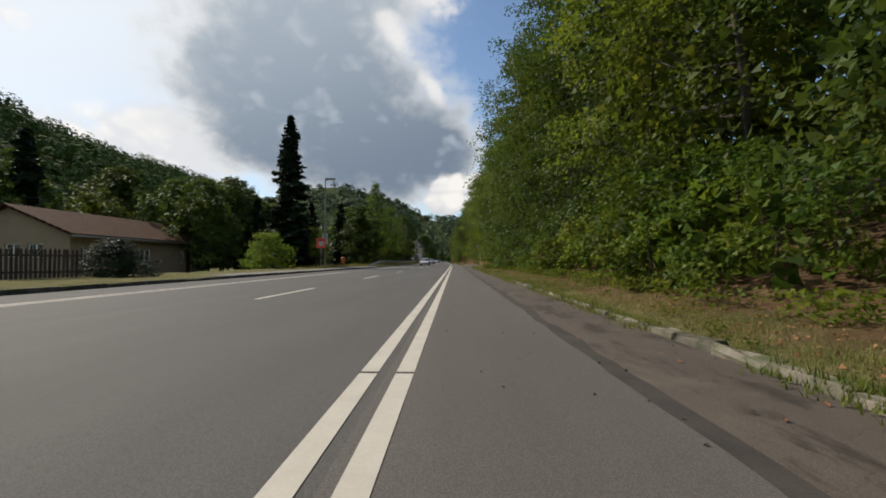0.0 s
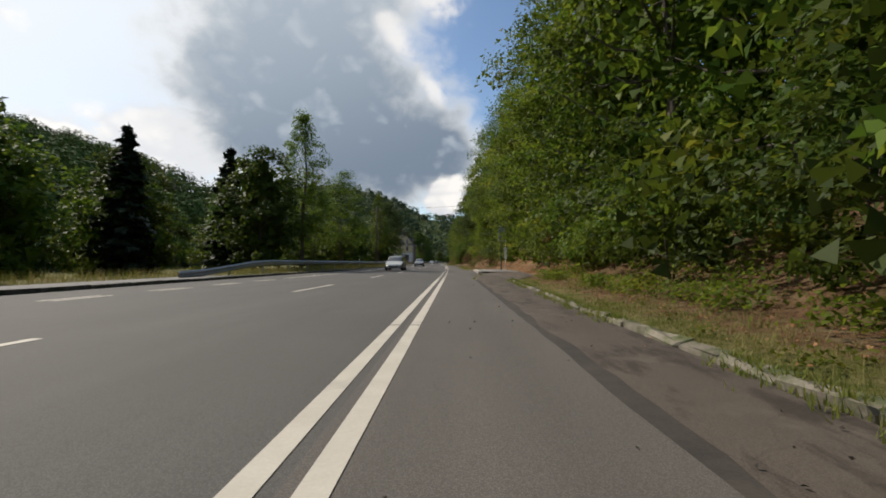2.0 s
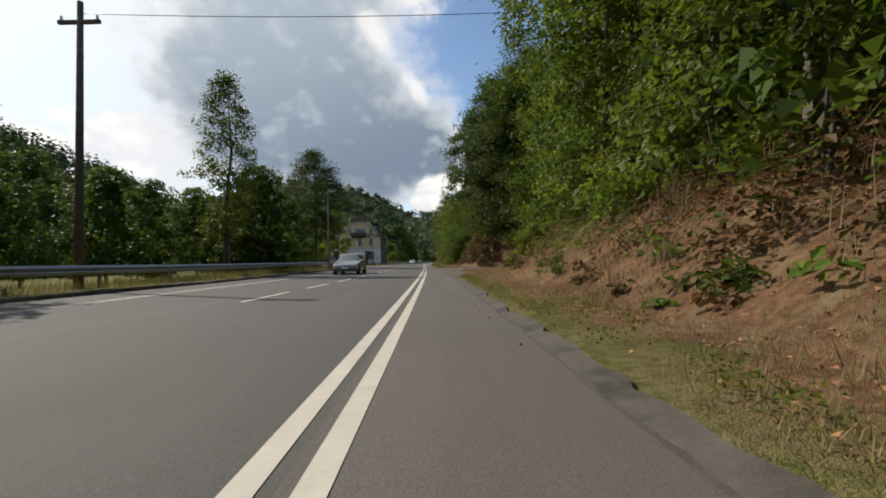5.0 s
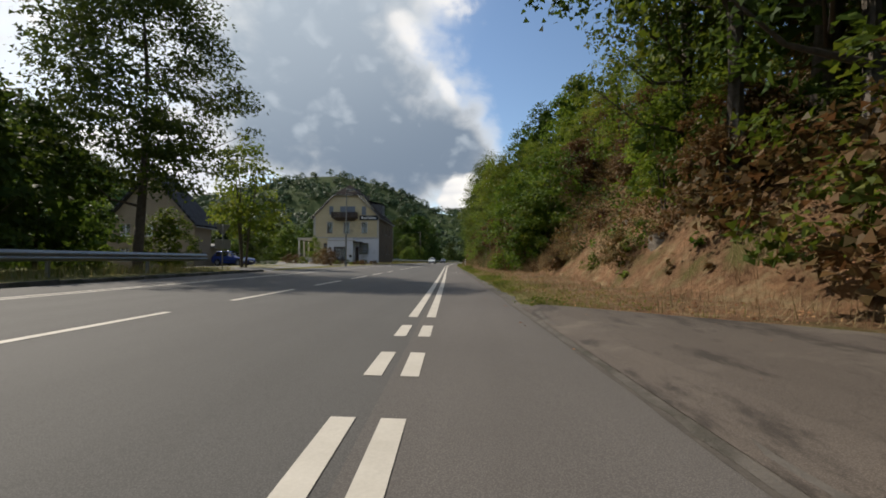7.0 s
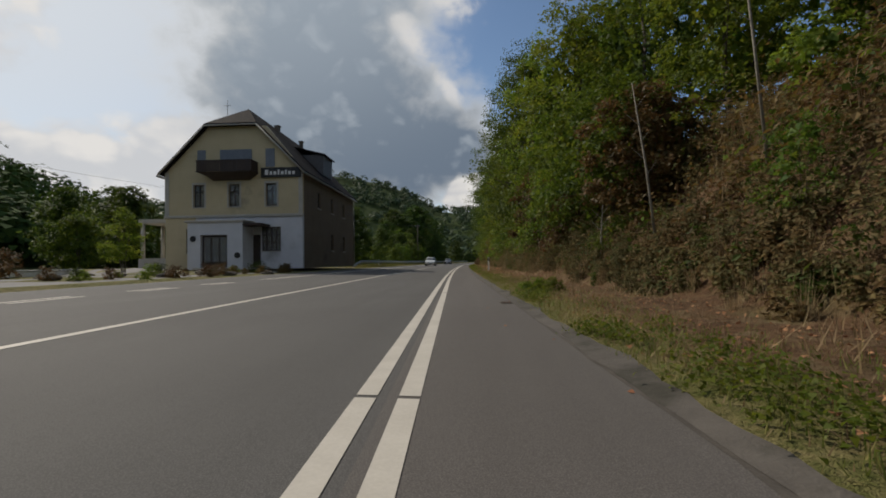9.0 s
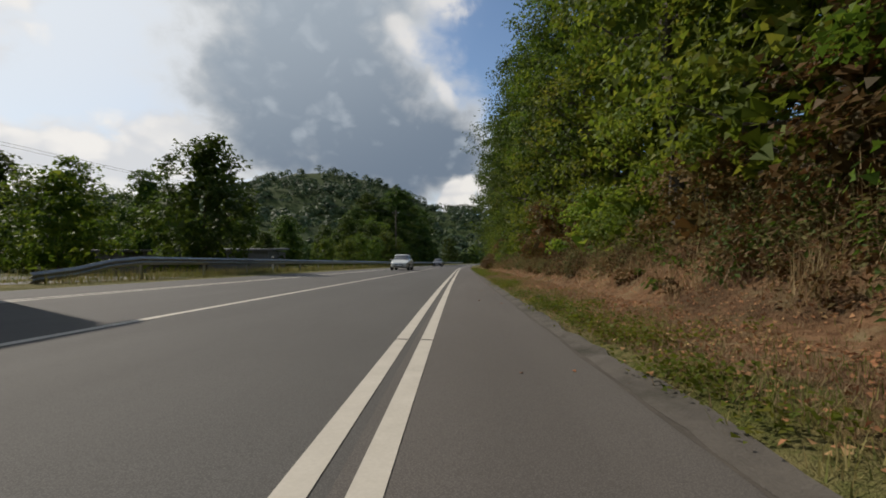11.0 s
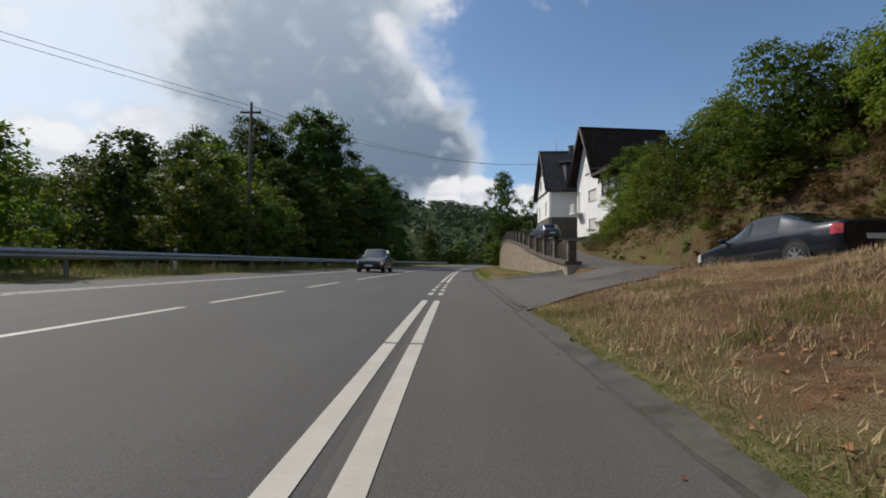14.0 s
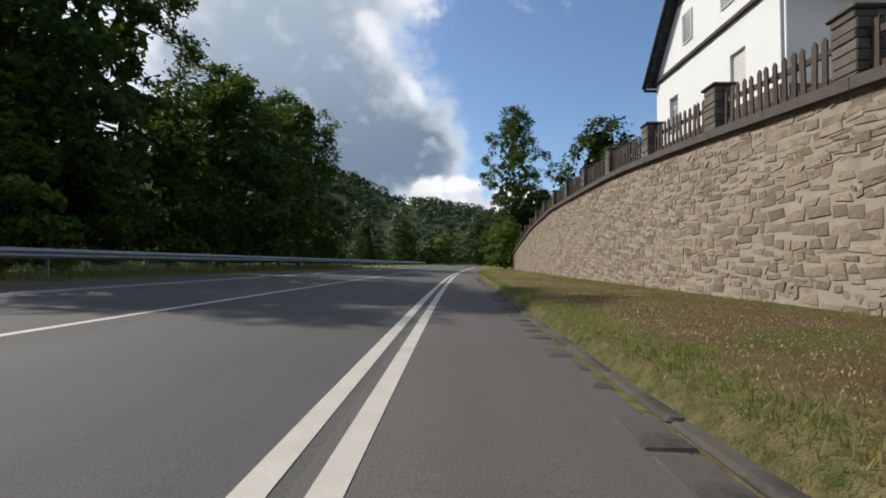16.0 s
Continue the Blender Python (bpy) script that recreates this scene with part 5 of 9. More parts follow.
woods("hillside_woods", "mixed green woodland on the valley side", M["leaf_hill"], scatter(2300, -58, -240, -20, 520, 3, 1.3), 95, 1.05, 5.0, 5)
woods("hillside_woods", "green woodland above the bank", M["leaf_hill"], scatter(260, 22, 60, -20, 250, 4), 60, 1.3, 3.6, 6)
woods("valley_trees", "trees and thickets across the valley ahead", M["leaf_hill"], scatter(420, -160, 150, 440, 560, 8), 60, 1.6, 4.2, 9)
woods("far_woods", "distant wooded ridge", M["leaf_far_haze"], scatter(1300, -520, 420, 540, 1000, 12), 46, 3.6, 8.0, 13)
woods("ridge_pines", "a few tall pines on the ridge line", M["leaf_far_haze"], np.stack([np.array([-22.0, -14, -6, 2, 9]), np.full(5, 985.0), ground_z(np.array([-22.0, -14, -6, 2, 9]) - cx(985.0), np.full(5, 985.0)) + np.array([3.0, 6, 7, 5, 2])], -1), 70, 3.0, 7.0, 14)

# ---- building materials ----
M["render_cream"] = surface("cream_render", (0.46, 0.385, 0.24), (0.57, 0.485, 0.315), 0.9, 0.8, 50, 0.3, 0.006, stain=(0.3, 0.26, 0.19))
M["render_pale"] = surface("pale_blue_render", (0.5, 0.515, 0.55), (0.62, 0.635, 0.67), 0.9, 0.8, 50, 0.3, 0.006, stain=(0.36, 0.36, 0.37))
M["render_white"] = surface("white_render", (0.74, 0.74, 0.72), (0.82, 0.82, 0.8), 0.9, 0.6, 60, 0.3, 0.004, stain=(0.66, 0.65, 0.62))
M["render_tan"] = surface("tan_render", (0.22, 0.175, 0.12), (0.29, 0.235, 0.165), 0.9, 0.7, 50, 0.3, 0.006, stain=(0.17, 0.135, 0.095))
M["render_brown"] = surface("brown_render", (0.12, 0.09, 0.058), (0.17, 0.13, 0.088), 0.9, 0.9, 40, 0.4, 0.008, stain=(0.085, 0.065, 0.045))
M["trim_stone"] = surface("trim_stone", (0.36, 0.34, 0.3), (0.48, 0.46, 0.42), 0.8, 2, 40, 0.2, 0.004)
M["wood_dark"] = surface("dark_wood", (0.025, 0.015, 0.011), (0.055, 0.036, 0.027), 0.7, 6, 30, 0.4, 0.004, rand=0.3)
M["wood_fence"] = surface("weathered_fence_wood", (0.035, 0.023, 0.016), (0.072, 0.049, 0.034), 0.8, 5, 40, 0.5, 0.004, rand=0.3)
M["frame_white"] = plain("window_frame_white", (0.7, 0.7, 0.68), 0.4)
M["shutter"] = surface("roller_shutter", (0.62, 0.6, 0.56), (0.7, 0.68, 0.63), 0.6, 2, 40, 0.15, 0.003)
M["shutter_blue"] = surface("faded_blue_paint", (0.13, 0.155, 0.19), (0.19, 0.22, 0.26), 0.7, 3, 40, 0.2, 0.003)
M["slate"] = surface("slate", (0.06, 0.062, 0.068), (0.11, 0.112, 0.12), 0.6, 2, 14, 0.7, 0.01)
M["mortar"] = surface("mortar", (0.27, 0.232, 0.182), (0.38, 0.33, 0.262), 0.95, 3, 50, 0.6, 0.012, stain=(0.2, 0.17, 0.13))
M["stone"] = surface("rubble_stone", (0.165, 0.128, 0.092), (0.36, 0.285, 0.205), 0.92, 9, 50, 0.9, 0.015, stain=(0.13, 0.11, 0.09), stain_at=(0.5, 0.75), rand=0.3)
M["stone_dark"] = surface("dark_stone", (0.085, 0.07, 0.055), (0.17, 0.142, 0.112), 0.9, 6, 40, 0.7, 0.012, stain=(0.06, 0.06, 0.045), rand=0.3)
M["coping"] = surface("coping_stone", (0.065, 0.055, 0.045), (0.11, 0.094, 0.077), 0.9, 4, 50, 0.5, 0.01, stain=(0.06, 0.06, 0.045))


def glass_material():
    mt, nt, bs = nodes_of("window_glass")
    bs.inputs["Base Color"].default_value = (0.75, 0.8, 0.82, 1)
    bs.inputs["Roughness"].default_value, bs.inputs["Transmission Weight"].default_value, bs.inputs["IOR"].default_value = 0.03, 0.85, 1.45
    return mt


M["glass"] = glass_material()


def roof_material(name, a, b, course=0.32, width=0.22):
    """Overlapping tiles in courses down the slope."""
    mt, nt, bs = nodes_of(name)
    uv = nt.nodes.new("ShaderNodeUVMap").outputs[0]
    br = nt.nodes.new("ShaderNodeTexBrick")
    br.offset = 0.5
    for k, v in (("Scale", 1.0), ("Mortar Size", 0.016), ("Brick Width", width), ("Row Height", course), ("Mortar Smooth", 0.6), ("Bias", -0.2)):
        br.inputs[k].default_value = v
    br.inputs["Color1"].default_value, br.inputs["Color2"].default_value, br.inputs["Mortar"].default_value = (*a, 1), (*b, 1), (*[v * 0.3 for v in a], 1)
    nt.links.new(uv, br.inputs["Vector"])
    n = noise_node(nt, 1.3, 6, 0.65, uv)
    col = mix_rgb(nt, step(nt, n, 0.5, 0.75, 0, 0.6), br.outputs[0], tuple(v * 0.6 for v in b))
    nt.links.new(col, bs.inputs["Base Color"])
    bs.inputs["Roughness"].default_value = 0.85
    bs.inputs["Specular IOR Level"].default_value = 0.06
    sx = nt.nodes.new("ShaderNodeSeparateXYZ")
    nt.links.new(uv, sx.inputs[0])
    fr = nt.nodes.new("ShaderNodeMath")
    fr.operation = "PINGPONG"
    fr.inputs[1].default_value = width / 2
    nt.links.new(sx.outputs[0], fr.inputs[0])
    row = nt.nodes.new("ShaderNodeMath")
    row.operation = "MODULO"
    row.inputs[1].default_value = course
    nt.links.new(sx.outputs[1], row.inputs[0])
    ad = nt.nodes.new("ShaderNodeMath")
    ad.operation = "SUBTRACT"
    nt.links.new(fr.outputs[0], ad.inputs[0])
    nt.links.new(row.outputs[0], ad.inputs[1])
    bump(nt, bs, ad.outputs[0], 0.8, 0.06)
    return mt


M["tile_inn"] = roof_material("dark_slate_tiles", (0.012, 0.01, 0.01), (0.022, 0.017, 0.016))
M["tile_brown"] = roof_material("brown_roof_tiles", (0.026, 0.019, 0.016), (0.044, 0.032, 0.027))
M["tile_grey"] = roof_material("grey_roof_tiles", (0.05, 0.052, 0.057), (0.075, 0.077, 0.083))
M["tile_red"] = roof_material("weathered_red_tiles", (0.06, 0.031, 0.018), (0.1, 0.053, 0.03))


def wall_mesh(w, h, holes, depth=0.3, top=None):
    """A wall in the plane y = 0, facing -y, with openings cut through; top: (x, z) points of a gable over it."""
    bm = bmesh.new()
    xs = sorted({0, w, *[v for o in holes for v in (o[0], o[1])]})
    zs = sorted({0, h, *[v for o in holes for v in (o[2], o[3])]})
    for a, b in zip(xs, xs[1:]):
        for c, d in zip(zs, zs[1:]):
            mx, mz = (a + b) / 2, (c + d) / 2
            if not any(o[0] < mx < o[1] and o[2] < mz < o[3] for o in holes):
                box(bm, a, b, 0, depth, c, d)
    if top:
        f = bm.faces.new([bm.verts.new((x, 0, z)) for x, z in top])
        ex = bmesh.ops.extrude_face_region(bm, geom=[f])
        bmesh.ops.translate(bm, vec=(0, depth, 0), verts=[v for v in ex["geom"] if isinstance(v, bmesh.types.BMVert)])
    bmesh.ops.remove_doubles(bm, verts=bm.verts, dist=0.0005)
    seen = {}
    for f in list(bm.faces):
        key = tuple(round(v, 3) for v in f.calc_center_median())
        if key in seen:
            for g in (f, seen[key]):
                if g.is_valid:
                    bm.faces.remove(g)
        else:
            seen[key] = f
    bmesh.ops.recalc_face_normals(bm, faces=bm.faces)
    return bm


def slope(name, corners, material, parent, thick=0.16, label=""):
    """A roof slope from its corners (eave left, eave right, ridge right, ridge left or one apex), with tile coordinates."""
    bm = bmesh.new()
    pts = [Vector(c) for c in corners]
    f = bm.faces.new([bm.verts.new(p) for p in pts])
    f.normal_update()
    n = f.normal.copy()
    if n.z < 0:
        n.negate()
    ex = bmesh.ops.extrude_face_region(bm, geom=[f])
    bmesh.ops.translate(bm, vec=-n * thick, verts=[v for v in ex["geom"] if isinstance(v, bmesh.types.BMVert)])
    bmesh.ops.recalc_face_normals(bm, faces=bm.faces)
    uv = bm.loops.layers.uv.new("UVMap")
    e = (pts[1] - pts[0]).normalized()
    u = n.cross(e)
    for fc in bm.faces:
        for l in fc.loops:
            l[uv].uv = ((l.vert.co - pts[0]).dot(e), abs((l.vert.co - pts[0]).dot(u)))
    return part(name, bm, material, parent, label)


def window(parent, m, w, h, mullions=1, bars=1, frame=None, sill=True, shutter=False, recess=0.12):
    """A window in an opening whose lower left corner is the origin of m, facing -y."""
    frame = frame or M["frame_white"]
    bm = bmesh.new()
    t = 0.07
    box(bm, 0, w, recess, recess + 0.06, 0, t)
    box(bm, 0, w, recess, recess + 0.06, h - t, h)
    box(bm, 0, t, recess, recess + 0.06, t, h - t)
    box(bm, w - t, w, recess, recess + 0.06, t, h - t)
    ob = part("window", bm, frame, parent)
    ob.matrix_local = m
    for k in range(mullions):
        x = w * (k + 1) / (mullions + 1)
        bm = bmesh.new()
        box(bm, x - 0.035, x + 0.035, recess - 0.004, recess + 0.056, t, h - t)
        part("mullion", bm, frame, ob)
    for k in range(bars):
        z = h * (0.68 if bars == 1 else (k + 1) / (bars + 1))
        bm = bmesh.new()
        box(bm, t, w - t, recess + 0.004, recess + 0.05, z - 0.025, z + 0.025)
        part("glazing_bar", bm, frame, ob)
    if shutter:
        bm = bmesh.new()
        n = max(4, int(h / 0.06))
        rows = [(0.0, 0.0)] + [q for k in range(n) for q in ((h * k / n + 0.006, 0.022), (h * (k + 1) / n - 0.006, 0.022), (h * (k + 1) / n, 0.0))]
        vs = [(bm.verts.new((0.05, recess - 0.008 - d, z)), bm.verts.new((w - 0.05, recess - 0.008 - d, z))) for z, d in rows]
        for p, q in zip(vs, vs[1:]):
            bm.faces.new((p[0], p[1], q[1], q[0]))
        part("shutter", bm, M["shutter"], ob, "closed pale roller shutter")
    bm = bmesh.new()
    box(bm, t, w - t, recess + 0.02, recess + 0.032, t, h - t)
    g = part("pane", bm, M["glass"], ob)
    g.visible_shadow = False
    if sill:
        bm = bmesh.new()
        box(bm, -0.06, w + 0.06, -0.06, recess, -0.06, -0.002, bevel=0.01)
        part("sill", bm, M["trim_stone"], ob)
    return ob


def at(x, z, y=0.0, turn=0.0):
    return pose(x, y, z, 0, 0, turn)


def inn():
    """The old roadside inn."""
    W, D, E, B = 9.9, 14.5, 7.0, 0.0
    ob = empty("inn", pose(-24.5, 199.8, 0.5, 0, 0, 1.4), "cream and pale blue old inn with half-hipped tiled roof", "house")
    c1 = 3.76
    part("wall", wall_mesh(2.2, c1, [(1.5, 2.05, 1.2, 2.9)]), M["render_cream"], ob, "cream end of the ground floor wall")
    wl = part("wall", wall_mesh(W - 2.2, c1, [(4.75, 6.15, 1.25, 2.95)]), M["render_pale"], ob, "pale bluish ground floor wall")
    wl.location.x = 2.2
    up = [(2.05, 2.85, 0.68, 2.28), (4.6, 5.4, 0.68, 2.28), (7.3, 8.1, 0.68, 2.28)]
    hz = E - c1
    gable = [(0, hz), (W, hz), (7.35, hz + 3.15), (3.15, hz + 3.15)]
    wu = part("wall", wall_mesh(W, hz, up, 0.3, gable), M["render_cream"], ob, "cream upper wall with gable")
    wu.location.z = c1
    boxes("string_course", M["trim_stone"], ob, (-0.08, W + 0.08, -0.1, 0.0, c1 - 0.08, c1 + 0.1), bevel=0.015)
    for x in (-0.03, W - 0.25):
        boxes("quoin", M["trim_stone"], ob, (x, x + 0.28, -0.05, 0.0, c1 + 0.11, E - 0.05))
    for x0, x1, z0, z1 in up:
        window(ob, at(x0, c1 + z0), x1 - x0, z1 - z0, 1, 1, M["wood_dark"])
        boxes("window_surround", M["trim_stone"], ob, (x0 - 0.1, x0, -0.04, 0, c1 + z0 - 0.05, c1 + z1 + 0.14), (x1, x1 + 0.1, -0.04, 0, c1 + z0 - 0.05, c1 + z1 + 0.14), (x0, x1, -0.04, 0, c1 + z1, c1 + z1 + 0.14))
    window(ob, at(1.5, 1.2), 0.55, 1.7, 1, 1, M["wood_dark"])
    window(ob, at(6.95, 1.25), 1.4, 1.7, 3, 2, M["wood_dark"])
    # attic: shuttered lights and the balcony door, set on the gable
    for x0, x1, z0, z1, mt in ((2.35, 2.95, 7.25, 8.5, "slate"), (7.3, 7.95, 7.2, 8.5, "slate"), (4.0, 6.3, 6.75, 8.5, "wood_dark")):
        boxes("attic_shutter" if mt == "slate" else "balcony_door", M["shutter_blue"], ob, (x0, x1, -0.05, 0.0, z0, z1), ((x0 + x1) / 2 - 0.03, (x0 + x1) / 2 + 0.03, -0.07, -0.05, z0, z1))
    # boarded balcony whose underside tapers back to the wall
    bm = bmesh.new()
    lo = [bm.verts.new(p) for p in ((3.5, 0, 6.3), (6.15, 0, 6.3), (6.05, -0.55, 6.42), (3.6, -0.55, 6.42))]
    hi = [bm.verts.new(p) for p in ((2.9, 0, 6.72), (6.75, 0, 6.72), (6.7, -1.12, 6.72), (2.95, -1.12, 6.72))]
    bm.faces.new(lo[::-1])
    bm.faces.new(hi)
    for k in range(4):
        bm.faces.new((lo[k], lo[(k + 1) % 4], hi[(k + 1) % 4], hi[k]))
    bmesh.ops.recalc_face_normals(bm, faces=bm.faces)
    bp = part("balcony", bm, M["wood_dark"], ob, "dark boarded balcony")
    bm = bmesh.new()
    for x0, x1, y0, y1 in ((2.9, 6.75, -1.16, -1.08), (2.9, 2.98, -1.08, 0), (6.67, 6.75, -1.08, 0)):
        box(bm, x0, x1, y0, y1, 7.46, 7.53)
        box(bm, x0, x1, y0, y1, 6.74, 6.8)
    part("handrail", bm, M["wood_dark"], bp)
    for k in range(26):
        boxes("board", M["wood_dark"], bp, (2.94 + 3.72 * k / 25, 3.07 + 3.72 * k / 25, -1.135, -1.112, 6.8, 7.46))
    for yy in (-0.98, -0.83, -0.68, -0.53, -0.38, -0.23, -0.08):
        for x in (2.92, 6.7):
            boxes("board", M["wood_dark"], bp, (x, x + 0.022, yy - 0.065, yy + 0.065, 6.8, 7.46))
    # porch, door, awning
    pw = part("porch", wall_mesh(3.8, 3.2, [(0.9, 2.75, 0.0, 2.35)], 1.5), M["render_pale"], ob, "projecting pale porch")
    pw.location = (2.55, -1.5, 0)
    dr = boxes("door", M["wood_dark"], ob, (3.47, 5.28, -1.3, -1.22, 0.12, 2.33))
    for k in range(3):
        boxes("door_pane", M["glass"], dr, (3.6 + k * 0.56, 4.05 + k * 0.56, -1.32, -1.302, 0.5, 2.2))
    boxes("doorstep", M["trim_stone"], ob, (3.2, 5.6, -2.0, -1.5, 0.0, 0.14), bevel=0.02)
    boxes("awning", M["wood_dark"], ob, (6.35, 7.6, -1.5, 0.0, 2.95, 3.1))
    boxes("porch_roof", M["trim_stone"], ob, (2.4, 6.5, -1.62, 0.0, 3.2, 3.34), bevel=0.02)
    # dark panel on the wall stands in for the shaded recess beside the porch
    boxes("side_door", M["wood_dark"], ob, (6.4, 6.9, -0.06, 0.0, 0.1, 2.4))
    for a in (2.95, 6.0):
        bm = bmesh.new()
        bmesh.ops.create_cone(bm, cap_ends=True, segments=20, radius1=0.2, radius2=0.2, depth=0.05, matrix=pose(a, -1.53, 2.1 if a < 4 else 0.95, 90))
        part("wall_plaque", bm, M["black"], ob)
    # other walls
    side = [(3.0, 3.7, 4.6, 5.9), (6.5, 7.2, 4.6, 5.9), (10.2, 10.9, 4.6, 5.9), (6.5, 7.2, 1.4, 2.8), (10.2, 10.9, 1.4, 2.8)]
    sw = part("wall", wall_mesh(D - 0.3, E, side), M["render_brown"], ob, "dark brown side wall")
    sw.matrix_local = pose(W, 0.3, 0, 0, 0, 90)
    for x0, x1, z0, z1 in side:
        window(ob, pose(W, 0.3 + x0, z0, 0, 0, 90), x1 - x0, z1 - z0, 1, 1, M["wood_dark"])
    lw = part("wall", wall_mesh(D - 0.3, E, []), M["render_cream"], ob)
    lw.matrix_local = pose(0, D, 0, 0, 0, -90)
    bw = part("wall", wall_mesh(W - 0.6, E, [], 0.3, [(0, E), (W - 0.6, E), (W / 2 - 0.3, 11.8)]), M["render_tan"], ob)
    bw.matrix_local = pose(W - 0.3, D, 0, 0, 0, 180)
    # roof with a half hip to the road
    o, rz, g0 = 0.32, 12.05, 2.3
    k = (rz - E) / (W / 2)
    ez = E - k * o
    hz2 = 10.15
    xl = W / 2 - (rz - hz2) / k
    front = -0.45
    slope("roof", [(W + o, front, ez + 0.16), (W + o, D + 0.3, ez + 0.16), (W / 2, D + 0.3, rz + 0.16), (W / 2, g0, rz + 0.16), (W - xl, front, hz2 + 0.16)], M["tile_inn"], ob)
    slope("roof", [(-o, D + 0.3, ez + 0.16), (-o, front, ez + 0.16), (xl, front, hz2 + 0.16), (W / 2, g0, rz + 0.16), (W / 2, D + 0.3, rz + 0.16)], M["tile_inn"], ob)
    slope("roof_hip", [(xl, front, hz2 + 0.15), (W - xl, front, hz2 + 0.15), (W / 2, g0, rz + 0.15)], M["tile_inn"], ob)
    for pts in ([(-o, front - 0.03, ez - 0.02), (xl, front - 0.03, hz2)], [(xl, front - 0.03, hz2), (W - xl, front - 0.03, hz2)], [(W - xl, front - 0.03, hz2), (W + o, front - 0.03, ez - 0.02)]):
        bm = bmesh.new()
        tube(bm, pts, [0.055, 0.055], 4)
        part("bargeboard", bm, M["trim_stone"], ob)
    for x in (-o, W + o):
        bm = bmesh.new()
        tube(bm, [(x, front, ez - 0.02), (x, D + 0.3, ez - 0.02)], [0.08, 0.08], 8)
        part("gutter", bm, M["steel_dull"], ob)
    bm = bmesh.new()
    tube(bm, [(W + 0.08, D, 0.2), (W + 0.08, D, ez)], [0.05, 0.05], 8)
    part("downpipe", bm, M["steel_dull"], ob)
    # dormer and chimneys on the right slope
    dm = boxes("dormer", M["slate"], ob, (W - 2.6, W - 0.7, 7.0, 9.6, 8.0, 9.75))
    slope("dormer_roof", [(W - 0.5, 6.8, 9.75), (W - 0.5, 9.8, 9.75), (W - 3.4, 9.8, 10.5), (W - 3.4, 6.8, 10.5)], M["tile_inn"], dm, 0.1)
    window(dm, pose(W - 0.69, 7.3, 8.4, 0, 0, 90), 1.9, 1.1, 1, 0, M["wood_dark"], False)
    for x, y, s, z in ((W / 2 + 0.6, 6.2, 0.17, 12.0), (W / 2 + 1.6, 9.0, 0.14, 11.4)):
        boxes("chimney", M["stone_dark"], ob, (x - s, x + s, y - s, y + s, 10.2, z), (x - s - 0.06, x + s + 0.06, y - s - 0.06, y + s + 0.06, z, z + 0.1))
    bm = bmesh.new()
    tube(bm, [(W / 2 - 1.6, 2.2, 10.6), (W / 2 - 1.6, 2.2, 12.9)], [0.025, 0.02], 6)
    tube(bm, [(W / 2 - 1.9, 2.2, 12.5), (W / 2 - 1.3, 2.2, 12.5)], [0.015, 0.015], 5)
    part("aerial", bm, M["steel_dull"], ob)
    # veranda at the far corner
    v = boxes("veranda", M["trim_stone"], ob, (-2.9, 0.0, 1.2, 6.0, 3.5, 3.8), label="stone veranda roof")
    boxes("parapet", M["trim_stone"], v, (-2.9, 0.0, 1.2, 6.0, 0.0, 0.9))
    for yy in (1.4, 3.6, 5.8):
        bm = bmesh.new()
        tube(bm, [(-2.7, yy, 0.9), (-2.7, yy, 3.5)], [0.15, 0.13], 10)
        part("column", bm, M["trim_stone"], v)
    # hanging sign over the forecourt
    sg = boxes("name_board", M["black"], ob, (7.0, 9.85, -0.16, -0.06, 6.42, 7.12), bevel=0.02)
    x = 7.3
    for w, z0, z1 in ((0.24, 6.2, 6.56), (0.18, 6.2, 6.44), (0.2, 6.2, 6.44), (0.12, 6.2, 6.56), (0.2, 6.2, 6.44), (0.12, 6.2, 6.52), (0.2, 6.2, 6.44), (0.18, 6.2, 6.44)):
        boxes("pale_stroke", M["frame_white"], sg, (x, x + w, -0.175, -0.16, z0 + 0.4, z1 + 0.4))
        x += w + 0.1
    return ob


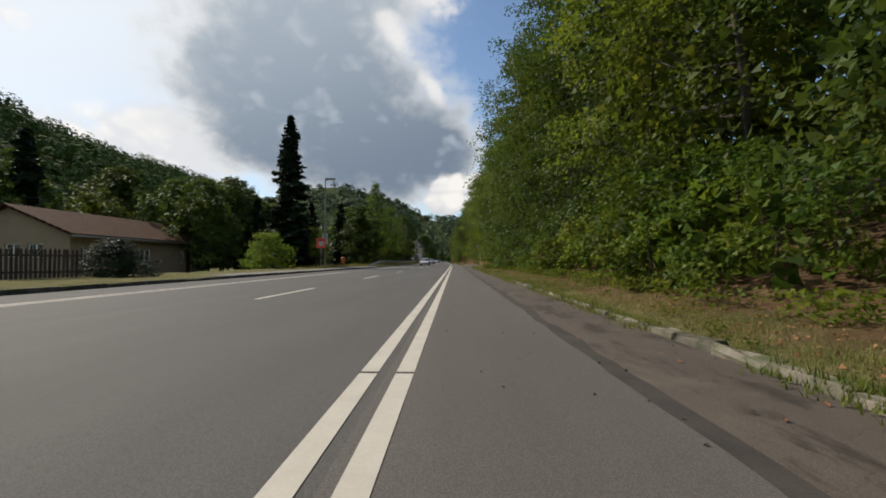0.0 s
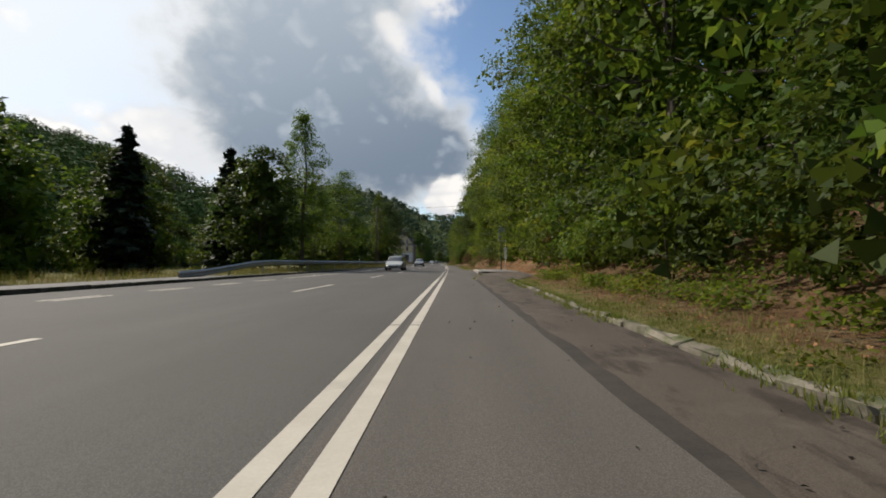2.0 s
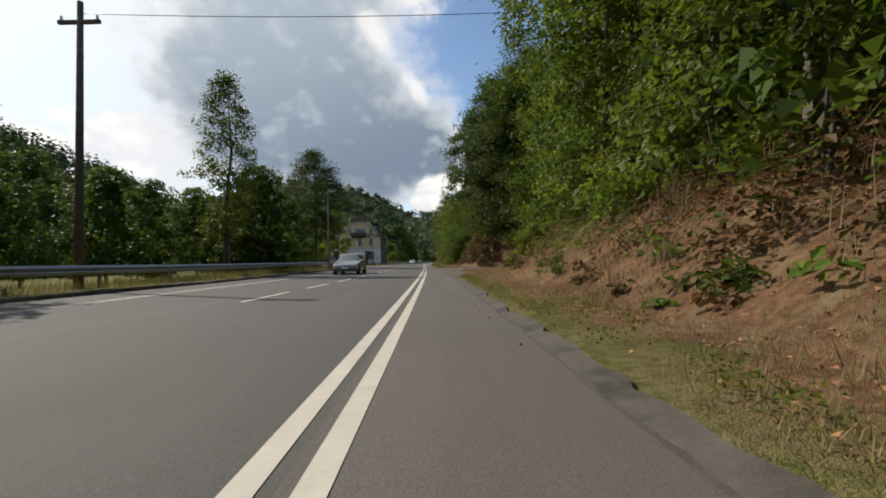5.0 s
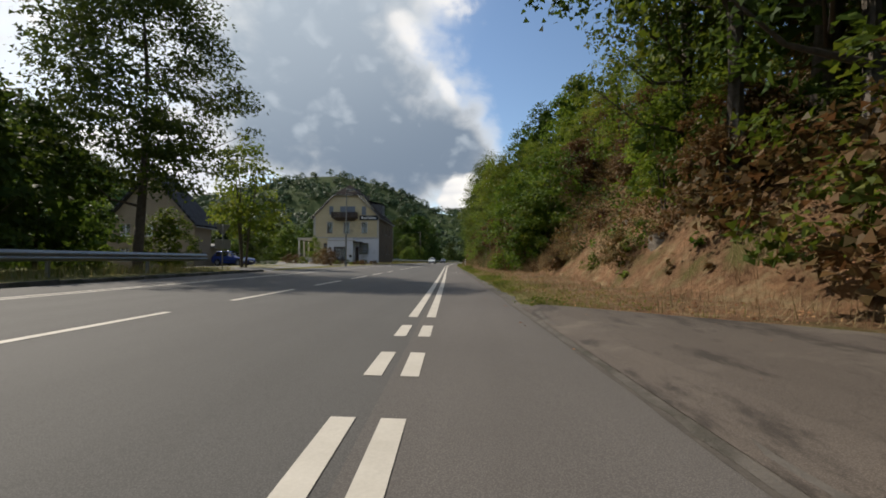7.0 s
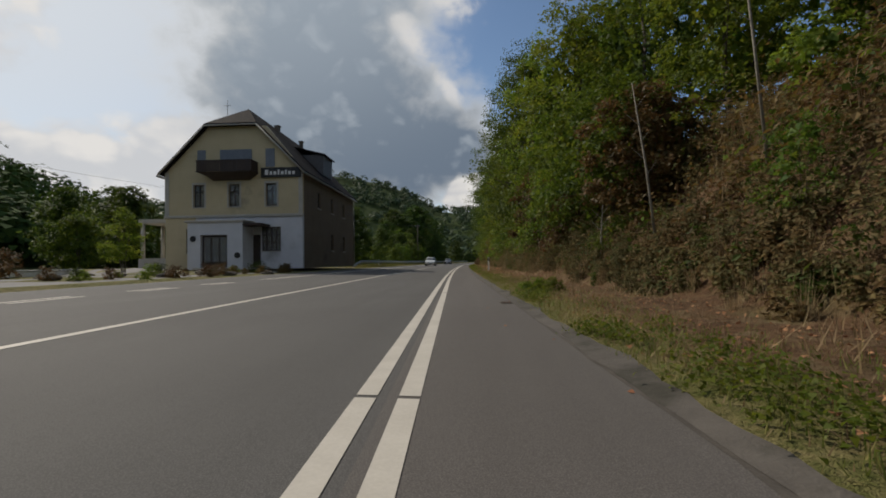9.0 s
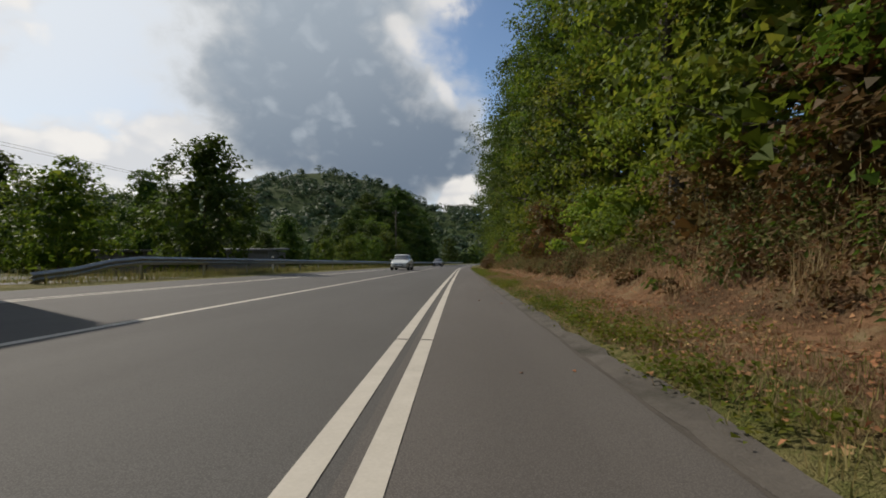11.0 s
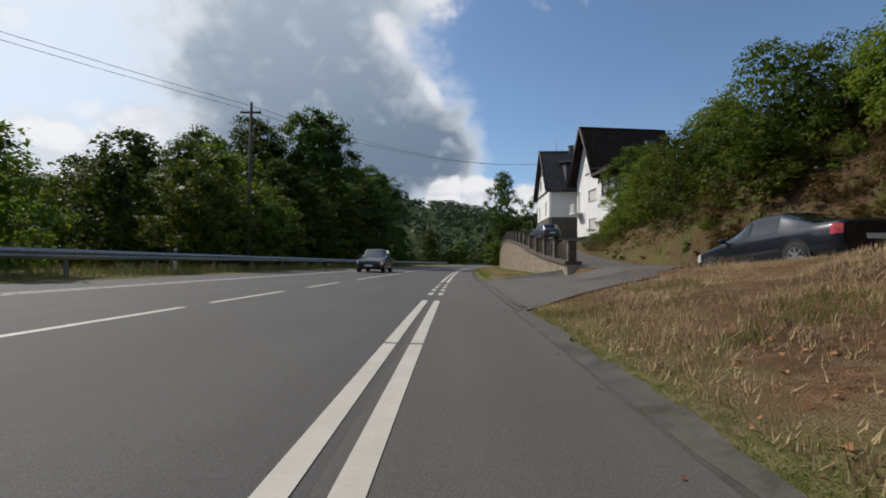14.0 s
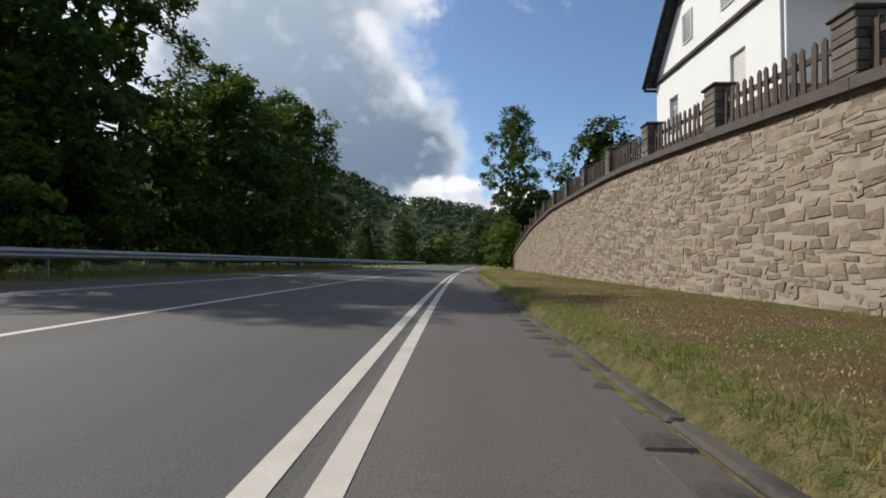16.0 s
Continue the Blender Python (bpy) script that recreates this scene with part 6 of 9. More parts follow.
def white_house():
    """Large white house with the brown roof; local x runs along the gable towards the near end, y into the house."""
    W, D, E, R = 4.9, 7.0, 6.15, 10.65
    ob = empty("house", pose(8.49, 310.52, 3.55, 0, 0, -83), "white rendered house with steep dark brown tiled roof", "house")
    holes = [(2.71, 4.48, 3.33, 4.43), (0.24, 0.9, 2.5, 4.58), (2.8, 4.4, 0.5, 1.6)]
    part("wall", wall_mesh(W, E, holes, 0.3, [(0, E), (W, E), (W / 2, R - 0.1)]), M["render_white"], ob)
    window(ob, at(2.71, 3.33), 1.77, 1.1, 1, 0, None, True, True)
    window(ob, at(0.24, 2.5), 0.66, 2.08, 0, 1, None, False, True)
    window(ob, at(2.8, 0.5), 1.6, 1.1, 1, 0, None, True, True)
    w2 = boxes("upper_shutter", M["shutter"], ob, (2.11, 3.02, -0.03, 0.0, 6.12, 7.2), label="pale closed shutter")
    boxes("sill", M["wood_dark"], ob, (2.06, 3.07, -0.09, 0.0, 6.05, 6.11))
    boxes("gable_vent", M["black"], ob, (2.45, 2.75, -0.03, 0.0, 8.9, 9.4))
    nw = part("wall", wall_mesh(D, E, []), M["render_white"], ob)
    nw.matrix_local = pose(W, 0.3, 0, 0, 0, 90)
    fw = part("wall", wall_mesh(D, E, []), M["render_white"], ob)
    fw.matrix_local = pose(0, D + 0.3, 0, 0, 0, -90)
    bw = part("wall", wall_mesh(W, E, [], 0.3, [(0, E), (W, E), (W / 2, R - 0.1)]), M["render_white"], ob)
    bw.matrix_local = pose(W, D + 0.6, 0, 0, 0, 180)
    k = (R - E) / (W / 2)
    o = 0.55
    for sgn in (1, 0):
        xe = W + o if sgn else -o
        a, b = (-0.75, D + 1.2)
        c = [(xe, a, E - k * o), (xe, b, E - k * o), (W / 2, b, R), (W / 2, a, R)]
        slope("roof", [Vector(p) + Vector((0, 0, 0.22)) for p in c], M["tile_brown"], ob, 0.2)
        bm = bmesh.new()
        tube(bm, [(xe, a - 0.02, E - k * o + 0.1), (W / 2, a - 0.02, R + 0.1)], [0.13, 0.13], 4)
        part("bargeboard", bm, M["wood_dark"], ob)
        bm = bmesh.new()
        tube(bm, [(xe, a, E - k * o + 0.05), (xe, b, E - k * o + 0.05)], [0.08, 0.08], 8)
        part("gutter", bm, M["wood_dark"], ob)
    # glazed bay on the near side
    bay = boxes("bay", M["render_white"], ob, (W, W + 3.3, 0.02, 5.0, 0.0, 3.45), label="lower wall of the glazed bay")
    boxes("bay_panel", M["wood_dark"], bay, (W + 0.72, W + 3.35, -0.05, 5.05, 3.46, 3.72), (W + 0.02, W + 3.35, -0.05, 5.05, 4.8, 5.4), (W + 0.72, W + 0.94, -0.05, 0.1, 3.72, 4.8))
    for d in [(x, x + 0.14, -0.04, 0.12, 3.72, 4.8) for x in (W + 2.0, W + 3.2)] + [(W + 3.2, W + 3.34, y, y + 0.14, 3.72, 4.8) for y in (1.7, 3.3, 4.9)]:
        boxes("bay_post", M["wood_dark"], bay, d)
    boxes("wall", M["render_white"], bay, (W, W + 0.72, 0.0, 0.3, 3.45, 4.8))
    for x in (W + 0.95, W + 2.13):
        window(bay, at(x, 3.72), 1.05, 1.08, 1, 0, None, False, False, 0.02)
    for y in (0.15, 1.9, 3.5):
        window(bay, pose(W + 3.3, y, 3.72, 0, 0, 90), 1.45, 1.08, 1, 0, None, False, False, 0.02)
    slope("bay_roof", [(W + 3.9, -0.8, 5.5), (W + 3.9, 5.6, 5.5), (W - 0.1, 5.6, 6.2), (W - 0.1, -0.8, 6.2)], M["tile_brown"], bay, 0.16)
    boxes("fascia", M["wood_dark"], bay, (W + 0.3, W + 3.95, -0.86, -0.8, 5.3, 5.58), (W + 3.9, W + 3.96, -0.86, 5.6, 5.3, 5.52))
    # chimney dormer on the near slope
    boxes("chimney", M["slate"], ob, (3.55, 4.2, 5.3, 6.1, 6.0, 9.15), (3.48, 4.27, 5.23, 6.17, 9.15, 9.22))
    bl = boxes("balcony", M["render_white"], ob, (0.1, 1.3, -0.9, 0.0, 2.3, 2.45))
    bm = bmesh.new()
    for k2 in range(14):
        x = 0.15 + 1.1 * k2 / 13
        box(bm, x - 0.012, x + 0.012, -0.88, -0.85, 2.45, 3.25)
    box(bm, 0.1, 1.3, -0.89, -0.84, 3.25, 3.31)
    part("railing", bm, M["frame_white"], bl)
    return ob


def slate_house():
    W, D, E, R = 7.2, 8.5, 5.5, 10.3
    ob = empty("house", pose(6.15, 319.7, 3.55, 0, 0, -91), "white house with slate-clad gable and grey roof", "house")
    holes = [(1.1, 1.75, 2.75, 4.15), (5.0, 5.75, 2.75, 4.15), (2.3, 2.9, 5.4 - 0.0, 5.45)]
    part("wall", wall_mesh(W, E, holes[:2], 0.3, [(0, E), (W, E), (W - 1.75, E + 2.15), (1.75, E + 2.15)]), M["render_white"], ob)
    boxes("stone_plinth", M["stone_dark"], ob, (-0.04, W + 0.06, -0.08, 0.0, 0.0, 2.3), (W, W + 0.08, 0.0, D, 0.0, 2.3))
    for a, _, z, _2 in holes[:2]:
        window(ob, at(a, z), 0.7, 1.4, 0, 1, None, True, a > 3)
    for a in (2.2, 4.6):
        wn = boxes("upper_window", M["frame_white"], ob, (a, a + 0.65, -0.05, 0.0, 5.9, 7.1))
        boxes("pane", M["glass"], wn, (a + 0.07, a + 0.58, -0.07, -0.05, 5.97, 7.03))
    boxes("ledge", M["wood_dark"], ob, (-0.1, W + 0.1, -0.12, 0.0, 5.2, 5.32))
    bm = bmesh.new()
    f = bm.faces.new([bm.verts.new(p) for p in ((1.72, -0.03, E + 2.15), (W - 1.72, -0.03, E + 2.15), (W / 2, -0.03, R - 0.1))])
    ex = bmesh.ops.extrude_face_region(bm, geom=[f])
    bmesh.ops.translate(bm, vec=(0, 0.3, 0), verts=[v for v in ex["geom"] if isinstance(v, bmesh.types.BMVert)])
    part("gable_cladding", bm, M["slate"], ob, "grey slate cladding")
    nw = part("wall", wall_mesh(D, E, [(6.6, 7.2, 3.4, 4.6)]), M["render_white"], ob)
    nw.matrix_local = pose(W, 0.3, 0, 0, 0, 90)
    window(ob, pose(W, 6.9, 3.4, 0, 0, 90), 0.6, 1.2, 0, 1)
    fw = part("wall", wall_mesh(D, E, []), M["render_white"], ob)
    fw.matrix_local = pose(0, D + 0.3, 0, 0, 0, -90)
    k, o = (R - E) / (W / 2), 0.35
    for xe in (W + o, -o):
        c = [(xe, -0.4, E - k * o), (xe, D + 0.8, E - k * o), (W / 2, D + 0.8, R), (W / 2, -0.4, R)]
        slope("roof", [Vector(p) + Vector((0, 0, 0.2)) for p in c], M["tile_grey"], ob, 0.18)
        bm = bmesh.new()
        tube(bm, [(xe, -0.42, E - k * o + 0.1), (W / 2, -0.42, R + 0.1)], [0.1, 0.1], 4)
        part("bargeboard", bm, M["wood_dark"], ob)
        bm = bmesh.new()
        tube(bm, [(xe, -0.4, E - k * o + 0.04), (xe, D + 0.8, E - k * o + 0.04)], [0.07, 0.07], 8)
        part("gutter", bm, M["wood_dark"], ob)
    bm = bmesh.new()
    tube(bm, [(W + 0.06, 0.12, 0.3), (W + 0.06, 0.12, E - 0.3)], [0.045, 0.045], 8)
    part("downpipe", bm, M["frame_white"], ob)
    dm = boxes("dormer", M["slate"], ob, (W / 2 + 0.9, W - 0.35, 1.9, 6.2, 6.0, 8.4))
    slope("dormer_roof", [(W - 0.1, 1.5, 8.4), (W - 0.1, 6.6, 8.4), (W / 2 + 0.2, 6.6, 9.3), (W / 2 + 0.2, 1.5, 9.3)], M["tile_grey"], dm, 0.12)
    window(dm, pose(W - 0.34, 3.4, 6.7, 0, 0, 90), 1.5, 1.1, 0, 0, None, False)
    boxes("chimney", M["slate"], ob, (W / 2 - 0.1, W / 2 + 0.4, 3.0, 3.5, 9.4, 10.95), (W / 2 - 0.16, W / 2 + 0.46, 2.94, 3.56, 10.95, 11.03))
    bm = bmesh.new()
    tube(bm, [(W / 2, 1.6, R), (W / 2, 1.6, R + 1.7)], [0.025, 0.02], 6)
    for z in (1.1, 1.4, 1.6):
        tube(bm, [(W / 2 - 0.25, 1.6, R + z), (W / 2 + 0.25, 1.6, R + z)], [0.01, 0.01], 4)
    part("aerial", bm, M["steel_dull"], ob)
    return ob


def build_bungalow():
    # its long wall runs away from the road's start and faces the road
    A, Bp = Vector((-29.2, 32.9, -0.8)), Vector((-29.2, 52.2, -0.8))
    d = Bp - A
    L, D, E, R = d.length, 9.4, 3.75, 5.75
    yaw = math.degrees(math.atan2(d.y, d.x))
    ob = empty("bungalow", pose(*A, 0, 0, yaw), "long low plastered bungalow with weathered brown tiled roof", "house")
    # local x along the wall, -y faces the road
    holes = [(1.0, 1.8, 1.3, 2.7), (2.3, 3.1, 1.3, 2.7), (5.0, 6.4, 1.3, 2.7), (7.6, 9.0, 1.3, 2.7), (13.4, 14.2, 1.3, 2.6), (14.6, 15.6, 0.05, 2.6)]
    part("wall", wall_mesh(L, E, holes), M["render_tan"], ob)
    for x0, x1, z0, z1 in holes:
        if z0 > 0.5:
            window(ob, at(x0, z0), x1 - x0, z1 - z0, 1, 0)
        else:
            boxes("door", M["wood_dark"], ob, (x0, x1, 0.14, 0.2, z0, z1))
    for xx, tn in ((0, -90), (L, 90)):
        ends = [(D - 3.0, D - 1.8, 1.9, 2.9), (D - 4.8, D - 3.6, 1.9, 2.9), (1.2, 2.3, 0.05, 2.3)] if tn < 0 else []
        g = part("wall", wall_mesh(D, E, ends, 0.3, [(0, E), (D, E), (D / 2, R - 0.1)]), M["render_tan"], ob)
        g.matrix_local = pose(xx, D + 0.3, 0, 0, 0, -90) if tn < 0 else pose(xx, 0.3, 0, 0, 0, 90)
        for x0, x1, z0, z1 in ends:
            window(ob, pose(xx, D + 0.3 - x0, z0, 0, 0, -90), x1 - x0, z1 - z0, 1, 0)
    k, o = (R - E) / (D / 2), 0.7
    slope("roof", [(-0.6, -o, E - k * o + 0.2), (L + 0.6, -o, E - k * o + 0.2), (L + 0.6, D / 2, R + 0.2), (-0.6, D / 2, R + 0.2)], M["tile_red"], ob, 0.18)
    slope("roof", [(L + 0.6, D + o, E - k * o + 0.2), (-0.6, D + o, E - k * o + 0.2), (-0.6, D / 2, R + 0.2), (L + 0.6, D / 2, R + 0.2)], M["tile_red"], ob, 0.18)
    bm = bmesh.new()
    tube(bm, [(-0.6, -o, E - k * o + 0.02), (L + 0.6, -o, E - k * o + 0.02)], [0.09, 0.09], 8)
    part("gutter", bm, M["steel_dull"], ob)


inn()
white_house()
slate_house()
build_bungalow()


def shed(name, label, origin, yaw, w, d, h, rise, wall, roof, holes=()):
    ob = empty(name, pose(*origin, 0, 0, yaw), label, "building")
    part("wall", wall_mesh(w, h, list(holes)), wall, ob)
    for x0, x1, z0, z1 in holes:
        window(ob, at(x0, z0), x1 - x0, z1 - z0, 1, 0)
    for tn, m in ((90, pose(w, 0.3, 0, 0, 0, 90)), (-90, pose(0, d + 0.3, 0, 0, 0, -90))):
        g = part("wall", wall_mesh(d, h, []), wall, ob)
        g.matrix_local = m
    slope("roof", [(-0.5, -0.6, h + 0.16), (w + 0.5, -0.6, h + 0.16), (w + 0.5, d + 0.8, h + rise + 0.16), (-0.5, d + 0.8, h + rise + 0.16)], roof, ob, 0.2)
    return ob


shed("garage", "low plastered garage with a flat pale roof", (-33.2, 177.4, -0.4), 3, 5.6, 5.0, 2.4, 0.5, M["render_tan"], M["paving"], ((1.0, 2.4, 1.0, 2.2),))


def tree_house():
    """Two-storey plastered house, its gable to the road."""
    W, D, E, R = 8.4, 2.6, 4.7, 9.4
    ob = empty("house", pose(-35.4, 174.0, -0.3, 0, 0, 2), "plastered two-storey house with steep grey roof behind the trees", "house")
    holes = [(1.2, 2.2, 0.9, 2.2), (5.9, 6.9, 0.9, 2.2), (1.2, 2.2, 3.3, 4.5), (3.7, 4.7, 3.3, 4.5), (5.9, 6.9, 3.3, 4.5)]
    part("wall", wall_mesh(W, E, holes, 0.3, [(0, E), (W, E), (W / 2, R - 0.1)]), M["render_tan"], ob)
    for x0, x1, z0, z1 in holes:
        window(ob, at(x0, z0), x1 - x0, z1 - z0, 1, 0)
    for m in (pose(W, 0.3, 0, 0, 0, 90), pose(0, D + 0.3, 0, 0, 0, -90)):
        part("wall", wall_mesh(D, E, []), M["render_tan"], ob).matrix_local = m
    k, o = (R - E) / (W / 2), 0.5
    for xe in (W + o, -o):
        slope("roof", [(xe, -0.5, E - k * o + 0.2), (xe, D + 0.8, E - k * o + 0.2), (W / 2, D + 0.8, R + 0.2), (W / 2, -0.5, R + 0.2)], M["tile_grey"], ob, 0.18)
        bm = bmesh.new()
        tube(bm, [(xe, -0.5, E - k * o), (xe, D + 0.8, E - k * o)], [0.07, 0.07], 8)
        part("gutter", bm, M["steel_dull"], ob)


tree_house()
shed("hall", "long low grey workshop hall", (-47.0, 252.6, -1.2), 12, 20.0, 10.0, 3.7, 0.5, M["slate"], M["slate"])

# ---- guard rails ----
def guard_rail(label, r, y0, y1, ramp=0.0, pitch=4.0):
    ob = empty("guard_rail", Matrix(), label, "guard rail")
    prof = [(0.0, -0.155), (0.0, -0.12), (0.075, -0.095), (0.075, -0.035), (0.0, -0.012), (0.0, 0.012), (0.075, 0.035), (0.075, 0.095), (0.0, 0.12), (0.0, 0.155)]
    height = lambda y: 0.62 - 0.5 * (1 - smooth(y0, y0 + ramp, y) if ramp else 0.0)
    ys = np.arange(y0, y1, pitch)
    for a in ys:
        b = min(a + pitch + 0.15, y1)
        bm = bmesh.new()
        rings = []
        for y in np.linspace(a, b, 4):
            base = P(r, float(y), 0, float(ground_z(-9.7, y)) + 0.1)
            rings.append([bm.verts.new((base.x + dx, y, base.z + float(height(y)) + dz)) for dx, dz in prof])
            rings[-1] += [bm.verts.new((base.x + dx - 0.006, y, base.z + float(height(y)) + dz)) for dx, dz in prof[::-1]]
        n = len(prof) * 2
        for p, q in zip(rings, rings[1:]):
            for k in range(n):
                bm.faces.new((p[k], p[(k + 1) % n], q[(k + 1) % n], q[k])).smooth = True
        bmesh.ops.recalc_face_normals(bm, faces=bm.faces)
        part("beam", bm, M["steel"], ob)
        bm = bmesh.new()
        g = P(r - 0.12, float(a) + 0.3)
        top = float(ground_z(-9.7, a)) + 0.1 + float(height(a + 0.3)) + 0.08
        box(bm, -0.05, 0.05, -0.03, 0.03, g.z - 0.5, max(top, g.z - 0.3))
        s = part("post", bm, M["steel_dull"], ob)
        s.location = (g.x, g.y, 0)
    return ob


guard_rail("galvanised steel guard rail with sloped end", -11.0, 57, 153, 9.0)
guard_rail("weathered steel guard rail along the trees", -11.6, 217, 400, 4.0)


# ---- lamps, poles, signs ----
def street_lamp(x, y, h, arm=0.9):
    z = float(ground_z(x - float(cx(y)), y))
    ob = empty("street_lamp", pose(x, y, z), "tall dark grey street lamp with flat head", "street lamp", "street lamps")
    bm = bmesh.new()
    tube(bm, [(0, 0, -0.2), (0, 0, h * 0.5), (0.0, 0, h - 0.15), (0.12, 0, h)], [0.085, 0.065, 0.045, 0.04], 10)
    part("pole", bm, M["pole_grey"], ob)
    bm = bmesh.new()
    vs = box(bm, 0.0, arm, -0.16, 0.16, h - 0.07, h + 0.09, bevel=0.035)
    for v in bm.verts:
        f = v.co.x / arm
        v.co.z += 0.03 * (1 - f) if v.co.z > h else 0.05 * f * f
        v.co.y *= 0.6 + 0.5 * math.sin(math.pi * min(1, f * 0.9 + 0.1))
    part("lamp_head", bm, M["pole_grey"], ob)
    boxes("diffuser", M["white_paint"], ob, (0.25, arm - 0.12, -0.1, 0.1, h - 0.085, h - 0.06))
    bm = bmesh.new()
    bmesh.ops.create_cone(bm, cap_ends=True, segments=12, radius1=0.1, radius2=0.09, depth=0.5, matrix=pose(0, 0, 0.22))
    part("base_collar", bm, M["pole_grey"], ob)
    return ob


street_lamp(-11.7, 39.8, 8.1)
street_lamp(-11.6, 139.4, 8.0)
street_lamp(-12.5, 174.4, 7.1)


def utility_pole(x, y, h, arm=True):
    z = float(ground_z(x - float(cx(y)), y))
    ob = empty("utility_pole", pose(x, y, z), "brown wooden utility pole", "utility pole", "utility poles")
    bm = bmesh.new()
    tube(bm, [(0, 0, -0.4), (0.03, 0, h)], [0.14, 0.09], 9)
    part("pole", bm, M["bark"], ob)
    if arm:
        boxes("crossarm", M["bark"], ob, (-0.7, 0.7, -0.05, 0.05, h - 0.75, h - 0.63))
        for a in (-0.6, 0.6):
            bm = bmesh.new()
            bmesh.ops.create_cone(bm, cap_ends=True, segments=8, radius1=0.05, radius2=0.035, depth=0.16, matrix=pose(a, 0, h - 0.55))
            part("insulator", bm, M["white_paint"], ob)
    return Vector((x, y, z + h - 0.4))


pa = utility_pole(-12.1, 109.0, 9.6)
pb = utility_pole(-18.2, 293.5, 11.2)


def cable(a, b, sag, label):
    bm = bmesh.new()
    pts = [Vector(a).lerp(Vector(b), t) - Vector((0, 0, sag * 4 * t * (1 - t))) for t in (k / 16 for k in range(17))]
    tube(bm, pts, [0.014] * 17, 4)
    tagged(part("cable", bm, M["black"]), label, "cable")


for dx in (-0.6, 0.6):
    cable(pb + Vector((dx, 0, 0)), (-52 + dx, 236, 13.5), 1.6, "black overhead cable sagging to a pole")
    cable(pb + Vector((dx, 0, 0)), (7.5 + dx * 0.3, 318.5, 13.2), 1.5, "black overhead cable to the slate house")
cable(pa, (16, 112, 11.5), 0.5, "thin overhead cable across the road")
cable((-52, 236, 13.5), (-54, 150, 13.0), 1.2, "black overhead cable along the meadow")


def round_plate(w, h, t, corner, n=6):
    """An upright plate with rounded upper corners, in x and z, centred on x."""
    bm = bmesh.new()
    pts = [(-w / 2, 0), (w / 2, 0)]
    for k in range(n + 1):
        a = math.pi / 2 * k / n
        pts.append((w / 2 - corner + corner * math.cos(a), h - corner + corner * math.sin(a)))
    for k in range(n + 1):
        a = math.pi / 2 + math.pi / 2 * k / n
        pts.append((-w / 2 + corner + corner * math.cos(a), h - corner + corner * math.sin(a)))
    f = bm.faces.new([bm.verts.new((x, -t / 2, z)) for x, z in pts])
    ex = bmesh.ops.extrude_face_region(bm, geom=[f])
    bmesh.ops.translate(bm, vec=(0, t, 0), verts=[v for v in ex["geom"] if isinstance(v, bmesh.types.BMVert)])
    bmesh.ops.recalc_face_normals(bm, faces=bm.faces)
    return bm


def stop_sign(x, y, turn, label, lift=0.0):
    """Bus stop post: tall green pole, big plate, a thin post with two boxes beside it."""
    z = float(ground_z(x - float(cx(y)), y)) + lift
    ob = empty("bus_stop_sign", pose(x, y, z, 0, 0, turn), label, "sign", "bus stop signs")
    bm = bmesh.new()
    tube(bm, [(0, 0, -0.3), (0, 0, 3.6)], [0.045, 0.045], 10)
    part("pole", bm, M["pole_green"], ob)
    pl = part("plate", round_plate(0.52, 1.08, 0.05, 0.16), M["plate_grey"], ob)
    pl.location = (0.03, -0.07, 2.28)
    for s in (-1, 1):
        bm = bmesh.new()
        bmesh.ops.create_cone(bm, cap_ends=True, segments=28, radius1=0.17, radius2=0.17, depth=0.006, matrix=pose(0, s * 0.03, 0.76, 90))
        disc = part("disc", bm, M["sign_green"], pl)
        bm = bmesh.new()
        bmesh.ops.create_cone(bm, cap_ends=True, segments=28, radius1=0.14, radius2=0.14, depth=0.006, matrix=pose(0, s * 0.033, 0.76, 90))
        part("disc", bm, M["plate_grey"], pl)
        boxes("letter_h", M["sign_green"], pl, *[(a, b, s * 0.041 - 0.003, s * 0.041 + 0.003, c, d) for a, b, c, d in ((-0.07, -0.04, 0.68, 0.84), (0.04, 0.07, 0.68, 0.84), (-0.04, 0.04, 0.745, 0.775))])
        boxes("text_bar", M["black"], pl, *[(-0.18, 0.18 - 0.06 * (k % 2), s * 0.028 - 0.002, s * 0.028 + 0.002, 0.42 - k * 0.09, 0.455 - k * 0.09) for k in range(4)])
    return ob


stop_sign(4.0, 75.75, 4, "bus stop sign on a dark green pole", 0.12)
tt = empty("timetable_post", pose(4.38, 75.9, float(ground_z(4.3, 75.9)) + 0.1), "thin pale post with two white timetable boxes", "sign")
bm = bmesh.new()
tube(bm, [(0, 0, -0.3), (0, 0, 2.5)], [0.025, 0.025], 8)
part("post", bm, M["white_paint"], tt)
for z0, z1, w in ((1.35, 1.78, 0.22), (0.85, 1.3, 0.19)):
    bxx = boxes("timetable_box", M["white_paint"], tt, (-w / 2, w / 2, -0.06, -0.02, z0, z1), bevel=0.01)
    boxes("text_bar", M["plate_grey"], bxx, *[(-w / 2 + 0.03, w / 2 - 0.03, -0.064, -0.06, z1 - 0.05 - k * 0.05, z1 - 0.035 - k * 0.05) for k in range(4)])
stop_sign(-12.3, 41.8, 0, "bus stop sign beside the opposite footway", 0.0)
rs = empty("red_sign", pose(-11.9, 39.3, 0.1), "red square notice on a thin post", "sign")
bm = bmesh.new()
tube(bm, [(0, 0, -0.3), (0, 0, 2.75)], [0.03, 0.03], 8)
part("post", bm, M["steel_dull"], rs)
pl = boxes("plate", M["sign_red"], rs, (-0.42, 0.42, -0.05, -0.03, 1.85, 2.7))
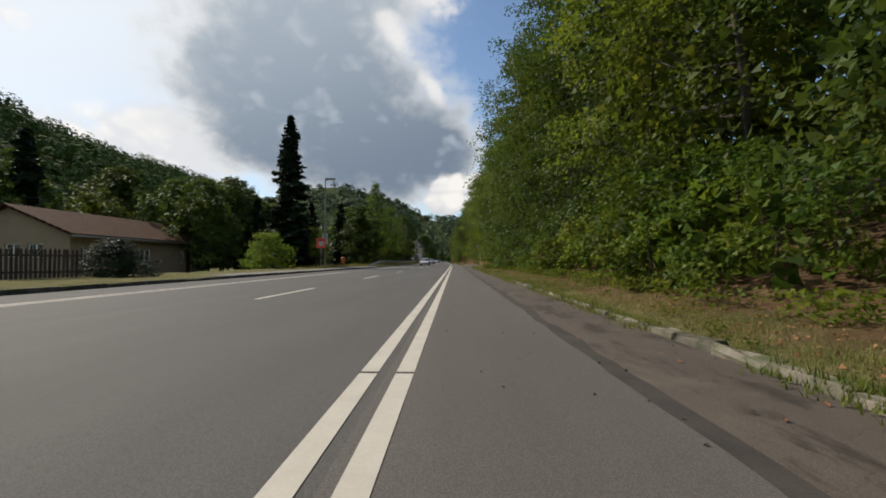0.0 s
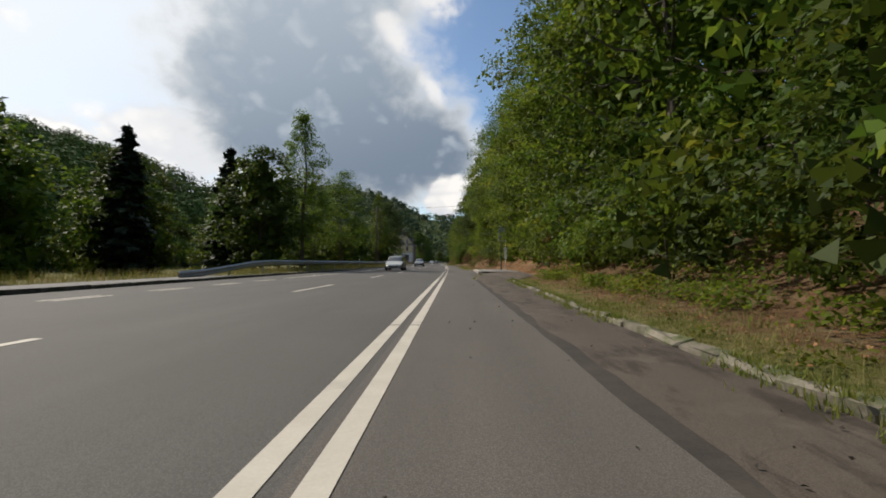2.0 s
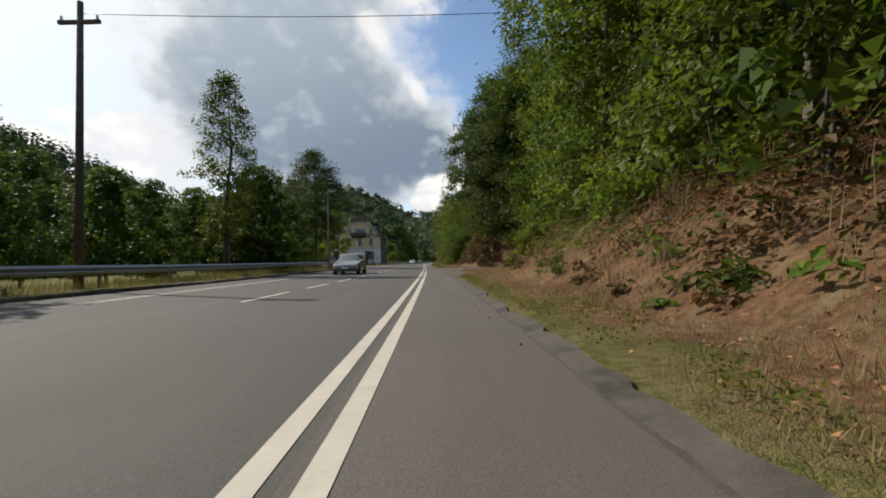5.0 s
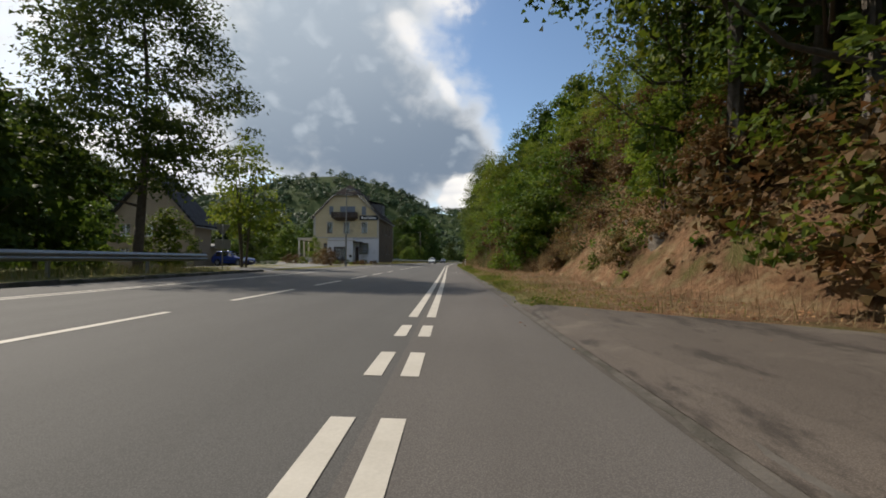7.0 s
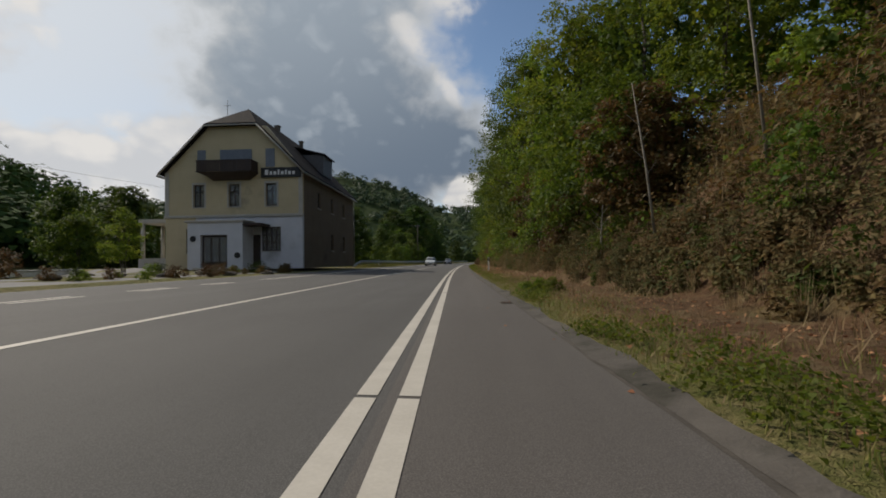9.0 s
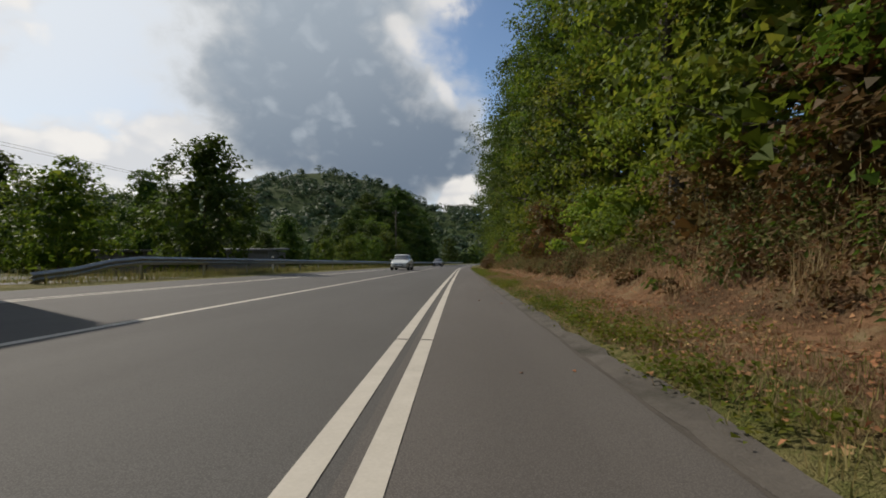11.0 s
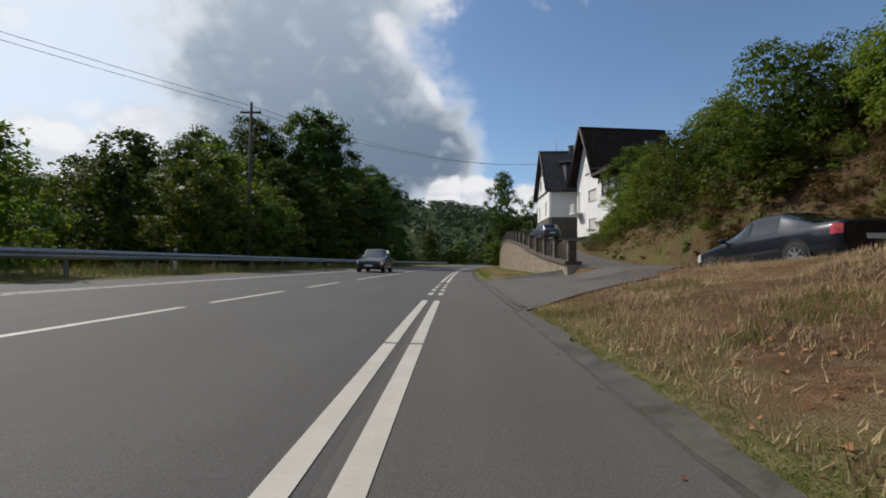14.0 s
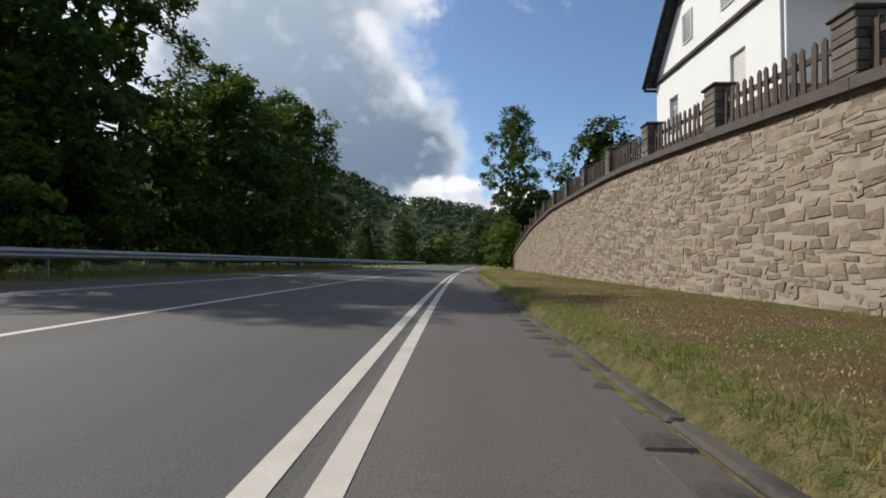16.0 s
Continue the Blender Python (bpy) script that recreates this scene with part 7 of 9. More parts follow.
boxes("notice", M["plate_grey"], pl, (-0.22, 0.22, -0.058, -0.05, 2.05, 2.42))
boxes("text_bar", M["black"], pl, (-0.3, 0.3, -0.056, -0.05, 2.52, 2.6))
bn = empty("litter_bin", pose(-13.0, 51.5, 0.0), "orange litter bin on a post by the footway", "litter bin")
bm = bmesh.new()
bmesh.ops.create_cone(bm, cap_ends=True, segments=16, radius1=0.19, radius2=0.24, depth=0.6, matrix=pose(0, 0, 0.85))
part("bin", bm, M["orange"], bn)
bm = bmesh.new()
bmesh.ops.create_cone(bm, cap_ends=True, segments=16, radius1=0.27, radius2=0.2, depth=0.08, matrix=pose(0, 0, 1.2))
part("lid", bm, M["orange"], bn)
bm = bmesh.new()
tube(bm, [(0, 0, -0.2), (0, 0, 0.6)], [0.03, 0.03], 8)
part("post", bm, M["steel_dull"], bn)


def delineator(r, y, s):
    ob = empty("delineator_post", Matrix.Translation(P(r, y)), "white roadside delineator post with black band", "post", "delineator posts")
    bm = bmesh.new()
    for z0, z1, mt in ((-0.1, 0.72, 0),):
        box(bm, -0.06, 0.06, -0.05, 0.05, z0, z1, bevel=0.02)
    part("post", bm, M["white_paint"], ob)
    bm = bmesh.new()
    box(bm, -0.062, 0.062, -0.052, 0.052, 0.72, 0.92, bevel=0.02)
    part("band", bm, M["black"], ob)
    bm = bmesh.new()
    box(bm, -0.06, 0.06, -0.05, 0.05, 0.92, 1.02, bevel=0.02)
    part("cap", bm, M["white_paint"], ob)
    boxes("reflector", M["plate_grey"], ob, (-0.03, 0.03, -0.06, -0.05, 0.74, 0.9))


for r, y in ((2.3, 203.0), (-12.1, 233.5), (-12.1, 283.0), (-11.5, 95.0)):
    delineator(r, y, 1)
yd = empty("yield_sign", pose(-16.6, 160.8, 0.1, 0, 0, 200), "give-way sign with a plate under it, seen from behind", "sign")
bm = bmesh.new()
tube(bm, [(0, 0, -0.3), (0, 0, 2.9)], [0.035, 0.035], 8)
part("post", bm, M["steel_dull"], yd)
bm = bmesh.new()
f = bm.faces.new([bm.verts.new(p) for p in ((-0.45, -0.05, 2.9), (0.45, -0.05, 2.9), (0.0, -0.05, 2.12))])
ex = bmesh.ops.extrude_face_region(bm, geom=[f])
bmesh.ops.translate(bm, vec=(0, 0.015, 0), verts=[v for v in ex["geom"] if isinstance(v, bmesh.types.BMVert)])
part("plate", bm, M["steel_dull"], yd)
boxes("lower_plate", M["steel_dull"], yd, (-0.45, 0.45, -0.05, -0.035, 1.35, 1.95))
td = empty("street_sign", pose(-18.6, 296.5, 0.1), "grey direction sign before the trees", "sign")
bm = bmesh.new()
tube(bm, [(0, 0, -0.3), (0, 0, 3.9)], [0.04, 0.04], 8)
part("post", bm, M["steel_dull"], td)
boxes("plate", M["plate_grey"], td, (-0.75, 0.75, -0.06, -0.035, 3.4, 3.95))


# ---- fence by the bungalow ----
def picket_fence(a, b, h, label, gap=0.16, width=0.09, base=None):
    a, b = Vector(a), Vector(b)
    L = (b - a).length
    ob = empty("picket_fence", Matrix.Translation(a) @ (b - a).to_track_quat("X", "Z").to_matrix().to_4x4(), label, "fence")
    bm = bmesh.new()
    box(bm, -width / 2, width / 2, -0.012, 0.012, 0.05, h - 0.05)
    v = [bm.verts.new(p) for p in ((-width / 2, -0.012, h - 0.05), (width / 2, -0.012, h - 0.05), (0, -0.012, h + 0.03), (-width / 2, 0.012, h - 0.05), (width / 2, 0.012, h - 0.05), (0, 0.012, h + 0.03))]
    for f in ((0, 1, 2), (5, 4, 3), (1, 4, 5, 2), (3, 0, 2, 5)):
        bm.faces.new([v[i] for i in f])
    me = bpy.data.meshes.new("picket")
    bm.to_mesh(me)
    bm.free()
    me.materials.append(M["wood_fence"])
    rng = random.Random(int(L * 100))
    for k in range(int(L / gap)):
        p = link("picket", me, ob)
        p.matrix_local = pose(gap / 2 + k * gap, -0.035, rng.uniform(-0.012, 0.012), rng.uniform(-0.6, 0.6), rng.uniform(-1.2, 1.2), 0)
    for z in (0.25, h - 0.28):
        boxes("rail", M["wood_fence"], ob, (0, L, -0.02, 0.03, z, z + 0.08))
    return ob


picket_fence((-21.0, 9.0, 0.05), (-14.6, 17.0, 0.05), 1.15, "dark brown picket fence before the bungalow", 0.13)


# ---- retaining wall with pillars and pickets ----
def wall_top(y):
    return float(knots(y, (282.8, 0.72), (288, 1.05), (291, 1.32), (294.5, 1.68), (297, 2.0), (302.5, 2.5), (309, 3.05), (313, 3.3), (322, 3.4), (329, 3.05), (339, 2.1), (346, 1.2)))


WALL_R = 4.62


def wall_pt(y, out=0.0, z=0.0):
    h = float(heading(y))
    return Vector((float(cx(y)) + WALL_R + out * math.cos(h), y + out * math.sin(h), z))


def retaining_wall():
    ob = empty("stone_wall", Matrix(), "sunlit rubble stone retaining wall with pale mortar", "wall", kind="structure")
    ys = np.arange(282.8, 346.3, 0.7)
    bm = bmesh.new()
    rows = []
    for y in ys:
        g, t = -0.3, wall_top(y)
        rows.append([bm.verts.new(wall_pt(y, o, z)) for o, z in ((0, g), (0, t), (0.5, t), (0.5, g))])
    for p, q in zip(rows, rows[1:]):
        for k in range(4):
            bm.faces.new((p[k], p[(k + 1) % 4], q[(k + 1) % 4], q[k]))
    bm.faces.new(rows[0][::-1])
    bm.faces.new(rows[-1])
    bmesh.ops.recalc_face_normals(bm, faces=bm.faces)
    part("mortar_core", bm, M["mortar"], ob)
    # coping slabs
    for y in np.arange(282.8, 346, 1.4):
        bm = bmesh.new()
        y1 = min(y + 1.39, 346)
        pts = [wall_pt(yy, o, wall_top(yy) + z) for yy in (y, y1) for o, z in ((-0.1, 0.0), (-0.1, 0.14), (0.6, 0.14), (0.6, 0.0))]
        v = [bm.verts.new(p) for p in pts]
        for f in ((0, 1, 2, 3), (7, 6, 5, 4), (0, 4, 5, 1), (1, 5, 6, 2), (2, 6, 7, 3), (3, 7, 4, 0)):
            bm.faces.new([v[i] for i in f])
        bmesh.ops.recalc_face_normals(bm, faces=bm.faces)
        part("coping_slab", bm, M["coping"], ob)
    # stones: courses that follow the slope, broken by taller ones
    rng = random.Random(5)
    singles, rest_v, rest_f = 0, [], []
    z = -0.1
    while z < 3.5:
        ch = rng.uniform(0.085, 0.17)
        y = 282.82 + rng.uniform(0, 0.1)
        while y < 345.8:
            w = rng.uniform(0.1, 0.36) * (1.15 if ch > 0.15 else 1.0)
            lift = 0.06 * math.sin(y * 0.8 + z) + 0.03 * math.sin(y * 4.1 + z * 14) + 0.045 * math.sin(y * 2.3 + z * 5) + 0.02 * math.sin(y * 6.1 + z * 9)
            z0, z1 = z + lift, z + ch + lift
            top = wall_top(y + w / 2) - 0.015
            if z0 < top - 0.06:
                z1 = min(z1, top)
                parts = [(y, y + w, z0, z1)]
                if ch > 0.17 and w > 0.3 and rng.random() < 0.3:
                    c = (z0 + z1) / 2
                    parts = [(y, y + w, z0, c - 0.008), (y, y + w * 0.55, c + 0.008, z1), (y + w * 0.57, y + w, c + 0.008, z1)]
                for a, b, c, d in parts:
                    g = rng.uniform(0.008, 0.026)
                    a, b, c, d = a + g, b - g, c + g * 0.8, d - g * 0.8
                    if b - a < 0.05 or d - c < 0.035:
                        continue
                    pr = rng.uniform(0.003, 0.014)
                    j = lambda s: rng.uniform(-s, s)
                    base = [wall_pt(p + j(0.036), -0.001, q + j(0.03)) for p, q in ((a, c), (b, c), (b, d), (a, d))]
                    cen = sum(base, Vector()) / 4
                    out = [cen + (p - cen) * 0.91 + wall_pt(a, -pr - j(0.006), 0) - wall_pt(a, 0, 0) for p in base]
                    vs = base + out
                    fs = [(4, 5, 6, 7)] + [(k, (k + 1) % 4, 4 + (k + 1) % 4, 4 + k) for k in range(4)]
                    if 303.4 < a < 308.2 and singles < 300:
                        me = mesh_np("stone", [tuple(v - cen) for v in vs], fs, M["stone"])
                        s = link("stone", me, ob)
                        s.location = cen
                        singles += 1
                    else:
                        n = len(rest_v)
                        rest_v += [tuple(v) for v in vs]
                        rest_f += [tuple(n + i for i in f) for f in fs]
            y += w
        z += ch
    tagged(link("stonework", mesh_np("stonework", rest_v, rest_f, M["stone"]), ob), kind="stuff")


retaining_wall()


def gate_pillar(y, big=1.0):
    t = wall_top(y) + 0.14
    c = wall_pt(y, 0.24, t)
    ob = empty("wall_pillar", Matrix.Translation(c) @ pose(0, 0, 0, 0, 0, math.degrees(float(heading(y)))), "dark stone pillar with a flat capstone on the wall", "pillar", "pillars on the wall")
    rng = random.Random(int(y * 10))
    bm = bmesh.new()
    box(bm, -0.145, 0.145, -0.145, 0.145, -0.01, 0.82)
    part("core", bm, M["mortar"], ob)
    z = 0.0
    while z < 0.77:
        h = min(rng.uniform(0.08, 0.2), 0.82 - z)
        s = rng.uniform(-0.06, 0.06)
        for x0, x1 in ((-0.172 - rng.uniform(0, 0.015), s - 0.004), (s + 0.004, 0.172 + rng.uniform(0, 0.015))):
            bm = bmesh.new()
            box(bm, x0, x1, -0.172 - rng.uniform(0, 0.015), 0.172, z + 0.003, z + h - 0.003, bevel=0.012)
            part("block", bm, M["stone_dark"], ob)
        z += h
    boxes("capstone", M["coping"], ob, (-0.215, 0.215, -0.215, 0.215, 0.82, 0.88), bevel=0.02)


PY = np.arange(283.05, 344, 2.8)
for y in PY:
    gate_pillar(float(y))
for a, b in zip(PY, PY[1:]):
    pa1, pb1 = wall_pt(a + 0.17, 0.24, wall_top(a + 0.17) + 0.15), wall_pt(b - 0.17, 0.24, wall_top(b - 0.17) + 0.15)
    # rails follow the slope; pickets stay upright
    ob = empty("picket_fence", Matrix.Translation(pa1), "dark weathered wooden picket fence between pillars", "fence", "fences on the wall")
    d = pb1 - pa1
    for z in (0.1, 0.49):
        bm = bmesh.new()
        n = Vector((d.y, -d.x, 0)).normalized() * 0.025
        v = [bm.verts.new(p + Vector((0, 0, z + dz)) + s * n) for p in (Vector(), d) for dz, s in ((0, 1), (0.08, 1), (0.08, -1), (0, -1))]
        for f in ((0, 1, 2, 3), (7, 6, 5, 4), (0, 4, 5, 1), (1, 5, 6, 2), (2, 6, 7, 3), (3, 7, 4, 0)):
            bm.faces.new([v[i] for i in f])
        part("rail", bm, M["wood_fence"], ob)
    rng = random.Random(int(a * 7))
    yaw = math.degrees(math.atan2(d.y, d.x))
    for k in range(14):
        f = (k + 0.5) / 14
        bm = bmesh.new()
        box(bm, -0.042, 0.042, -0.045, -0.022, 0.03, 0.69)
        v = [bm.verts.new(p) for p in ((-0.042, -0.045, 0.69), (0.042, -0.045, 0.69), (0.0, -0.045, 0.745), (-0.042, -0.022, 0.69), (0.042, -0.022, 0.69), (0.0, -0.022, 0.745))]
        for q in ((0, 1, 2), (5, 4, 3), (1, 4, 5, 2), (3, 0, 2, 5)):
            bm.faces.new([v[i] for i in q])
        p = part("picket", bm, M["wood_fence"], ob)
        p.matrix_local = Matrix.Translation(d * f) @ pose(0, 0, rng.uniform(-0.015, 0.015), rng.uniform(-1.5, 1.5), rng.uniform(-2, 2), yaw + 180)


# ---- drains, clutter ----
M["rust"] = surface("rusty_iron", (0.06, 0.035, 0.022), (0.12, 0.07, 0.04), 0.85, 12, 90, 0.4, 0.003)


def drain(r, y):
    z = float(road_z(r, y))
    ob = empty("drain_grate", pose(float(cx(y)) + r, y, z + 0.006, 0, 0, math.degrees(float(heading(y)))) @ Matrix.Diagonal((0.62, 0.62, 1, 1)), "rusty iron drain grate in the gutter", "drain", "drain grates")
    boxes("frame", M["dirt"], ob, (-0.17, 0.17, -0.25, -0.21, -0.02, 0.004), (-0.17, 0.17, 0.21, 0.25, -0.02, 0.004), (-0.17, -0.14, -0.21, 0.21, -0.02, 0.004), (0.14, 0.17, -0.21, 0.21, -0.02, 0.004))
    # black sheet just under the bars, in place of the shade in the shaft
    boxes("pit_shade", M["black"], ob, (-0.14, 0.14, -0.21, 0.21, -0.02, -0.001))
    for k in range(9):
        boxes("bar", M["rust"], ob, (-0.14, 0.14, -0.196 + k * 0.049 - 0.014, -0.196 + k * 0.049 + 0.014, -0.001, 0.005))


drain(0.98, 284.15)
drain(0.86, 178.0)
mh = empty("manhole_cover", Matrix.Translation(P(1.5, 126.05, 0.03)), "round concrete and iron manhole cover", "manhole")
bm = bmesh.new()
bmesh.ops.create_cone(bm, cap_ends=True, segments=32, radius1=0.15, radius2=0.15, depth=0.016)
part("cover", bm, M["gutter"], mh)
bm = bmesh.new()
bmesh.ops.create_cone(bm, cap_ends=False, segments=32, radius1=0.19, radius2=0.155, depth=0.02)
part("ring", bm, M["rust"], mh)

# ---- vehicles ----
def paint(name, c, metal=0.4):
    mt, nt, bs = nodes_of(name)
    bs.inputs["Base Color"].default_value = (*c, 1)
    bs.inputs["Metallic"].default_value, bs.inputs["Roughness"].default_value = metal, 0.35
    bs.inputs["Coat Weight"].default_value, bs.inputs["Coat Roughness"].default_value = 0.8, 0.05
    return mt


M["car_glass"] = plain("dark_car_glass", (0.012, 0.015, 0.017), 0.04, 0.0, 1.0)
M["tyre"] = plain("tyre_rubber", (0.015, 0.015, 0.015), 0.85)
M["rim"] = plain("alloy_rim", (0.42, 0.43, 0.44), 0.35, 0.8)
M["lamp_clear"] = plain("clear_lamp", (0.75, 0.78, 0.8), 0.1, 0.3, 1.0)
M["lamp_red"] = plain("red_lamp", (0.4, 0.012, 0.01), 0.15, 0.0, 1.0)


def make_car(name, label, m, L, W, H, style, body_paint, rails=False):
    """A car, nose towards local +x, standing on z = 0. style: relative stations of cowl, roof front, roof rear and tail, belt height and tail height."""
    ob = empty(name, m, label, "car")
    f, r, h = L / 2, -L / 2, W / 2
    belt = style["belt"] * H
    cowl, front, rear, tail = (style[k] * L / 2 for k in ("cowl", "front", "rear", "tail"))
    wheel, fx, rx = 0.31, L * 0.305, -L * 0.285

    def top(x):
        return float(knots(x, (r, style["deck"] * H - 0.1), (r + 0.06, style["deck"] * H), (tail, style["deck"] * H + 0.02), (rear, H - 0.035), (rear * 0.5, H - 0.005), (front * 0.3, H), (front, H - 0.05), (cowl, belt + 0.06), (f - 0.35, belt - 0.1), (f - 0.08, belt - 0.2), (f, belt - 0.34)))

    def skin(x, q, out=0.0):
        """A point of the shell: q runs from the sill (0) over the belt (0.5) to the roof's middle (1)."""
        w = h * float(knots(x, (r, 0.8), (r + 0.12, 0.91), (r + 0.5, 0.985), (0, 1.0), (f - 0.7, 0.985), (f - 0.25, 0.9), (f - 0.08, 0.8), (f, 0.66)))
        zt = top(x)
        zb = min(belt * float(knots(x, (r, 0.96), (0, 1.0), (cowl, 0.98), (f, 0.78))), zt - 0.02)
        low = float(knots(x, (r, 0.34), (r + 0.25, 0.22), (f - 0.3, 0.2), (f, 0.28)))
        c = min(1.0, max(0.0, (zt - zb - 0.03) / 0.3))
        wr = w * (0.94 - 0.17 * c)
        pts = ((w * 0.86, low), (w * 0.97, low + 0.07), (w, low + 0.2), (w, zb - 0.16), (w * 0.975, zb), (w * 0.975 * 0.45 + wr * 0.55, zb + (zt - zb) * 0.5), (wr, zt - 0.05 * c - 0.012), (wr * 0.86, zt - 0.008), (0.0, zt + 0.02))
        k = min(int(q * 8), 7)
        t = q * 8 - k
        (y0, z0), (y1, z1) = pts[k], pts[k + 1]
        y, z = y0 + (y1 - y0) * t, z0 + (z1 - z0) * t
        n = Vector((0, z1 - z0, y0 - y1))
        n = n.normalized() if n.length > 1e-6 else Vector((0, 0, 1))
        return Vector((x, y, z)) + n * out

    def sheet(bm, xs, qs, side, out):
        g = [[bm.verts.new(Vector((p.x, p.y * side, p.z))) for p in (skin(x, q, out) for q in qs)] for x in xs]
        for p, q in zip(g, g[1:]):
            for k in range(len(qs) - 1):
                bm.faces.new((p[k], p[k + 1], q[k + 1], q[k]) if side > 0 else (p[k], q[k], q[k + 1], p[k + 1])).smooth = True
        return g

    def patch(name2, xs, qs, material, out=0.006, sides=(1, -1), label2="", owner=None):
        for sd in sides:
            bm = bmesh.new()
            sheet(bm, xs, qs, sd, out)
            part(name2, bm, material, owner or ob, label2)

    xs = sorted({*np.linspace(r, f, 34).tolist(), cowl, front, rear, tail, r + 0.06, f - 0.08, f - 0.35})
    qs = [k / 16 for k in range(17)]
    bm = bmesh.new()
    for sd in (1, -1):
        g = sheet(bm, xs, qs, sd, 0.0)
        for row, x in ((g[0], r), (g[-1], f)):
            hub = bm.verts.new((x, 0, row[0].co.z))
            for p, q in zip(row, row[1:]):
                bm.faces.new((hub, p, q))
        for p, q in zip(g, g[1:]):
            u, v = bm.verts.new((p[0].co.x, 0, p[0].co.z)), bm.verts.new((q[0].co.x, 0, q[0].co.z))
            bm.faces.new((u, p[0], q[0], v))
    bmesh.ops.remove_doubles(bm, verts=bm.verts, dist=0.0008)
    bmesh.ops.recalc_face_normals(bm, faces=bm.faces)
    part("body", bm, body_paint, ob)
    # glazing
    side_q = [0.525, 0.58, 0.64, 0.69, 0.735]
    for x0, x1 in style["panes"]:
        x0, x1 = x0 * L / 2, x1 * L / 2
        patch("side_window", np.linspace(x0, x1, 7).tolist(), side_q, M["car_glass"], 0.007, label2="dark tinted side window")
    bm = bmesh.new()
    for sd in (1, -1):
        sheet(bm, np.linspace(front + 0.05, cowl - 0.05, 6).tolist(), [0.765, 0.82, 0.88, 0.94, 1.0], sd, 0.007)
    part("windscreen", bm, M["car_glass"], ob)
    bm = bmesh.new()
    for sd in (1, -1):
        sheet(bm, np.linspace(tail + 0.05, rear - 0.05, 6).tolist(), [0.77, 0.82, 0.88, 0.94, 1.0], sd, 0.007)
    part("rear_window", bm, M["car_glass"], ob)
    patch("door_seam", [f * 0.30, f * 0.30 + 0.012], [0.1 + 0.05 * k for k in range(9)], M["black"], 0.002)
    patch("door_seam", [-0.05, -0.038], [0.1 + 0.05 * k for k in range(9)], M["black"], 0.002)
    patch("sill_strip", np.linspace(rx + 0.45, fx - 0.45, 8).tolist(), [0.01, 0.06, 0.12], M["black"], 0.004)
    patch("rub_strip", np.linspace(rx + 0.4, fx - 0.42, 8).tolist(), [0.27, 0.30], M["black"], 0.012)
    patch("door_handle", np.linspace(0.05, 0.24, 3).tolist(), [0.43, 0.455], M["black"], 0.02)
    patch("door_handle", np.linspace(r * 0.42, r * 0.42 + 0.18, 3).tolist(), [0.43, 0.455], M["black"], 0.02)
    patch("headlight", np.linspace(f - 0.42, f - 0.05, 6).tolist(), [0.33, 0.39, 0.45, 0.5], M["lamp_clear"], 0.008)
    patch("tail_light", np.linspace(r + 0.01, r + 0.2, 4).tolist(), [0.36, 0.43, 0.5, 0.56], M["lamp_red"], 0.01)
    patch("bumper", np.linspace(f - 0.3, f, 4).tolist(), [0.0, 0.08, 0.16], M["black"], 0.008)
    boxes("grille", M["black"], ob, (f - 0.04, f + 0.008, -h * 0.42, h * 0.42, belt * 0.5, belt * 0.62), (f - 0.04, f + 0.006, -h * 0.5, h * 0.5, 0.3, 0.38), bevel=0.004)
    boxes("number_plate", M["white_paint"], ob, (f + 0.004, f + 0.018, -0.26, 0.26, 0.4, 0.5))
    boxes("number_plate", M["white_paint"], ob, (r - 0.016, r - 0.002, -0.26, 0.26, 0.55, 0.66))
    for sd in (-1, 1):
        p = skin(cowl - 0.18, 0.5)
        bm = bmesh.new()
        box(bm, p.x - 0.08, p.x + 0.05, min(sd * (p.y + 0.03), sd * (p.y + 0.2)), max(sd * (p.y + 0.03), sd * (p.y + 0.2)), p.z + 0.02, p.z + 0.15, bevel=0.035)
        box(bm, p.x - 0.03, p.x + 0.02, min(sd * (p.y - 0.03), sd * (p.y + 0.04)), max(sd * (p.y - 0.03), sd * (p.y + 0.04)), p.z + 0.02, p.z + 0.06)
        part("mirror", bm, body_paint, ob)
        if rails:
            y = skin(0, 0.75).y - 0.05
            bm = bmesh.new()
            tube(bm, [(front - 0.1, sd * y, H - 0.05), (front - 0.25, sd * y, H + 0.045), (rear + 0.2, sd * y, H + 0.04), (rear + 0.06, sd * y, H - 0.06)], [0.016] * 4, 6)
            part("roof_rail", bm, M["black"], ob)
    # wheels, each before a black disc that stands in for the shaded arch hollow
    for x in (fx, rx):
        for sd in (-1, 1):
            y = skin(x, 0.3).y
            bm = bmesh.new()
            bmesh.ops.create_cone(bm, cap_ends=True, segments=28, radius1=wheel + 0.055, radius2=wheel + 0.055, depth=0.2, matrix=pose(x, sd * (y - 0.096), wheel + 0.02, 90))
            part("arch_shade_disc", bm, M["black"], ob)
            bm = bmesh.new()
            prof = [(wheel * 0.64, 0.085), (wheel * 0.93, 0.095), (wheel, 0.06), (wheel, -0.06), (wheel * 0.93, -0.095), (wheel * 0.64, -0.085)]
            rings = [[bm.verts.new((ra * math.cos(a), d, ra * math.sin(a))) for ra, d in prof] for a in (2 * math.pi * k / 28 for k in range(28))]
            for k in range(28):
                a, b = rings[k], rings[(k + 1) % 28]
                for q in range(len(prof) - 1):
                    bm.faces.new((a[q], a[q + 1], b[q + 1], b[q])).smooth = True
            bmesh.ops.recalc_face_normals(bm, faces=bm.faces)
            w = part("wheel", bm, M["tyre"], ob)
            w.location = (x, sd * (y - 0.068), wheel)
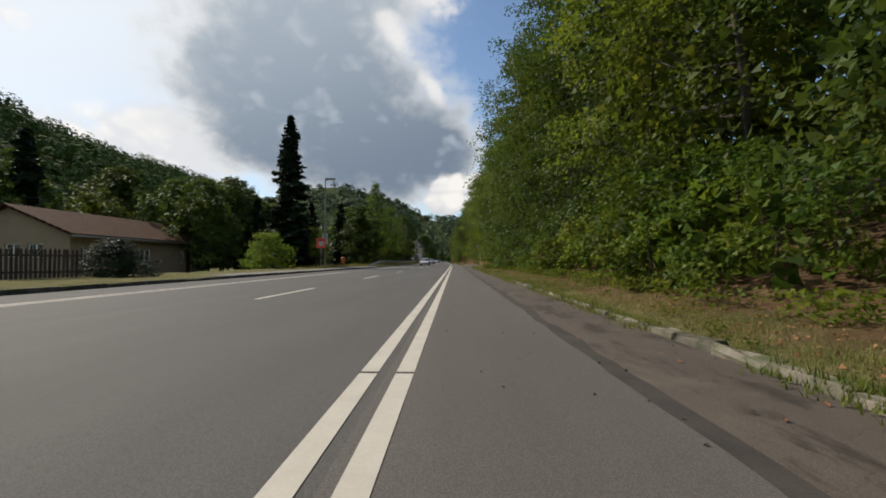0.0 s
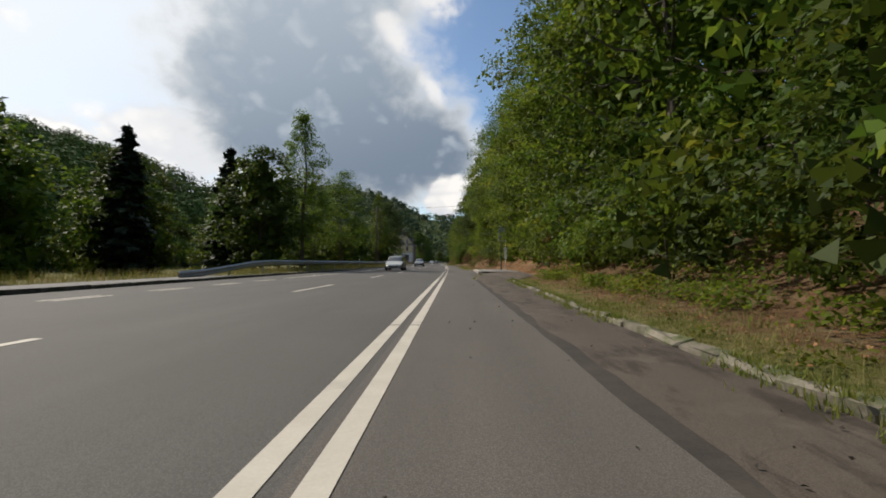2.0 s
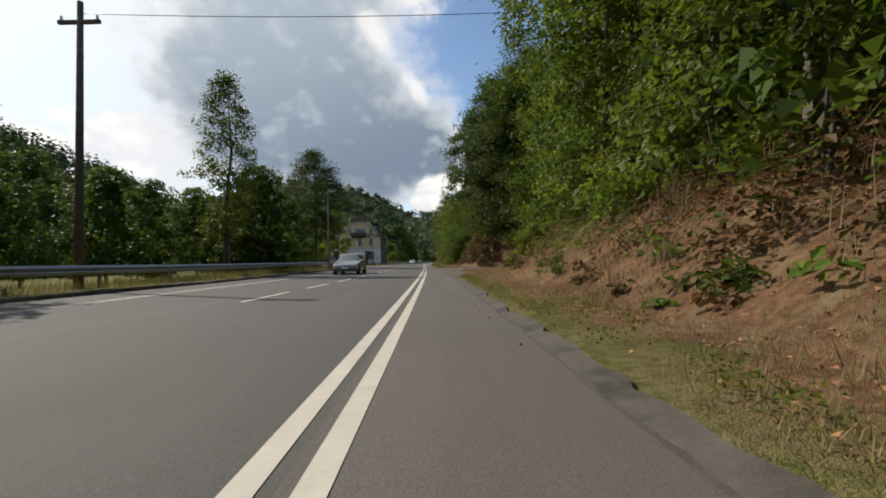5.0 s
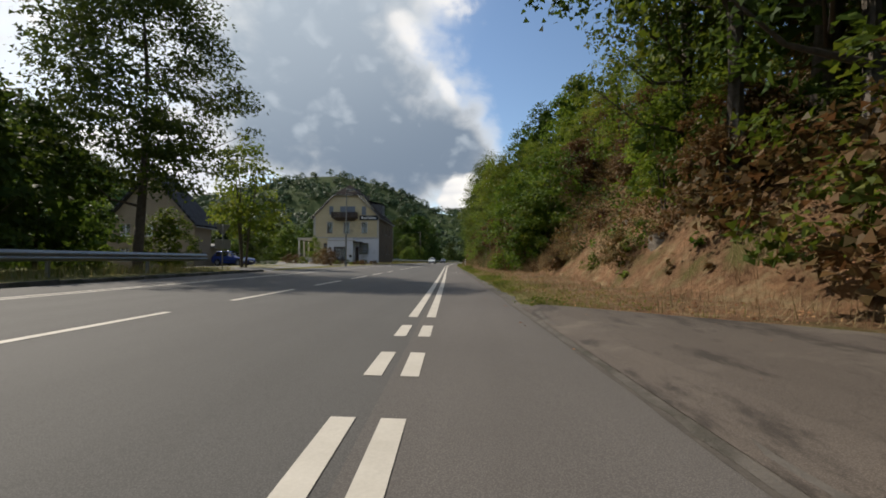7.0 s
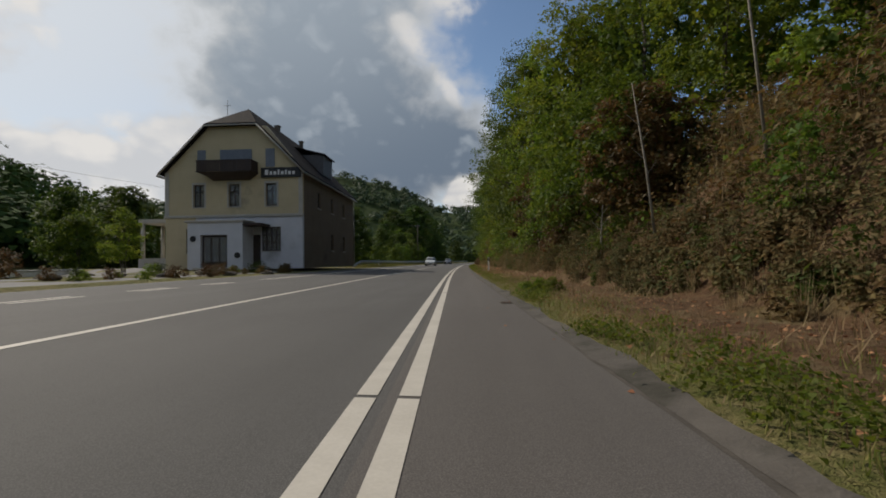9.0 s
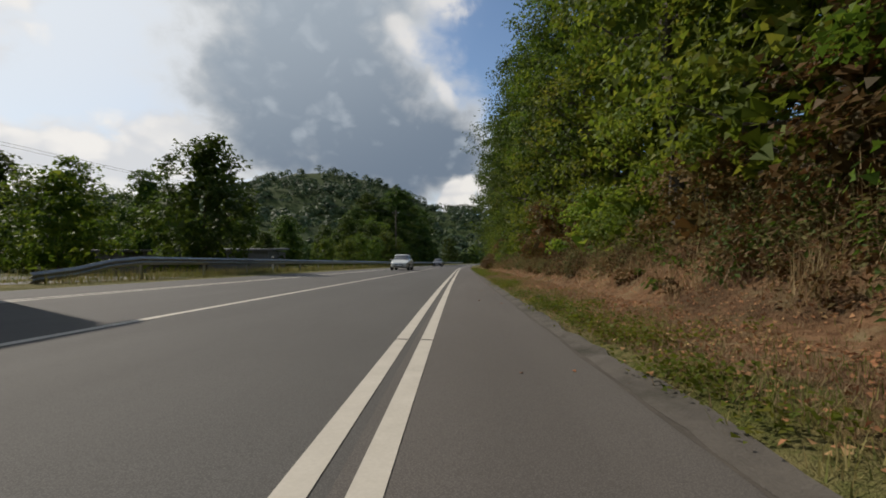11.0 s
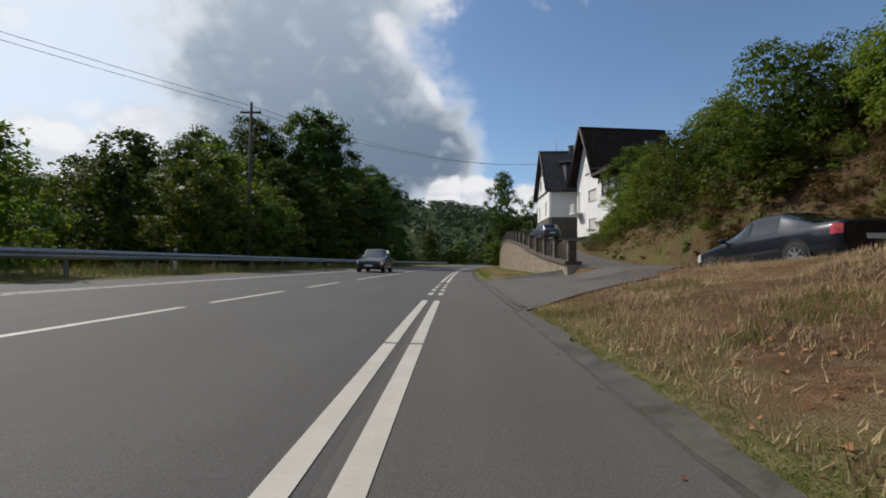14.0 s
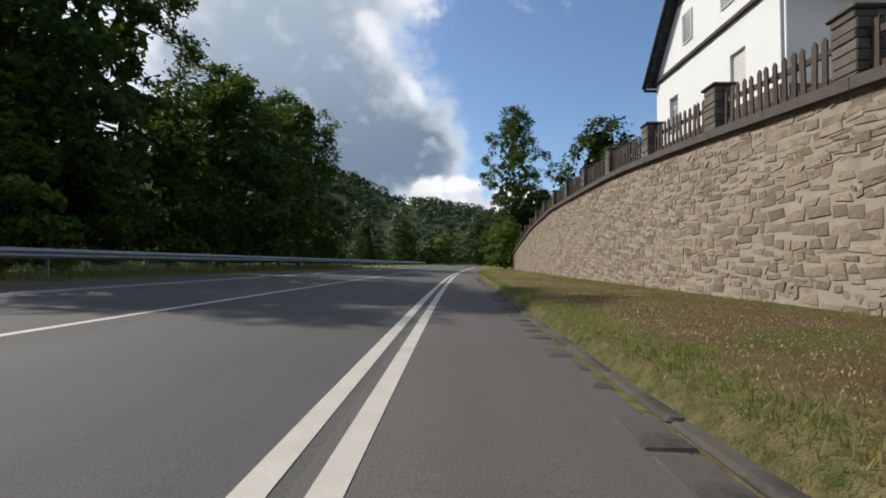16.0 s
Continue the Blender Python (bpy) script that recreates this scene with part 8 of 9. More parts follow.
            bm = bmesh.new()
            bmesh.ops.create_cone(bm, cap_ends=True, segments=20, radius1=0.06, radius2=0.055, depth=0.03, matrix=pose(0, sd * 0.085, 0, 90))
            for k in range(7):
                box(bm, -0.022, 0.022, sd * 0.078 - 0.01, sd * 0.078 + 0.01, 0.03, wheel * 0.62, m=pose(0, 0, 0, 0, 360 * k / 7, 0))
            outer = [(bm.verts.new((wheel * 0.66 * math.cos(a), sd * 0.088, wheel * 0.66 * math.sin(a))), bm.verts.new((wheel * 0.58 * math.cos(a), sd * 0.075, wheel * 0.58 * math.sin(a)))) for a in (2 * math.pi * k / 28 for k in range(28))]
            for k in range(28):
                p, q = outer[k], outer[(k + 1) % 28]
                bm.faces.new((p[0], q[0], q[1], p[1]))
            part("rim", bm, M["rim"], w)
            bm = bmesh.new()
            bmesh.ops.create_cone(bm, cap_ends=True, segments=24, radius1=wheel * 0.63, radius2=wheel * 0.63, depth=0.02, matrix=pose(0, sd * 0.045, 0, 90))
            part("brake", bm, M["black"], w)
    return ob


VAN = dict(belt=0.57, cowl=0.60, front=0.26, rear=-0.9, tail=-0.985, deck=0.6, panes=((0.16, 0.44), (-0.36, 0.12), (-0.86, -0.41)))
ESTATE = dict(belt=0.6, cowl=0.42, front=0.08, rear=-0.72, tail=-0.95, deck=0.66, panes=((0.02, 0.27), (-0.38, -0.03), (-0.72, -0.43)))
SEDAN = dict(belt=0.62, cowl=0.42, front=0.06, rear=-0.36, tail=-0.76, deck=0.68, panes=((0.0, 0.26), (-0.36, -0.05)))


def on_road(r, y, turn):
    return Matrix.Translation(P(r, y, 0.0, float(road_z(r, y)))) @ pose(0, 0, 0, 0, math.degrees(math.atan(float(fall(y)))), 0) @ pose(0, 0, 0, 0, 0, turn + math.degrees(float(heading(y))))


make_car("van", "silver people carrier in the oncoming lane", on_road(-5.3, 81.7, -90), 4.1, 1.65, 1.33, VAN, paint("silver_paint", (0.46, 0.46, 0.43), 0.4), True)
make_car("saloon_car", "dark silver saloon car in the oncoming lane", on_road(-5.6, 125.5, -90), 4.4, 1.75, 1.42, ESTATE, paint("dark_silver_paint", (0.2, 0.205, 0.21), 0.5))
make_car("estate_car", "pale silver estate car in the oncoming lane", on_road(-5.75, 248.2, -90), 4.5, 1.76, 1.5, ESTATE, paint("pale_silver_paint", (0.6, 0.6, 0.56), 0.3), True)
make_car("people_carrier", "black compact people carrier in the oncoming lane", on_road(-5.8, 294.6, -90), 4.4, 1.8, 1.56, ESTATE, paint("black_paint", (0.012, 0.014, 0.02), 0.2))
make_car("saloon_car", "dark blue saloon car standing on the drive", Matrix.Translation(Vector((3.7, 275.4, 0.5))) @ pose(0, 0, 0, 0, 0, 96) @ pose(0, 0, 0, 0, 6, 0), 4.6, 1.8, 1.42, SEDAN, paint("dark_blue_paint", (0.006, 0.009, 0.018), 0.3))
make_car("parked_car", "blue car parked beside the garage", Matrix.Translation(P(-24.4 - float(cx(176.6)), 176.6)) @ pose(0, 0, 0, 0, 0, -14), 4.2, 1.72, 1.45, ESTATE, paint("blue_paint", (0.02, 0.05, 0.25), 0.3))
make_car("parked_car", "dark car parked before the slate house", pose(4.2, 306.6, 3.0, 0, 0, 100), 4.2, 1.72, 1.45, ESTATE, paint("slate_blue_paint", (0.08, 0.1, 0.13), 0.3))

# ---- verge: grass, weeds, dry stalks, fallen leaves ----
def blades(pos, length, width, rng, lean=0.45):
    n = len(pos)
    a = rng.uniform(0, 2 * np.pi, n)
    d = np.stack([np.cos(a), np.sin(a), 0 * a], -1)
    s = np.stack([-np.sin(a), np.cos(a), 0 * a], -1)
    L = (length * rng.uniform(0.5, 1.4, n))[:, None]
    tip = pos + np.array([0, 0, 1.0]) * L + d * L * rng.normal(0, lean, (n, 1))
    v = np.stack([pos - s * width, pos + s * width, tip], 1).reshape(-1, 3)
    return v, np.arange(3 * n).reshape(n, 3)


def on_ground(r, y, up=0.0):
    return np.stack([cx(y) + r, y, ground_z(r, y) + up], -1)


def free(r, y):
    """Where plants may grow on the right."""
    paved = ((y > 68) & (y < 82.8) & (r < 4.7)) | ((y > 57) & (y < 69.5) & (r < 4.5)) | ((y > 114.6) & (y < 141) & (r < apron_edge(y) + 0.1)) | ((y > 271.4) & (y < 283.3) & (r < mouth(y) + 0.1)) | ((y > 257) & (y < 277.6) & (r > 6.6) & (r < 9.5)) | ((y >= 283.3) & (r > 4.5) & (r < mouth(y) + 0.3))
    return ~paved & (r > edge_right(y) + 0.16)


def stuff(name, V, F, material, label, category):
    tagged(link(name, mesh_np(name, V, F, material)), label, category, kind="stuff")


def verge():
    rng = np.random.default_rng(21)
    # grass in tufts along the road's rim
    n = 24000
    y = rng.uniform(-3, 346, n)
    r = edge_right(y) + 0.14 + rng.gamma(1.4, 0.55, n)
    thick = np.array([noise.noise((a * 0.5, b * 0.35, 7.0)) for a, b in zip(r, y)])
    lush = 0.08 + knots(y, (0, 0.15), (60, 0.05), (68, -0.1), (86, -0.1), (115, -0.1), (140, 0.1), (260, 0.1), (284, 0.0), (346, 0.0))
    ok = free(r, y) & (thick + lush + rng.normal(0, 0.15, n) > 0.0)
    r, y = r[ok], y[ok]
    m = 8
    rr, yy = np.repeat(r, m) + rng.normal(0, 0.06, len(r) * m), np.repeat(y, m) + rng.normal(0, 0.06, len(r) * m)
    V, F = blades(on_ground(rr, yy, -0.01), np.where(yy > 284, 0.045, 0.085), 0.0045, rng, 0.7)
    stuff("verge_grass", V, F, M["grass"], "short patchy green and straw grass on the verge", "grass")
    n = 9000
    y = rng.uniform(-3, 58, n)
    r = edge_right(y) + rng.normal(0.1, 0.12, n)
    ok = np.array([noise.noise((a * 0.4, 0.0, 17.0)) for a in y]) > -0.1
    m = 3
    rr, yy = np.repeat(r[ok], m) + rng.normal(0, 0.03, ok.sum() * m), np.repeat(y[ok], m) + rng.normal(0, 0.03, ok.sum() * m)
    V, F = blades(np.stack([cx(yy) + rr, yy, np.where(np.abs(rr - edge_right(yy) - 0.09) < 0.08, 0.045, 0.0)], -1), 0.065, 0.007, rng, 0.7)
    stuff("kerb_grass", V, F, M["lawn_green"], "grass and weeds growing over the kerb", "grass")
    n = 520
    y = rng.uniform(58.5, 69, n)
    ok = np.array([noise.noise((a * 0.9, 3.0, 17.0)) for a in y]) > -0.12
    r = walk_edge(y) + rng.normal(0.0, 0.035, n)
    rr, yy = np.repeat(r[ok], 4) + rng.normal(0, 0.02, ok.sum() * 4), np.repeat(y[ok], 4) + rng.normal(0, 0.03, ok.sum() * 4)
    V, F = blades(np.stack([cx(yy) + rr, yy, road_z(rr, yy)], -1), 0.03, 0.005, rng, 0.9)
    stuff("edge_grass", V, F, M["grass"], "moss and short grass in the footway's joint", "grass")
    # short grass before the wall: green along the kerb, the wall and in patches, straw between
    n = 64000
    y = 283.6 + 56 * rng.uniform(0, 1, n) ** 1.4
    r = rng.uniform(1.27, 4.6, n)
    patch = np.array([noise.noise((a * 0.9, b * 0.32, 41.0)) + 0.5 * noise.noise((a * 2.1, b * 0.9, 43.0)) for a, b in zip(r, y)])
    lush = 0.75 * smooth(0.6, 0.1, r - 1.25) + 0.6 * smooth(3.3, 4.2, r) + 0.35 * np.exp(-((r - 3.0) / 0.45) ** 2) - 0.3
    green = patch + lush + rng.normal(0, 0.12, n) > 0.0
    tall = np.where(green, np.where(r < 1.55, 0.07, 0.04), 0.022)
    V, F = blades(on_ground(r, y, -0.005), tall, np.where(green, 0.005, 0.007)[:, None], rng, 0.9)
    stuff("lawn_straw", V, F[~green], M["lawn_dry"], "dry straw-coloured blades in the mown strip", "dry grass")
    stuff("lawn_grass", V, F[green], M["lawn_green"], "short green grass in the strip before the stone wall", "grass")
    # dry grass on the slope below the side drive
    n = 42000
    y = rng.uniform(253, 274, n)
    r = 1.3 + rng.uniform(0, 1, n) ** 1.2 * 5.4
    patch = np.array([noise.noise((a * 0.7, b * 0.7, 51.0)) + 0.6 * noise.noise((a * 2.3, b * 2.3, 53.0)) for a, b in zip(r, y)])
    ok = free(r, y) & (patch > -0.25)
    r, y, patch = r[ok], y[ok], patch[ok]
    green = (patch > 0.28) & (r < 4.2)
    V, F = blades(on_ground(r, y, -0.01), np.where(patch > 0.1, 0.11, 0.06), 0.005, rng, 0.8)
    stuff("slope_straw", V, F[~green], M["lawn_dry"], "dry bleached grass on the slope below the drive", "dry grass")
    stuff("slope_grass", V, F[green], M["grass"], "green tufts in the dry slope", "grass")
    # leafy weeds
    n = 2300
    y = np.concatenate([rng.uniform(-2, 262, 900), rng.uniform(208, 262, 900), rng.uniform(140, 180, 500)])
    r = edge_right(y) + 0.16 + rng.gamma(1.5, np.where(np.arange(n) < 900, 0.4, 0.2), n)
    ok = free(r, y) & (np.array([noise.noise((a * 0.9, b * 0.55, 23.0)) for a, b in zip(r, y)]) > knots(y, (205, -0.02), (226, 0.0), (232, -0.3), (262, -0.2)))
    r, y = r[ok], y[ok]
    m = 46
    c = np.repeat(on_ground(r, y), m, 0) + rng.normal(0, 1, (len(r) * m, 3)) * np.array([0.1, 0.1, 0.0])
    c[:, 2] += rng.uniform(0.01, 0.13, len(c))
    V, F = leaves(c, rng.normal(0, 0.5, c.shape) + np.array([0, 0, 1.0]), 0.034, rng, 1.0, True)
    stuff("verge_weeds", V, F, M["leaf_lime"], "low green leafy weeds at the road's rim", "weeds")
    # yellow-green undergrowth at the foot of the wood
    n = 760
    y = rng.uniform(-3, 60, n)
    r = 3.5 + rng.gamma(2.0, 0.5, n)
    ok = np.array([noise.noise((a * 0.5, b * 0.4, 71.0)) for a, b in zip(r, y)]) > -0.1
    r, y = r[ok], y[ok]
    m = 44
    c = np.repeat(on_ground(r, y), m, 0) + rng.normal(0, 1, (len(r) * m, 3)) * np.array([0.17, 0.17, 0.0])
    c[:, 2] += rng.uniform(0.02, 0.36, len(c))
    V, F = leaves(c, rng.normal(0, 0.5, c.shape) + np.array([0, 0, 0.9]), 0.07, rng, 1.1, True)
    stuff("wood_undergrowth", V, F, M["leaf_lime"], "yellow-green leafy undergrowth at the foot of the wood", "undergrowth")
    n = 420
    y, r = rng.uniform(-1, 58, n), rng.uniform(-0.1, 2.0, n)
    q = np.stack([cx(y) + r, y, road_z(r, y) + 0.006], -1)
    V, F = leaves(q, rng.normal(0, 0.4, q.shape) + np.array([0, 0, 1.0]), 0.022, rng)
    stuff("road_crumbs", V, F, M["tar"], "dark crumbs of bark and earth on the asphalt", "litter")
    # dry stalks on the bank
    n = 80000
    y = rng.uniform(84, 300, n)
    r = rng.uniform(2.2, 15, n)
    dens = np.array([noise.noise((a * 0.35, b * 0.3, 2.0)) for a, b in zip(r, y)])
    ok = free(r, y) & (dens > -0.12) & (r > edge_right(y) + 0.9) & ~((y > 280) & (r < 9.6)) & ~((y > 200) & (r < 3.4))
    V, F = blades(on_ground(r[ok], y[ok], -0.02), 0.24, 0.007, rng, 0.8)
    stuff("dry_stalks", V, F, M["straw"], "dry brown stalks and grass on the bank", "dry grass")
    # short straw-coloured grass on the verge
    n = 46000
    y = np.concatenate([rng.uniform(86, 274, n // 2), rng.uniform(200, 274, n // 2)])
    r = edge_right(y) + 0.15 + rng.gamma(1.8, 0.75, n)
    ok = free(r, y) & (np.array([noise.noise((a * 0.8, b * 0.6, 12.0)) for a, b in zip(r, y)]) > -0.18) & (r < 5)
    rr, yy = np.repeat(r[ok], 3) + rng.normal(0, 0.05, ok.sum() * 3), np.repeat(y[ok], 3) + rng.normal(0, 0.05, ok.sum() * 3)
    V, F = blades(on_ground(rr, yy, -0.01), 0.07, 0.0042, rng, 0.8)
    stuff("straw_grass", V, F, M["straw"], "short dry straw-coloured grass on the verge", "dry grass")
    # fallen leaves
    n = 76000
    y = np.concatenate([rng.uniform(-3, 268, n // 2), rng.uniform(195, 262, n // 2)])
    r = edge_right(y) + 0.15 + rng.gamma(2.0, 1.3, n)
    ok = (free(r, y) | (rng.uniform(0, 1, n) < 0.05)) & (r < 13)
    q = on_ground(r[ok], y[ok], 0.02)
    V, F = leaves(q, rng.normal(0, 0.45, q.shape) + np.array([0, 0, 1.0]), 0.037, rng, 1.0, True)
    stuff("fallen_leaves", V, F, M["litter"], "brown and orange fallen leaves on the bank", "leaf litter")
    n = 40000
    y = rng.uniform(54, 134, n)
    r = rng.uniform(4.3, 11.0, n)
    ok = free(r, y)
    q = on_ground(r[ok], y[ok], 0.03)
    V, F = leaves(q, rng.normal(0, 0.6, q.shape) + np.array([0, 0, 1.0]), 0.05, rng, 1.2, True)
    stuff("bank_litter", V, F, M["litter"], "rust-brown leaf litter on the bank behind the platform", "leaf litter")
    n = 9000
    y, r = rng.uniform(56, 134, n), rng.uniform(4.4, 10.0, n)
    ok = free(r, y) & (np.array([noise.noise((a * 0.5, b * 0.5, 61.0)) for a, b in zip(r, y)]) > 0.05)
    V, F = blades(on_ground(r[ok], y[ok], -0.02), 0.22, 0.006, rng, 1.1)
    stuff("bank_twigs", V, F, M["straw"], "dry twigs and stalks on the bank", "dry grass")
    # a few leaves and crumbs on the asphalt
    n = 420
    y = rng.uniform(-1, 300, n)
    r = edge_right(y) - rng.gamma(1.0, 0.22, n)
    q = np.stack([cx(y) + r, y, road_z(r, y) + 0.006], -1)
    V, F = leaves(q, rng.normal(0, 0.15, q.shape) + np.array([0, 0, 1.0]), 0.04, rng)
    stuff("road_leaves", V, F, M["litter"], "scattered fallen leaves along the asphalt rim", "leaf litter")
    n = 260
    y = rng.uniform(58.5, 69, n)
    r = walk_edge(y) + 0.1 + (4.4 - walk_edge(y)) * rng.uniform(0, 1, n) ** 0.6
    q = on_ground(r, y, 0.045)
    V, F = leaves(q, rng.normal(0, 0.2, q.shape) + np.array([0, 0, 1.0]), 0.035, rng)
    stuff("footway_leaves", V, F, M["litter"], "dry leaves scattered on the footway", "leaf litter")
    # tall grass under the guard rails and in the meadow
    n = 52000
    y = rng.uniform(40, 345, n)
    r = -10.4 - rng.gamma(1.6, 1.3, n)
    ok = ~((y > 155) & (y < 217)) & (r > -22) & ~((y < 62) & (r > -11.7))
    z = np.stack([cx(y[ok]) + r[ok], y[ok], ground_z(r[ok], y[ok])], -1)
    V, F = blades(z, 0.34, 0.009, rng, 0.35)
    stuff("meadow_grass", V, F, M["grass"], "long dry and green grass under the guard rail", "grass")


verge()


def maple_leaf(r, y, size, turn, curl, material, label):
    """A five-lobed fallen leaf with its stalk."""
    bm = bmesh.new()
    tips = ((-150, 0.45), (-120, 0.28), (-95, 0.75), (-62, 0.36), (-45, 0.92), (-20, 0.42), (0, 1.0), (20, 0.42), (45, 0.92), (62, 0.36), (95, 0.75), (120, 0.28), (150, 0.45))
    mid = bm.verts.new((0, 0, 0.004))
    rim = [bm.verts.new((math.sin(radians(a)) * d * size, math.cos(radians(a)) * d * size, curl * size * d * d * (0.6 + 0.4 * math.sin(a * 0.11)))) for a, d in tips]
    for p, q in zip(rim, rim[1:]):
        bm.faces.new((mid, q, p))
    bm.faces.new((mid, rim[0], rim[-1]))
    tube(bm, [(0, 0, 0.005), (0.02, -size * 0.55, 0.006), (0.05, -size * 1.1, 0.012)], [0.004, 0.003, 0.002], 4)
    ob = part("fallen_leaf", bm, material)
    ob.matrix_world = Matrix.Translation(P(r, y, 0.012, float(road_z(r, y)) if r < 1.05 else None)) @ pose(0, 0, 0, 0, 0, turn)
    tagged(ob, label, "leaf", "fallen maple leaves")


for r, y, sz, tn, cu, mt, lab in ((0.51, 256.96, 0.075, 60, 0.3, "leaf_pale", "pale fallen maple leaf on the asphalt"), (0.59, 256.19, 0.07, 110, 0.35, "leaf_pale", "pale fallen maple leaf on the asphalt"), (0.91, 255.89, 0.075, 200, 0.3, "leaf_pale", "pale fallen maple leaf in the gutter"),
                                  (1.16, 256.07, 0.07, 20, 0.8, "litter", "curled brown fallen leaf by the gutter"), (0.92, 257.14, 0.06, 300, 0.4, "leaf_pale", "pale fallen maple leaf in the gutter"), (0.97, 257.51, 0.05, 250, 0.4, "leaf_pale", "pale fallen maple leaf in the gutter"),
                                  (1.02, 255.4, 0.06, 140, 0.4, "litter", "brown fallen leaf in the gutter"), (0.98, 236.2, 0.06, 80, 0.4, "leaf_pale", "pale fallen maple leaf in the gutter")):
    maple_leaf(r, y, sz, tn, cu, M[mt], lab)
for r, y, sz in ((1.3, 256.1, 0.17), (1.27, 256.9, 0.12), (1.34, 257.75, 0.13), (1.3, 258.8, 0.1), (1.28, 261.0, 0.1), (1.3, 254.2, 0.13)):
    rng = np.random.default_rng(int(y * 10))
    rr, yy = r + rng.normal(0, sz * 0.4, 130), y + rng.normal(0, sz * 0.5, 130)
    V, F = blades(on_ground(rr, yy, -0.01), sz, 0.006, rng, 0.6)
    tagged(link("grass_tuft", mesh_np("grass_tuft", V, F, M["lawn_green"])), "tuft of fresh green grass at the gutter", "grass", "grass tufts")


def rock(name, label, place, size, seed, material):
    rng = random.Random(seed)
    bm = bmesh.new()
    bmesh.ops.create_icosphere(bm, subdivisions=3, radius=1.0)
    off = Vector((rng.uniform(0, 50), rng.uniform(0, 50), 0))
    for v in bm.verts:
        d = noise.noise(v.co * 1.3 + off) * 0.35 + noise.noise(v.co * 3.5 + off) * 0.16 + noise.cell(v.co * 1.7 + off) * 0.2
        v.co = Vector((v.co.x * size[0], v.co.y * size[1], v.co.z * size[2])) * (1 + d)
    ob = part(name, bm, material)
    ob.location = place
    tagged(ob, label, "rock", "rocks")
    return ob


M["rock"] = surface("weathered_rock", (0.085, 0.07, 0.053), (0.16, 0.13, 0.098), 0.9, 3, 20, 0.9, 0.03, stain=(0.09, 0.085, 0.05))
for i, (r, y, s) in enumerate(((6.6, 157.0, (0.3, 0.7, 0.4)), (6.4, 150.0, (0.3, 0.5, 0.35)), (7.6, 176.5, (0.5, 0.8, 0.5)), (5.6, 146.0, (0.35, 0.6, 0.4)))):
    rock("rock", "grey-brown rock breaking through the bank", P(r, y, -0.35), s, i, M["rock"])
for i, (x, y) in enumerate(((-17.2, 184.0), (-15.6, 187.5), (-18.5, 188.5), (-14.6, 190.6), (-19.8, 186.3), (-16.6, 191.6), (-21.2, 189.8), (-13.8, 193.0))):
    rock("rock", "dark rubble stone bordering the forecourt", P(x - float(cx(y)), y, 0.04), (0.32, 0.26, 0.16), 40 + i, M["rock"])
# shrubs and dry plants round the forecourt
for i in range(34):
    yy = RT.uniform(180, 198)
    sow(shrub_kinds, RT.choice((4, 2, 4, 3)), -RT.uniform(10.7, 12.6) - max(0.0, 188 - yy) * RT.uniform(0, 0.9), yy, RT.uniform(0.12, 0.27))
for x, y, s, k in ((-14.6, 176.6, 0.62, 4), (-15.8, 178.4, 0.7, 4), (-17.2, 180.0, 0.5, 4), (-19.5, 182.4, 0.5, 2), (-21.5, 185.5, 0.5, 4), (-23.5, 188.0, 0.55, 4), (-18.3, 190.3, 0.35, 2), (-26.5, 188.5, 0.7, 3)):
    sow(shrub_kinds, k, x - float(cx(y)), y, s)


def bank_scrub(name, label, material, n, m, size, seed, spans, grow_by=1.0):
    """Low plants that cover the banks, in loose clumps."""
    rng = np.random.default_rng(seed)
    lo, hi = np.array([s[0] for s in spans]), np.array([s[1] for s in spans])
    pick = rng.choice(len(spans), n, p=(hi - lo) / (hi - lo).sum())
    y = rng.uniform(lo[pick], hi[pick])
    toe = knots(y, (84, 4.2), (95, 2.6), (112, 3.2), (117, 7.4), (131, 9.0), (138, 5.4), (142, 4.6), (150, 4.8), (161, 4.8), (170, 3.8), (180, 3.5), (200, 3.2), (257, 3.2), (263, 9.7), (277, 10.0), (283, 9.0), (292, 8.5), (300, 9.4))
    r = toe + rng.gamma(1.7, 2.2, n)
    near = np.clip((r - toe) / 1.2, 0.35, 1.0)
    ok = free(r, y) & (r < 18) & (np.array([noise.noise((a * 0.3, b * 0.25, 31.0 + seed)) for a, b in zip(r, y)]) > -0.22)
    r, y, near = r[ok], y[ok], near[ok]
    k = len(r)
    rad, tall = grow_by * rng.uniform(0.25, 0.7, k) * near, grow_by * rng.uniform(0.2, 0.75, k) * near
    d = rng.normal(size=(k, m, 3)) * 0.5
    d[..., 2] = np.abs(rng.normal(0.35, 0.35, (k, m)))
    c = on_ground(r, y)[:, None] + d * np.stack([rad, rad, tall], -1)[:, None]
    nrm = d + rng.normal(0, 0.5, d.shape) + np.array([0, 0, 0.7])
    V, F = leaves(c.reshape(-1, 3), nrm.reshape(-1, 3), size, rng, 1.25) if size else blades(c.reshape(-1, 3) - np.array([0, 0, 0.1]), 0.38, 0.007, rng, 0.55)
    stuff(name, V, F, material, label, "undergrowth")


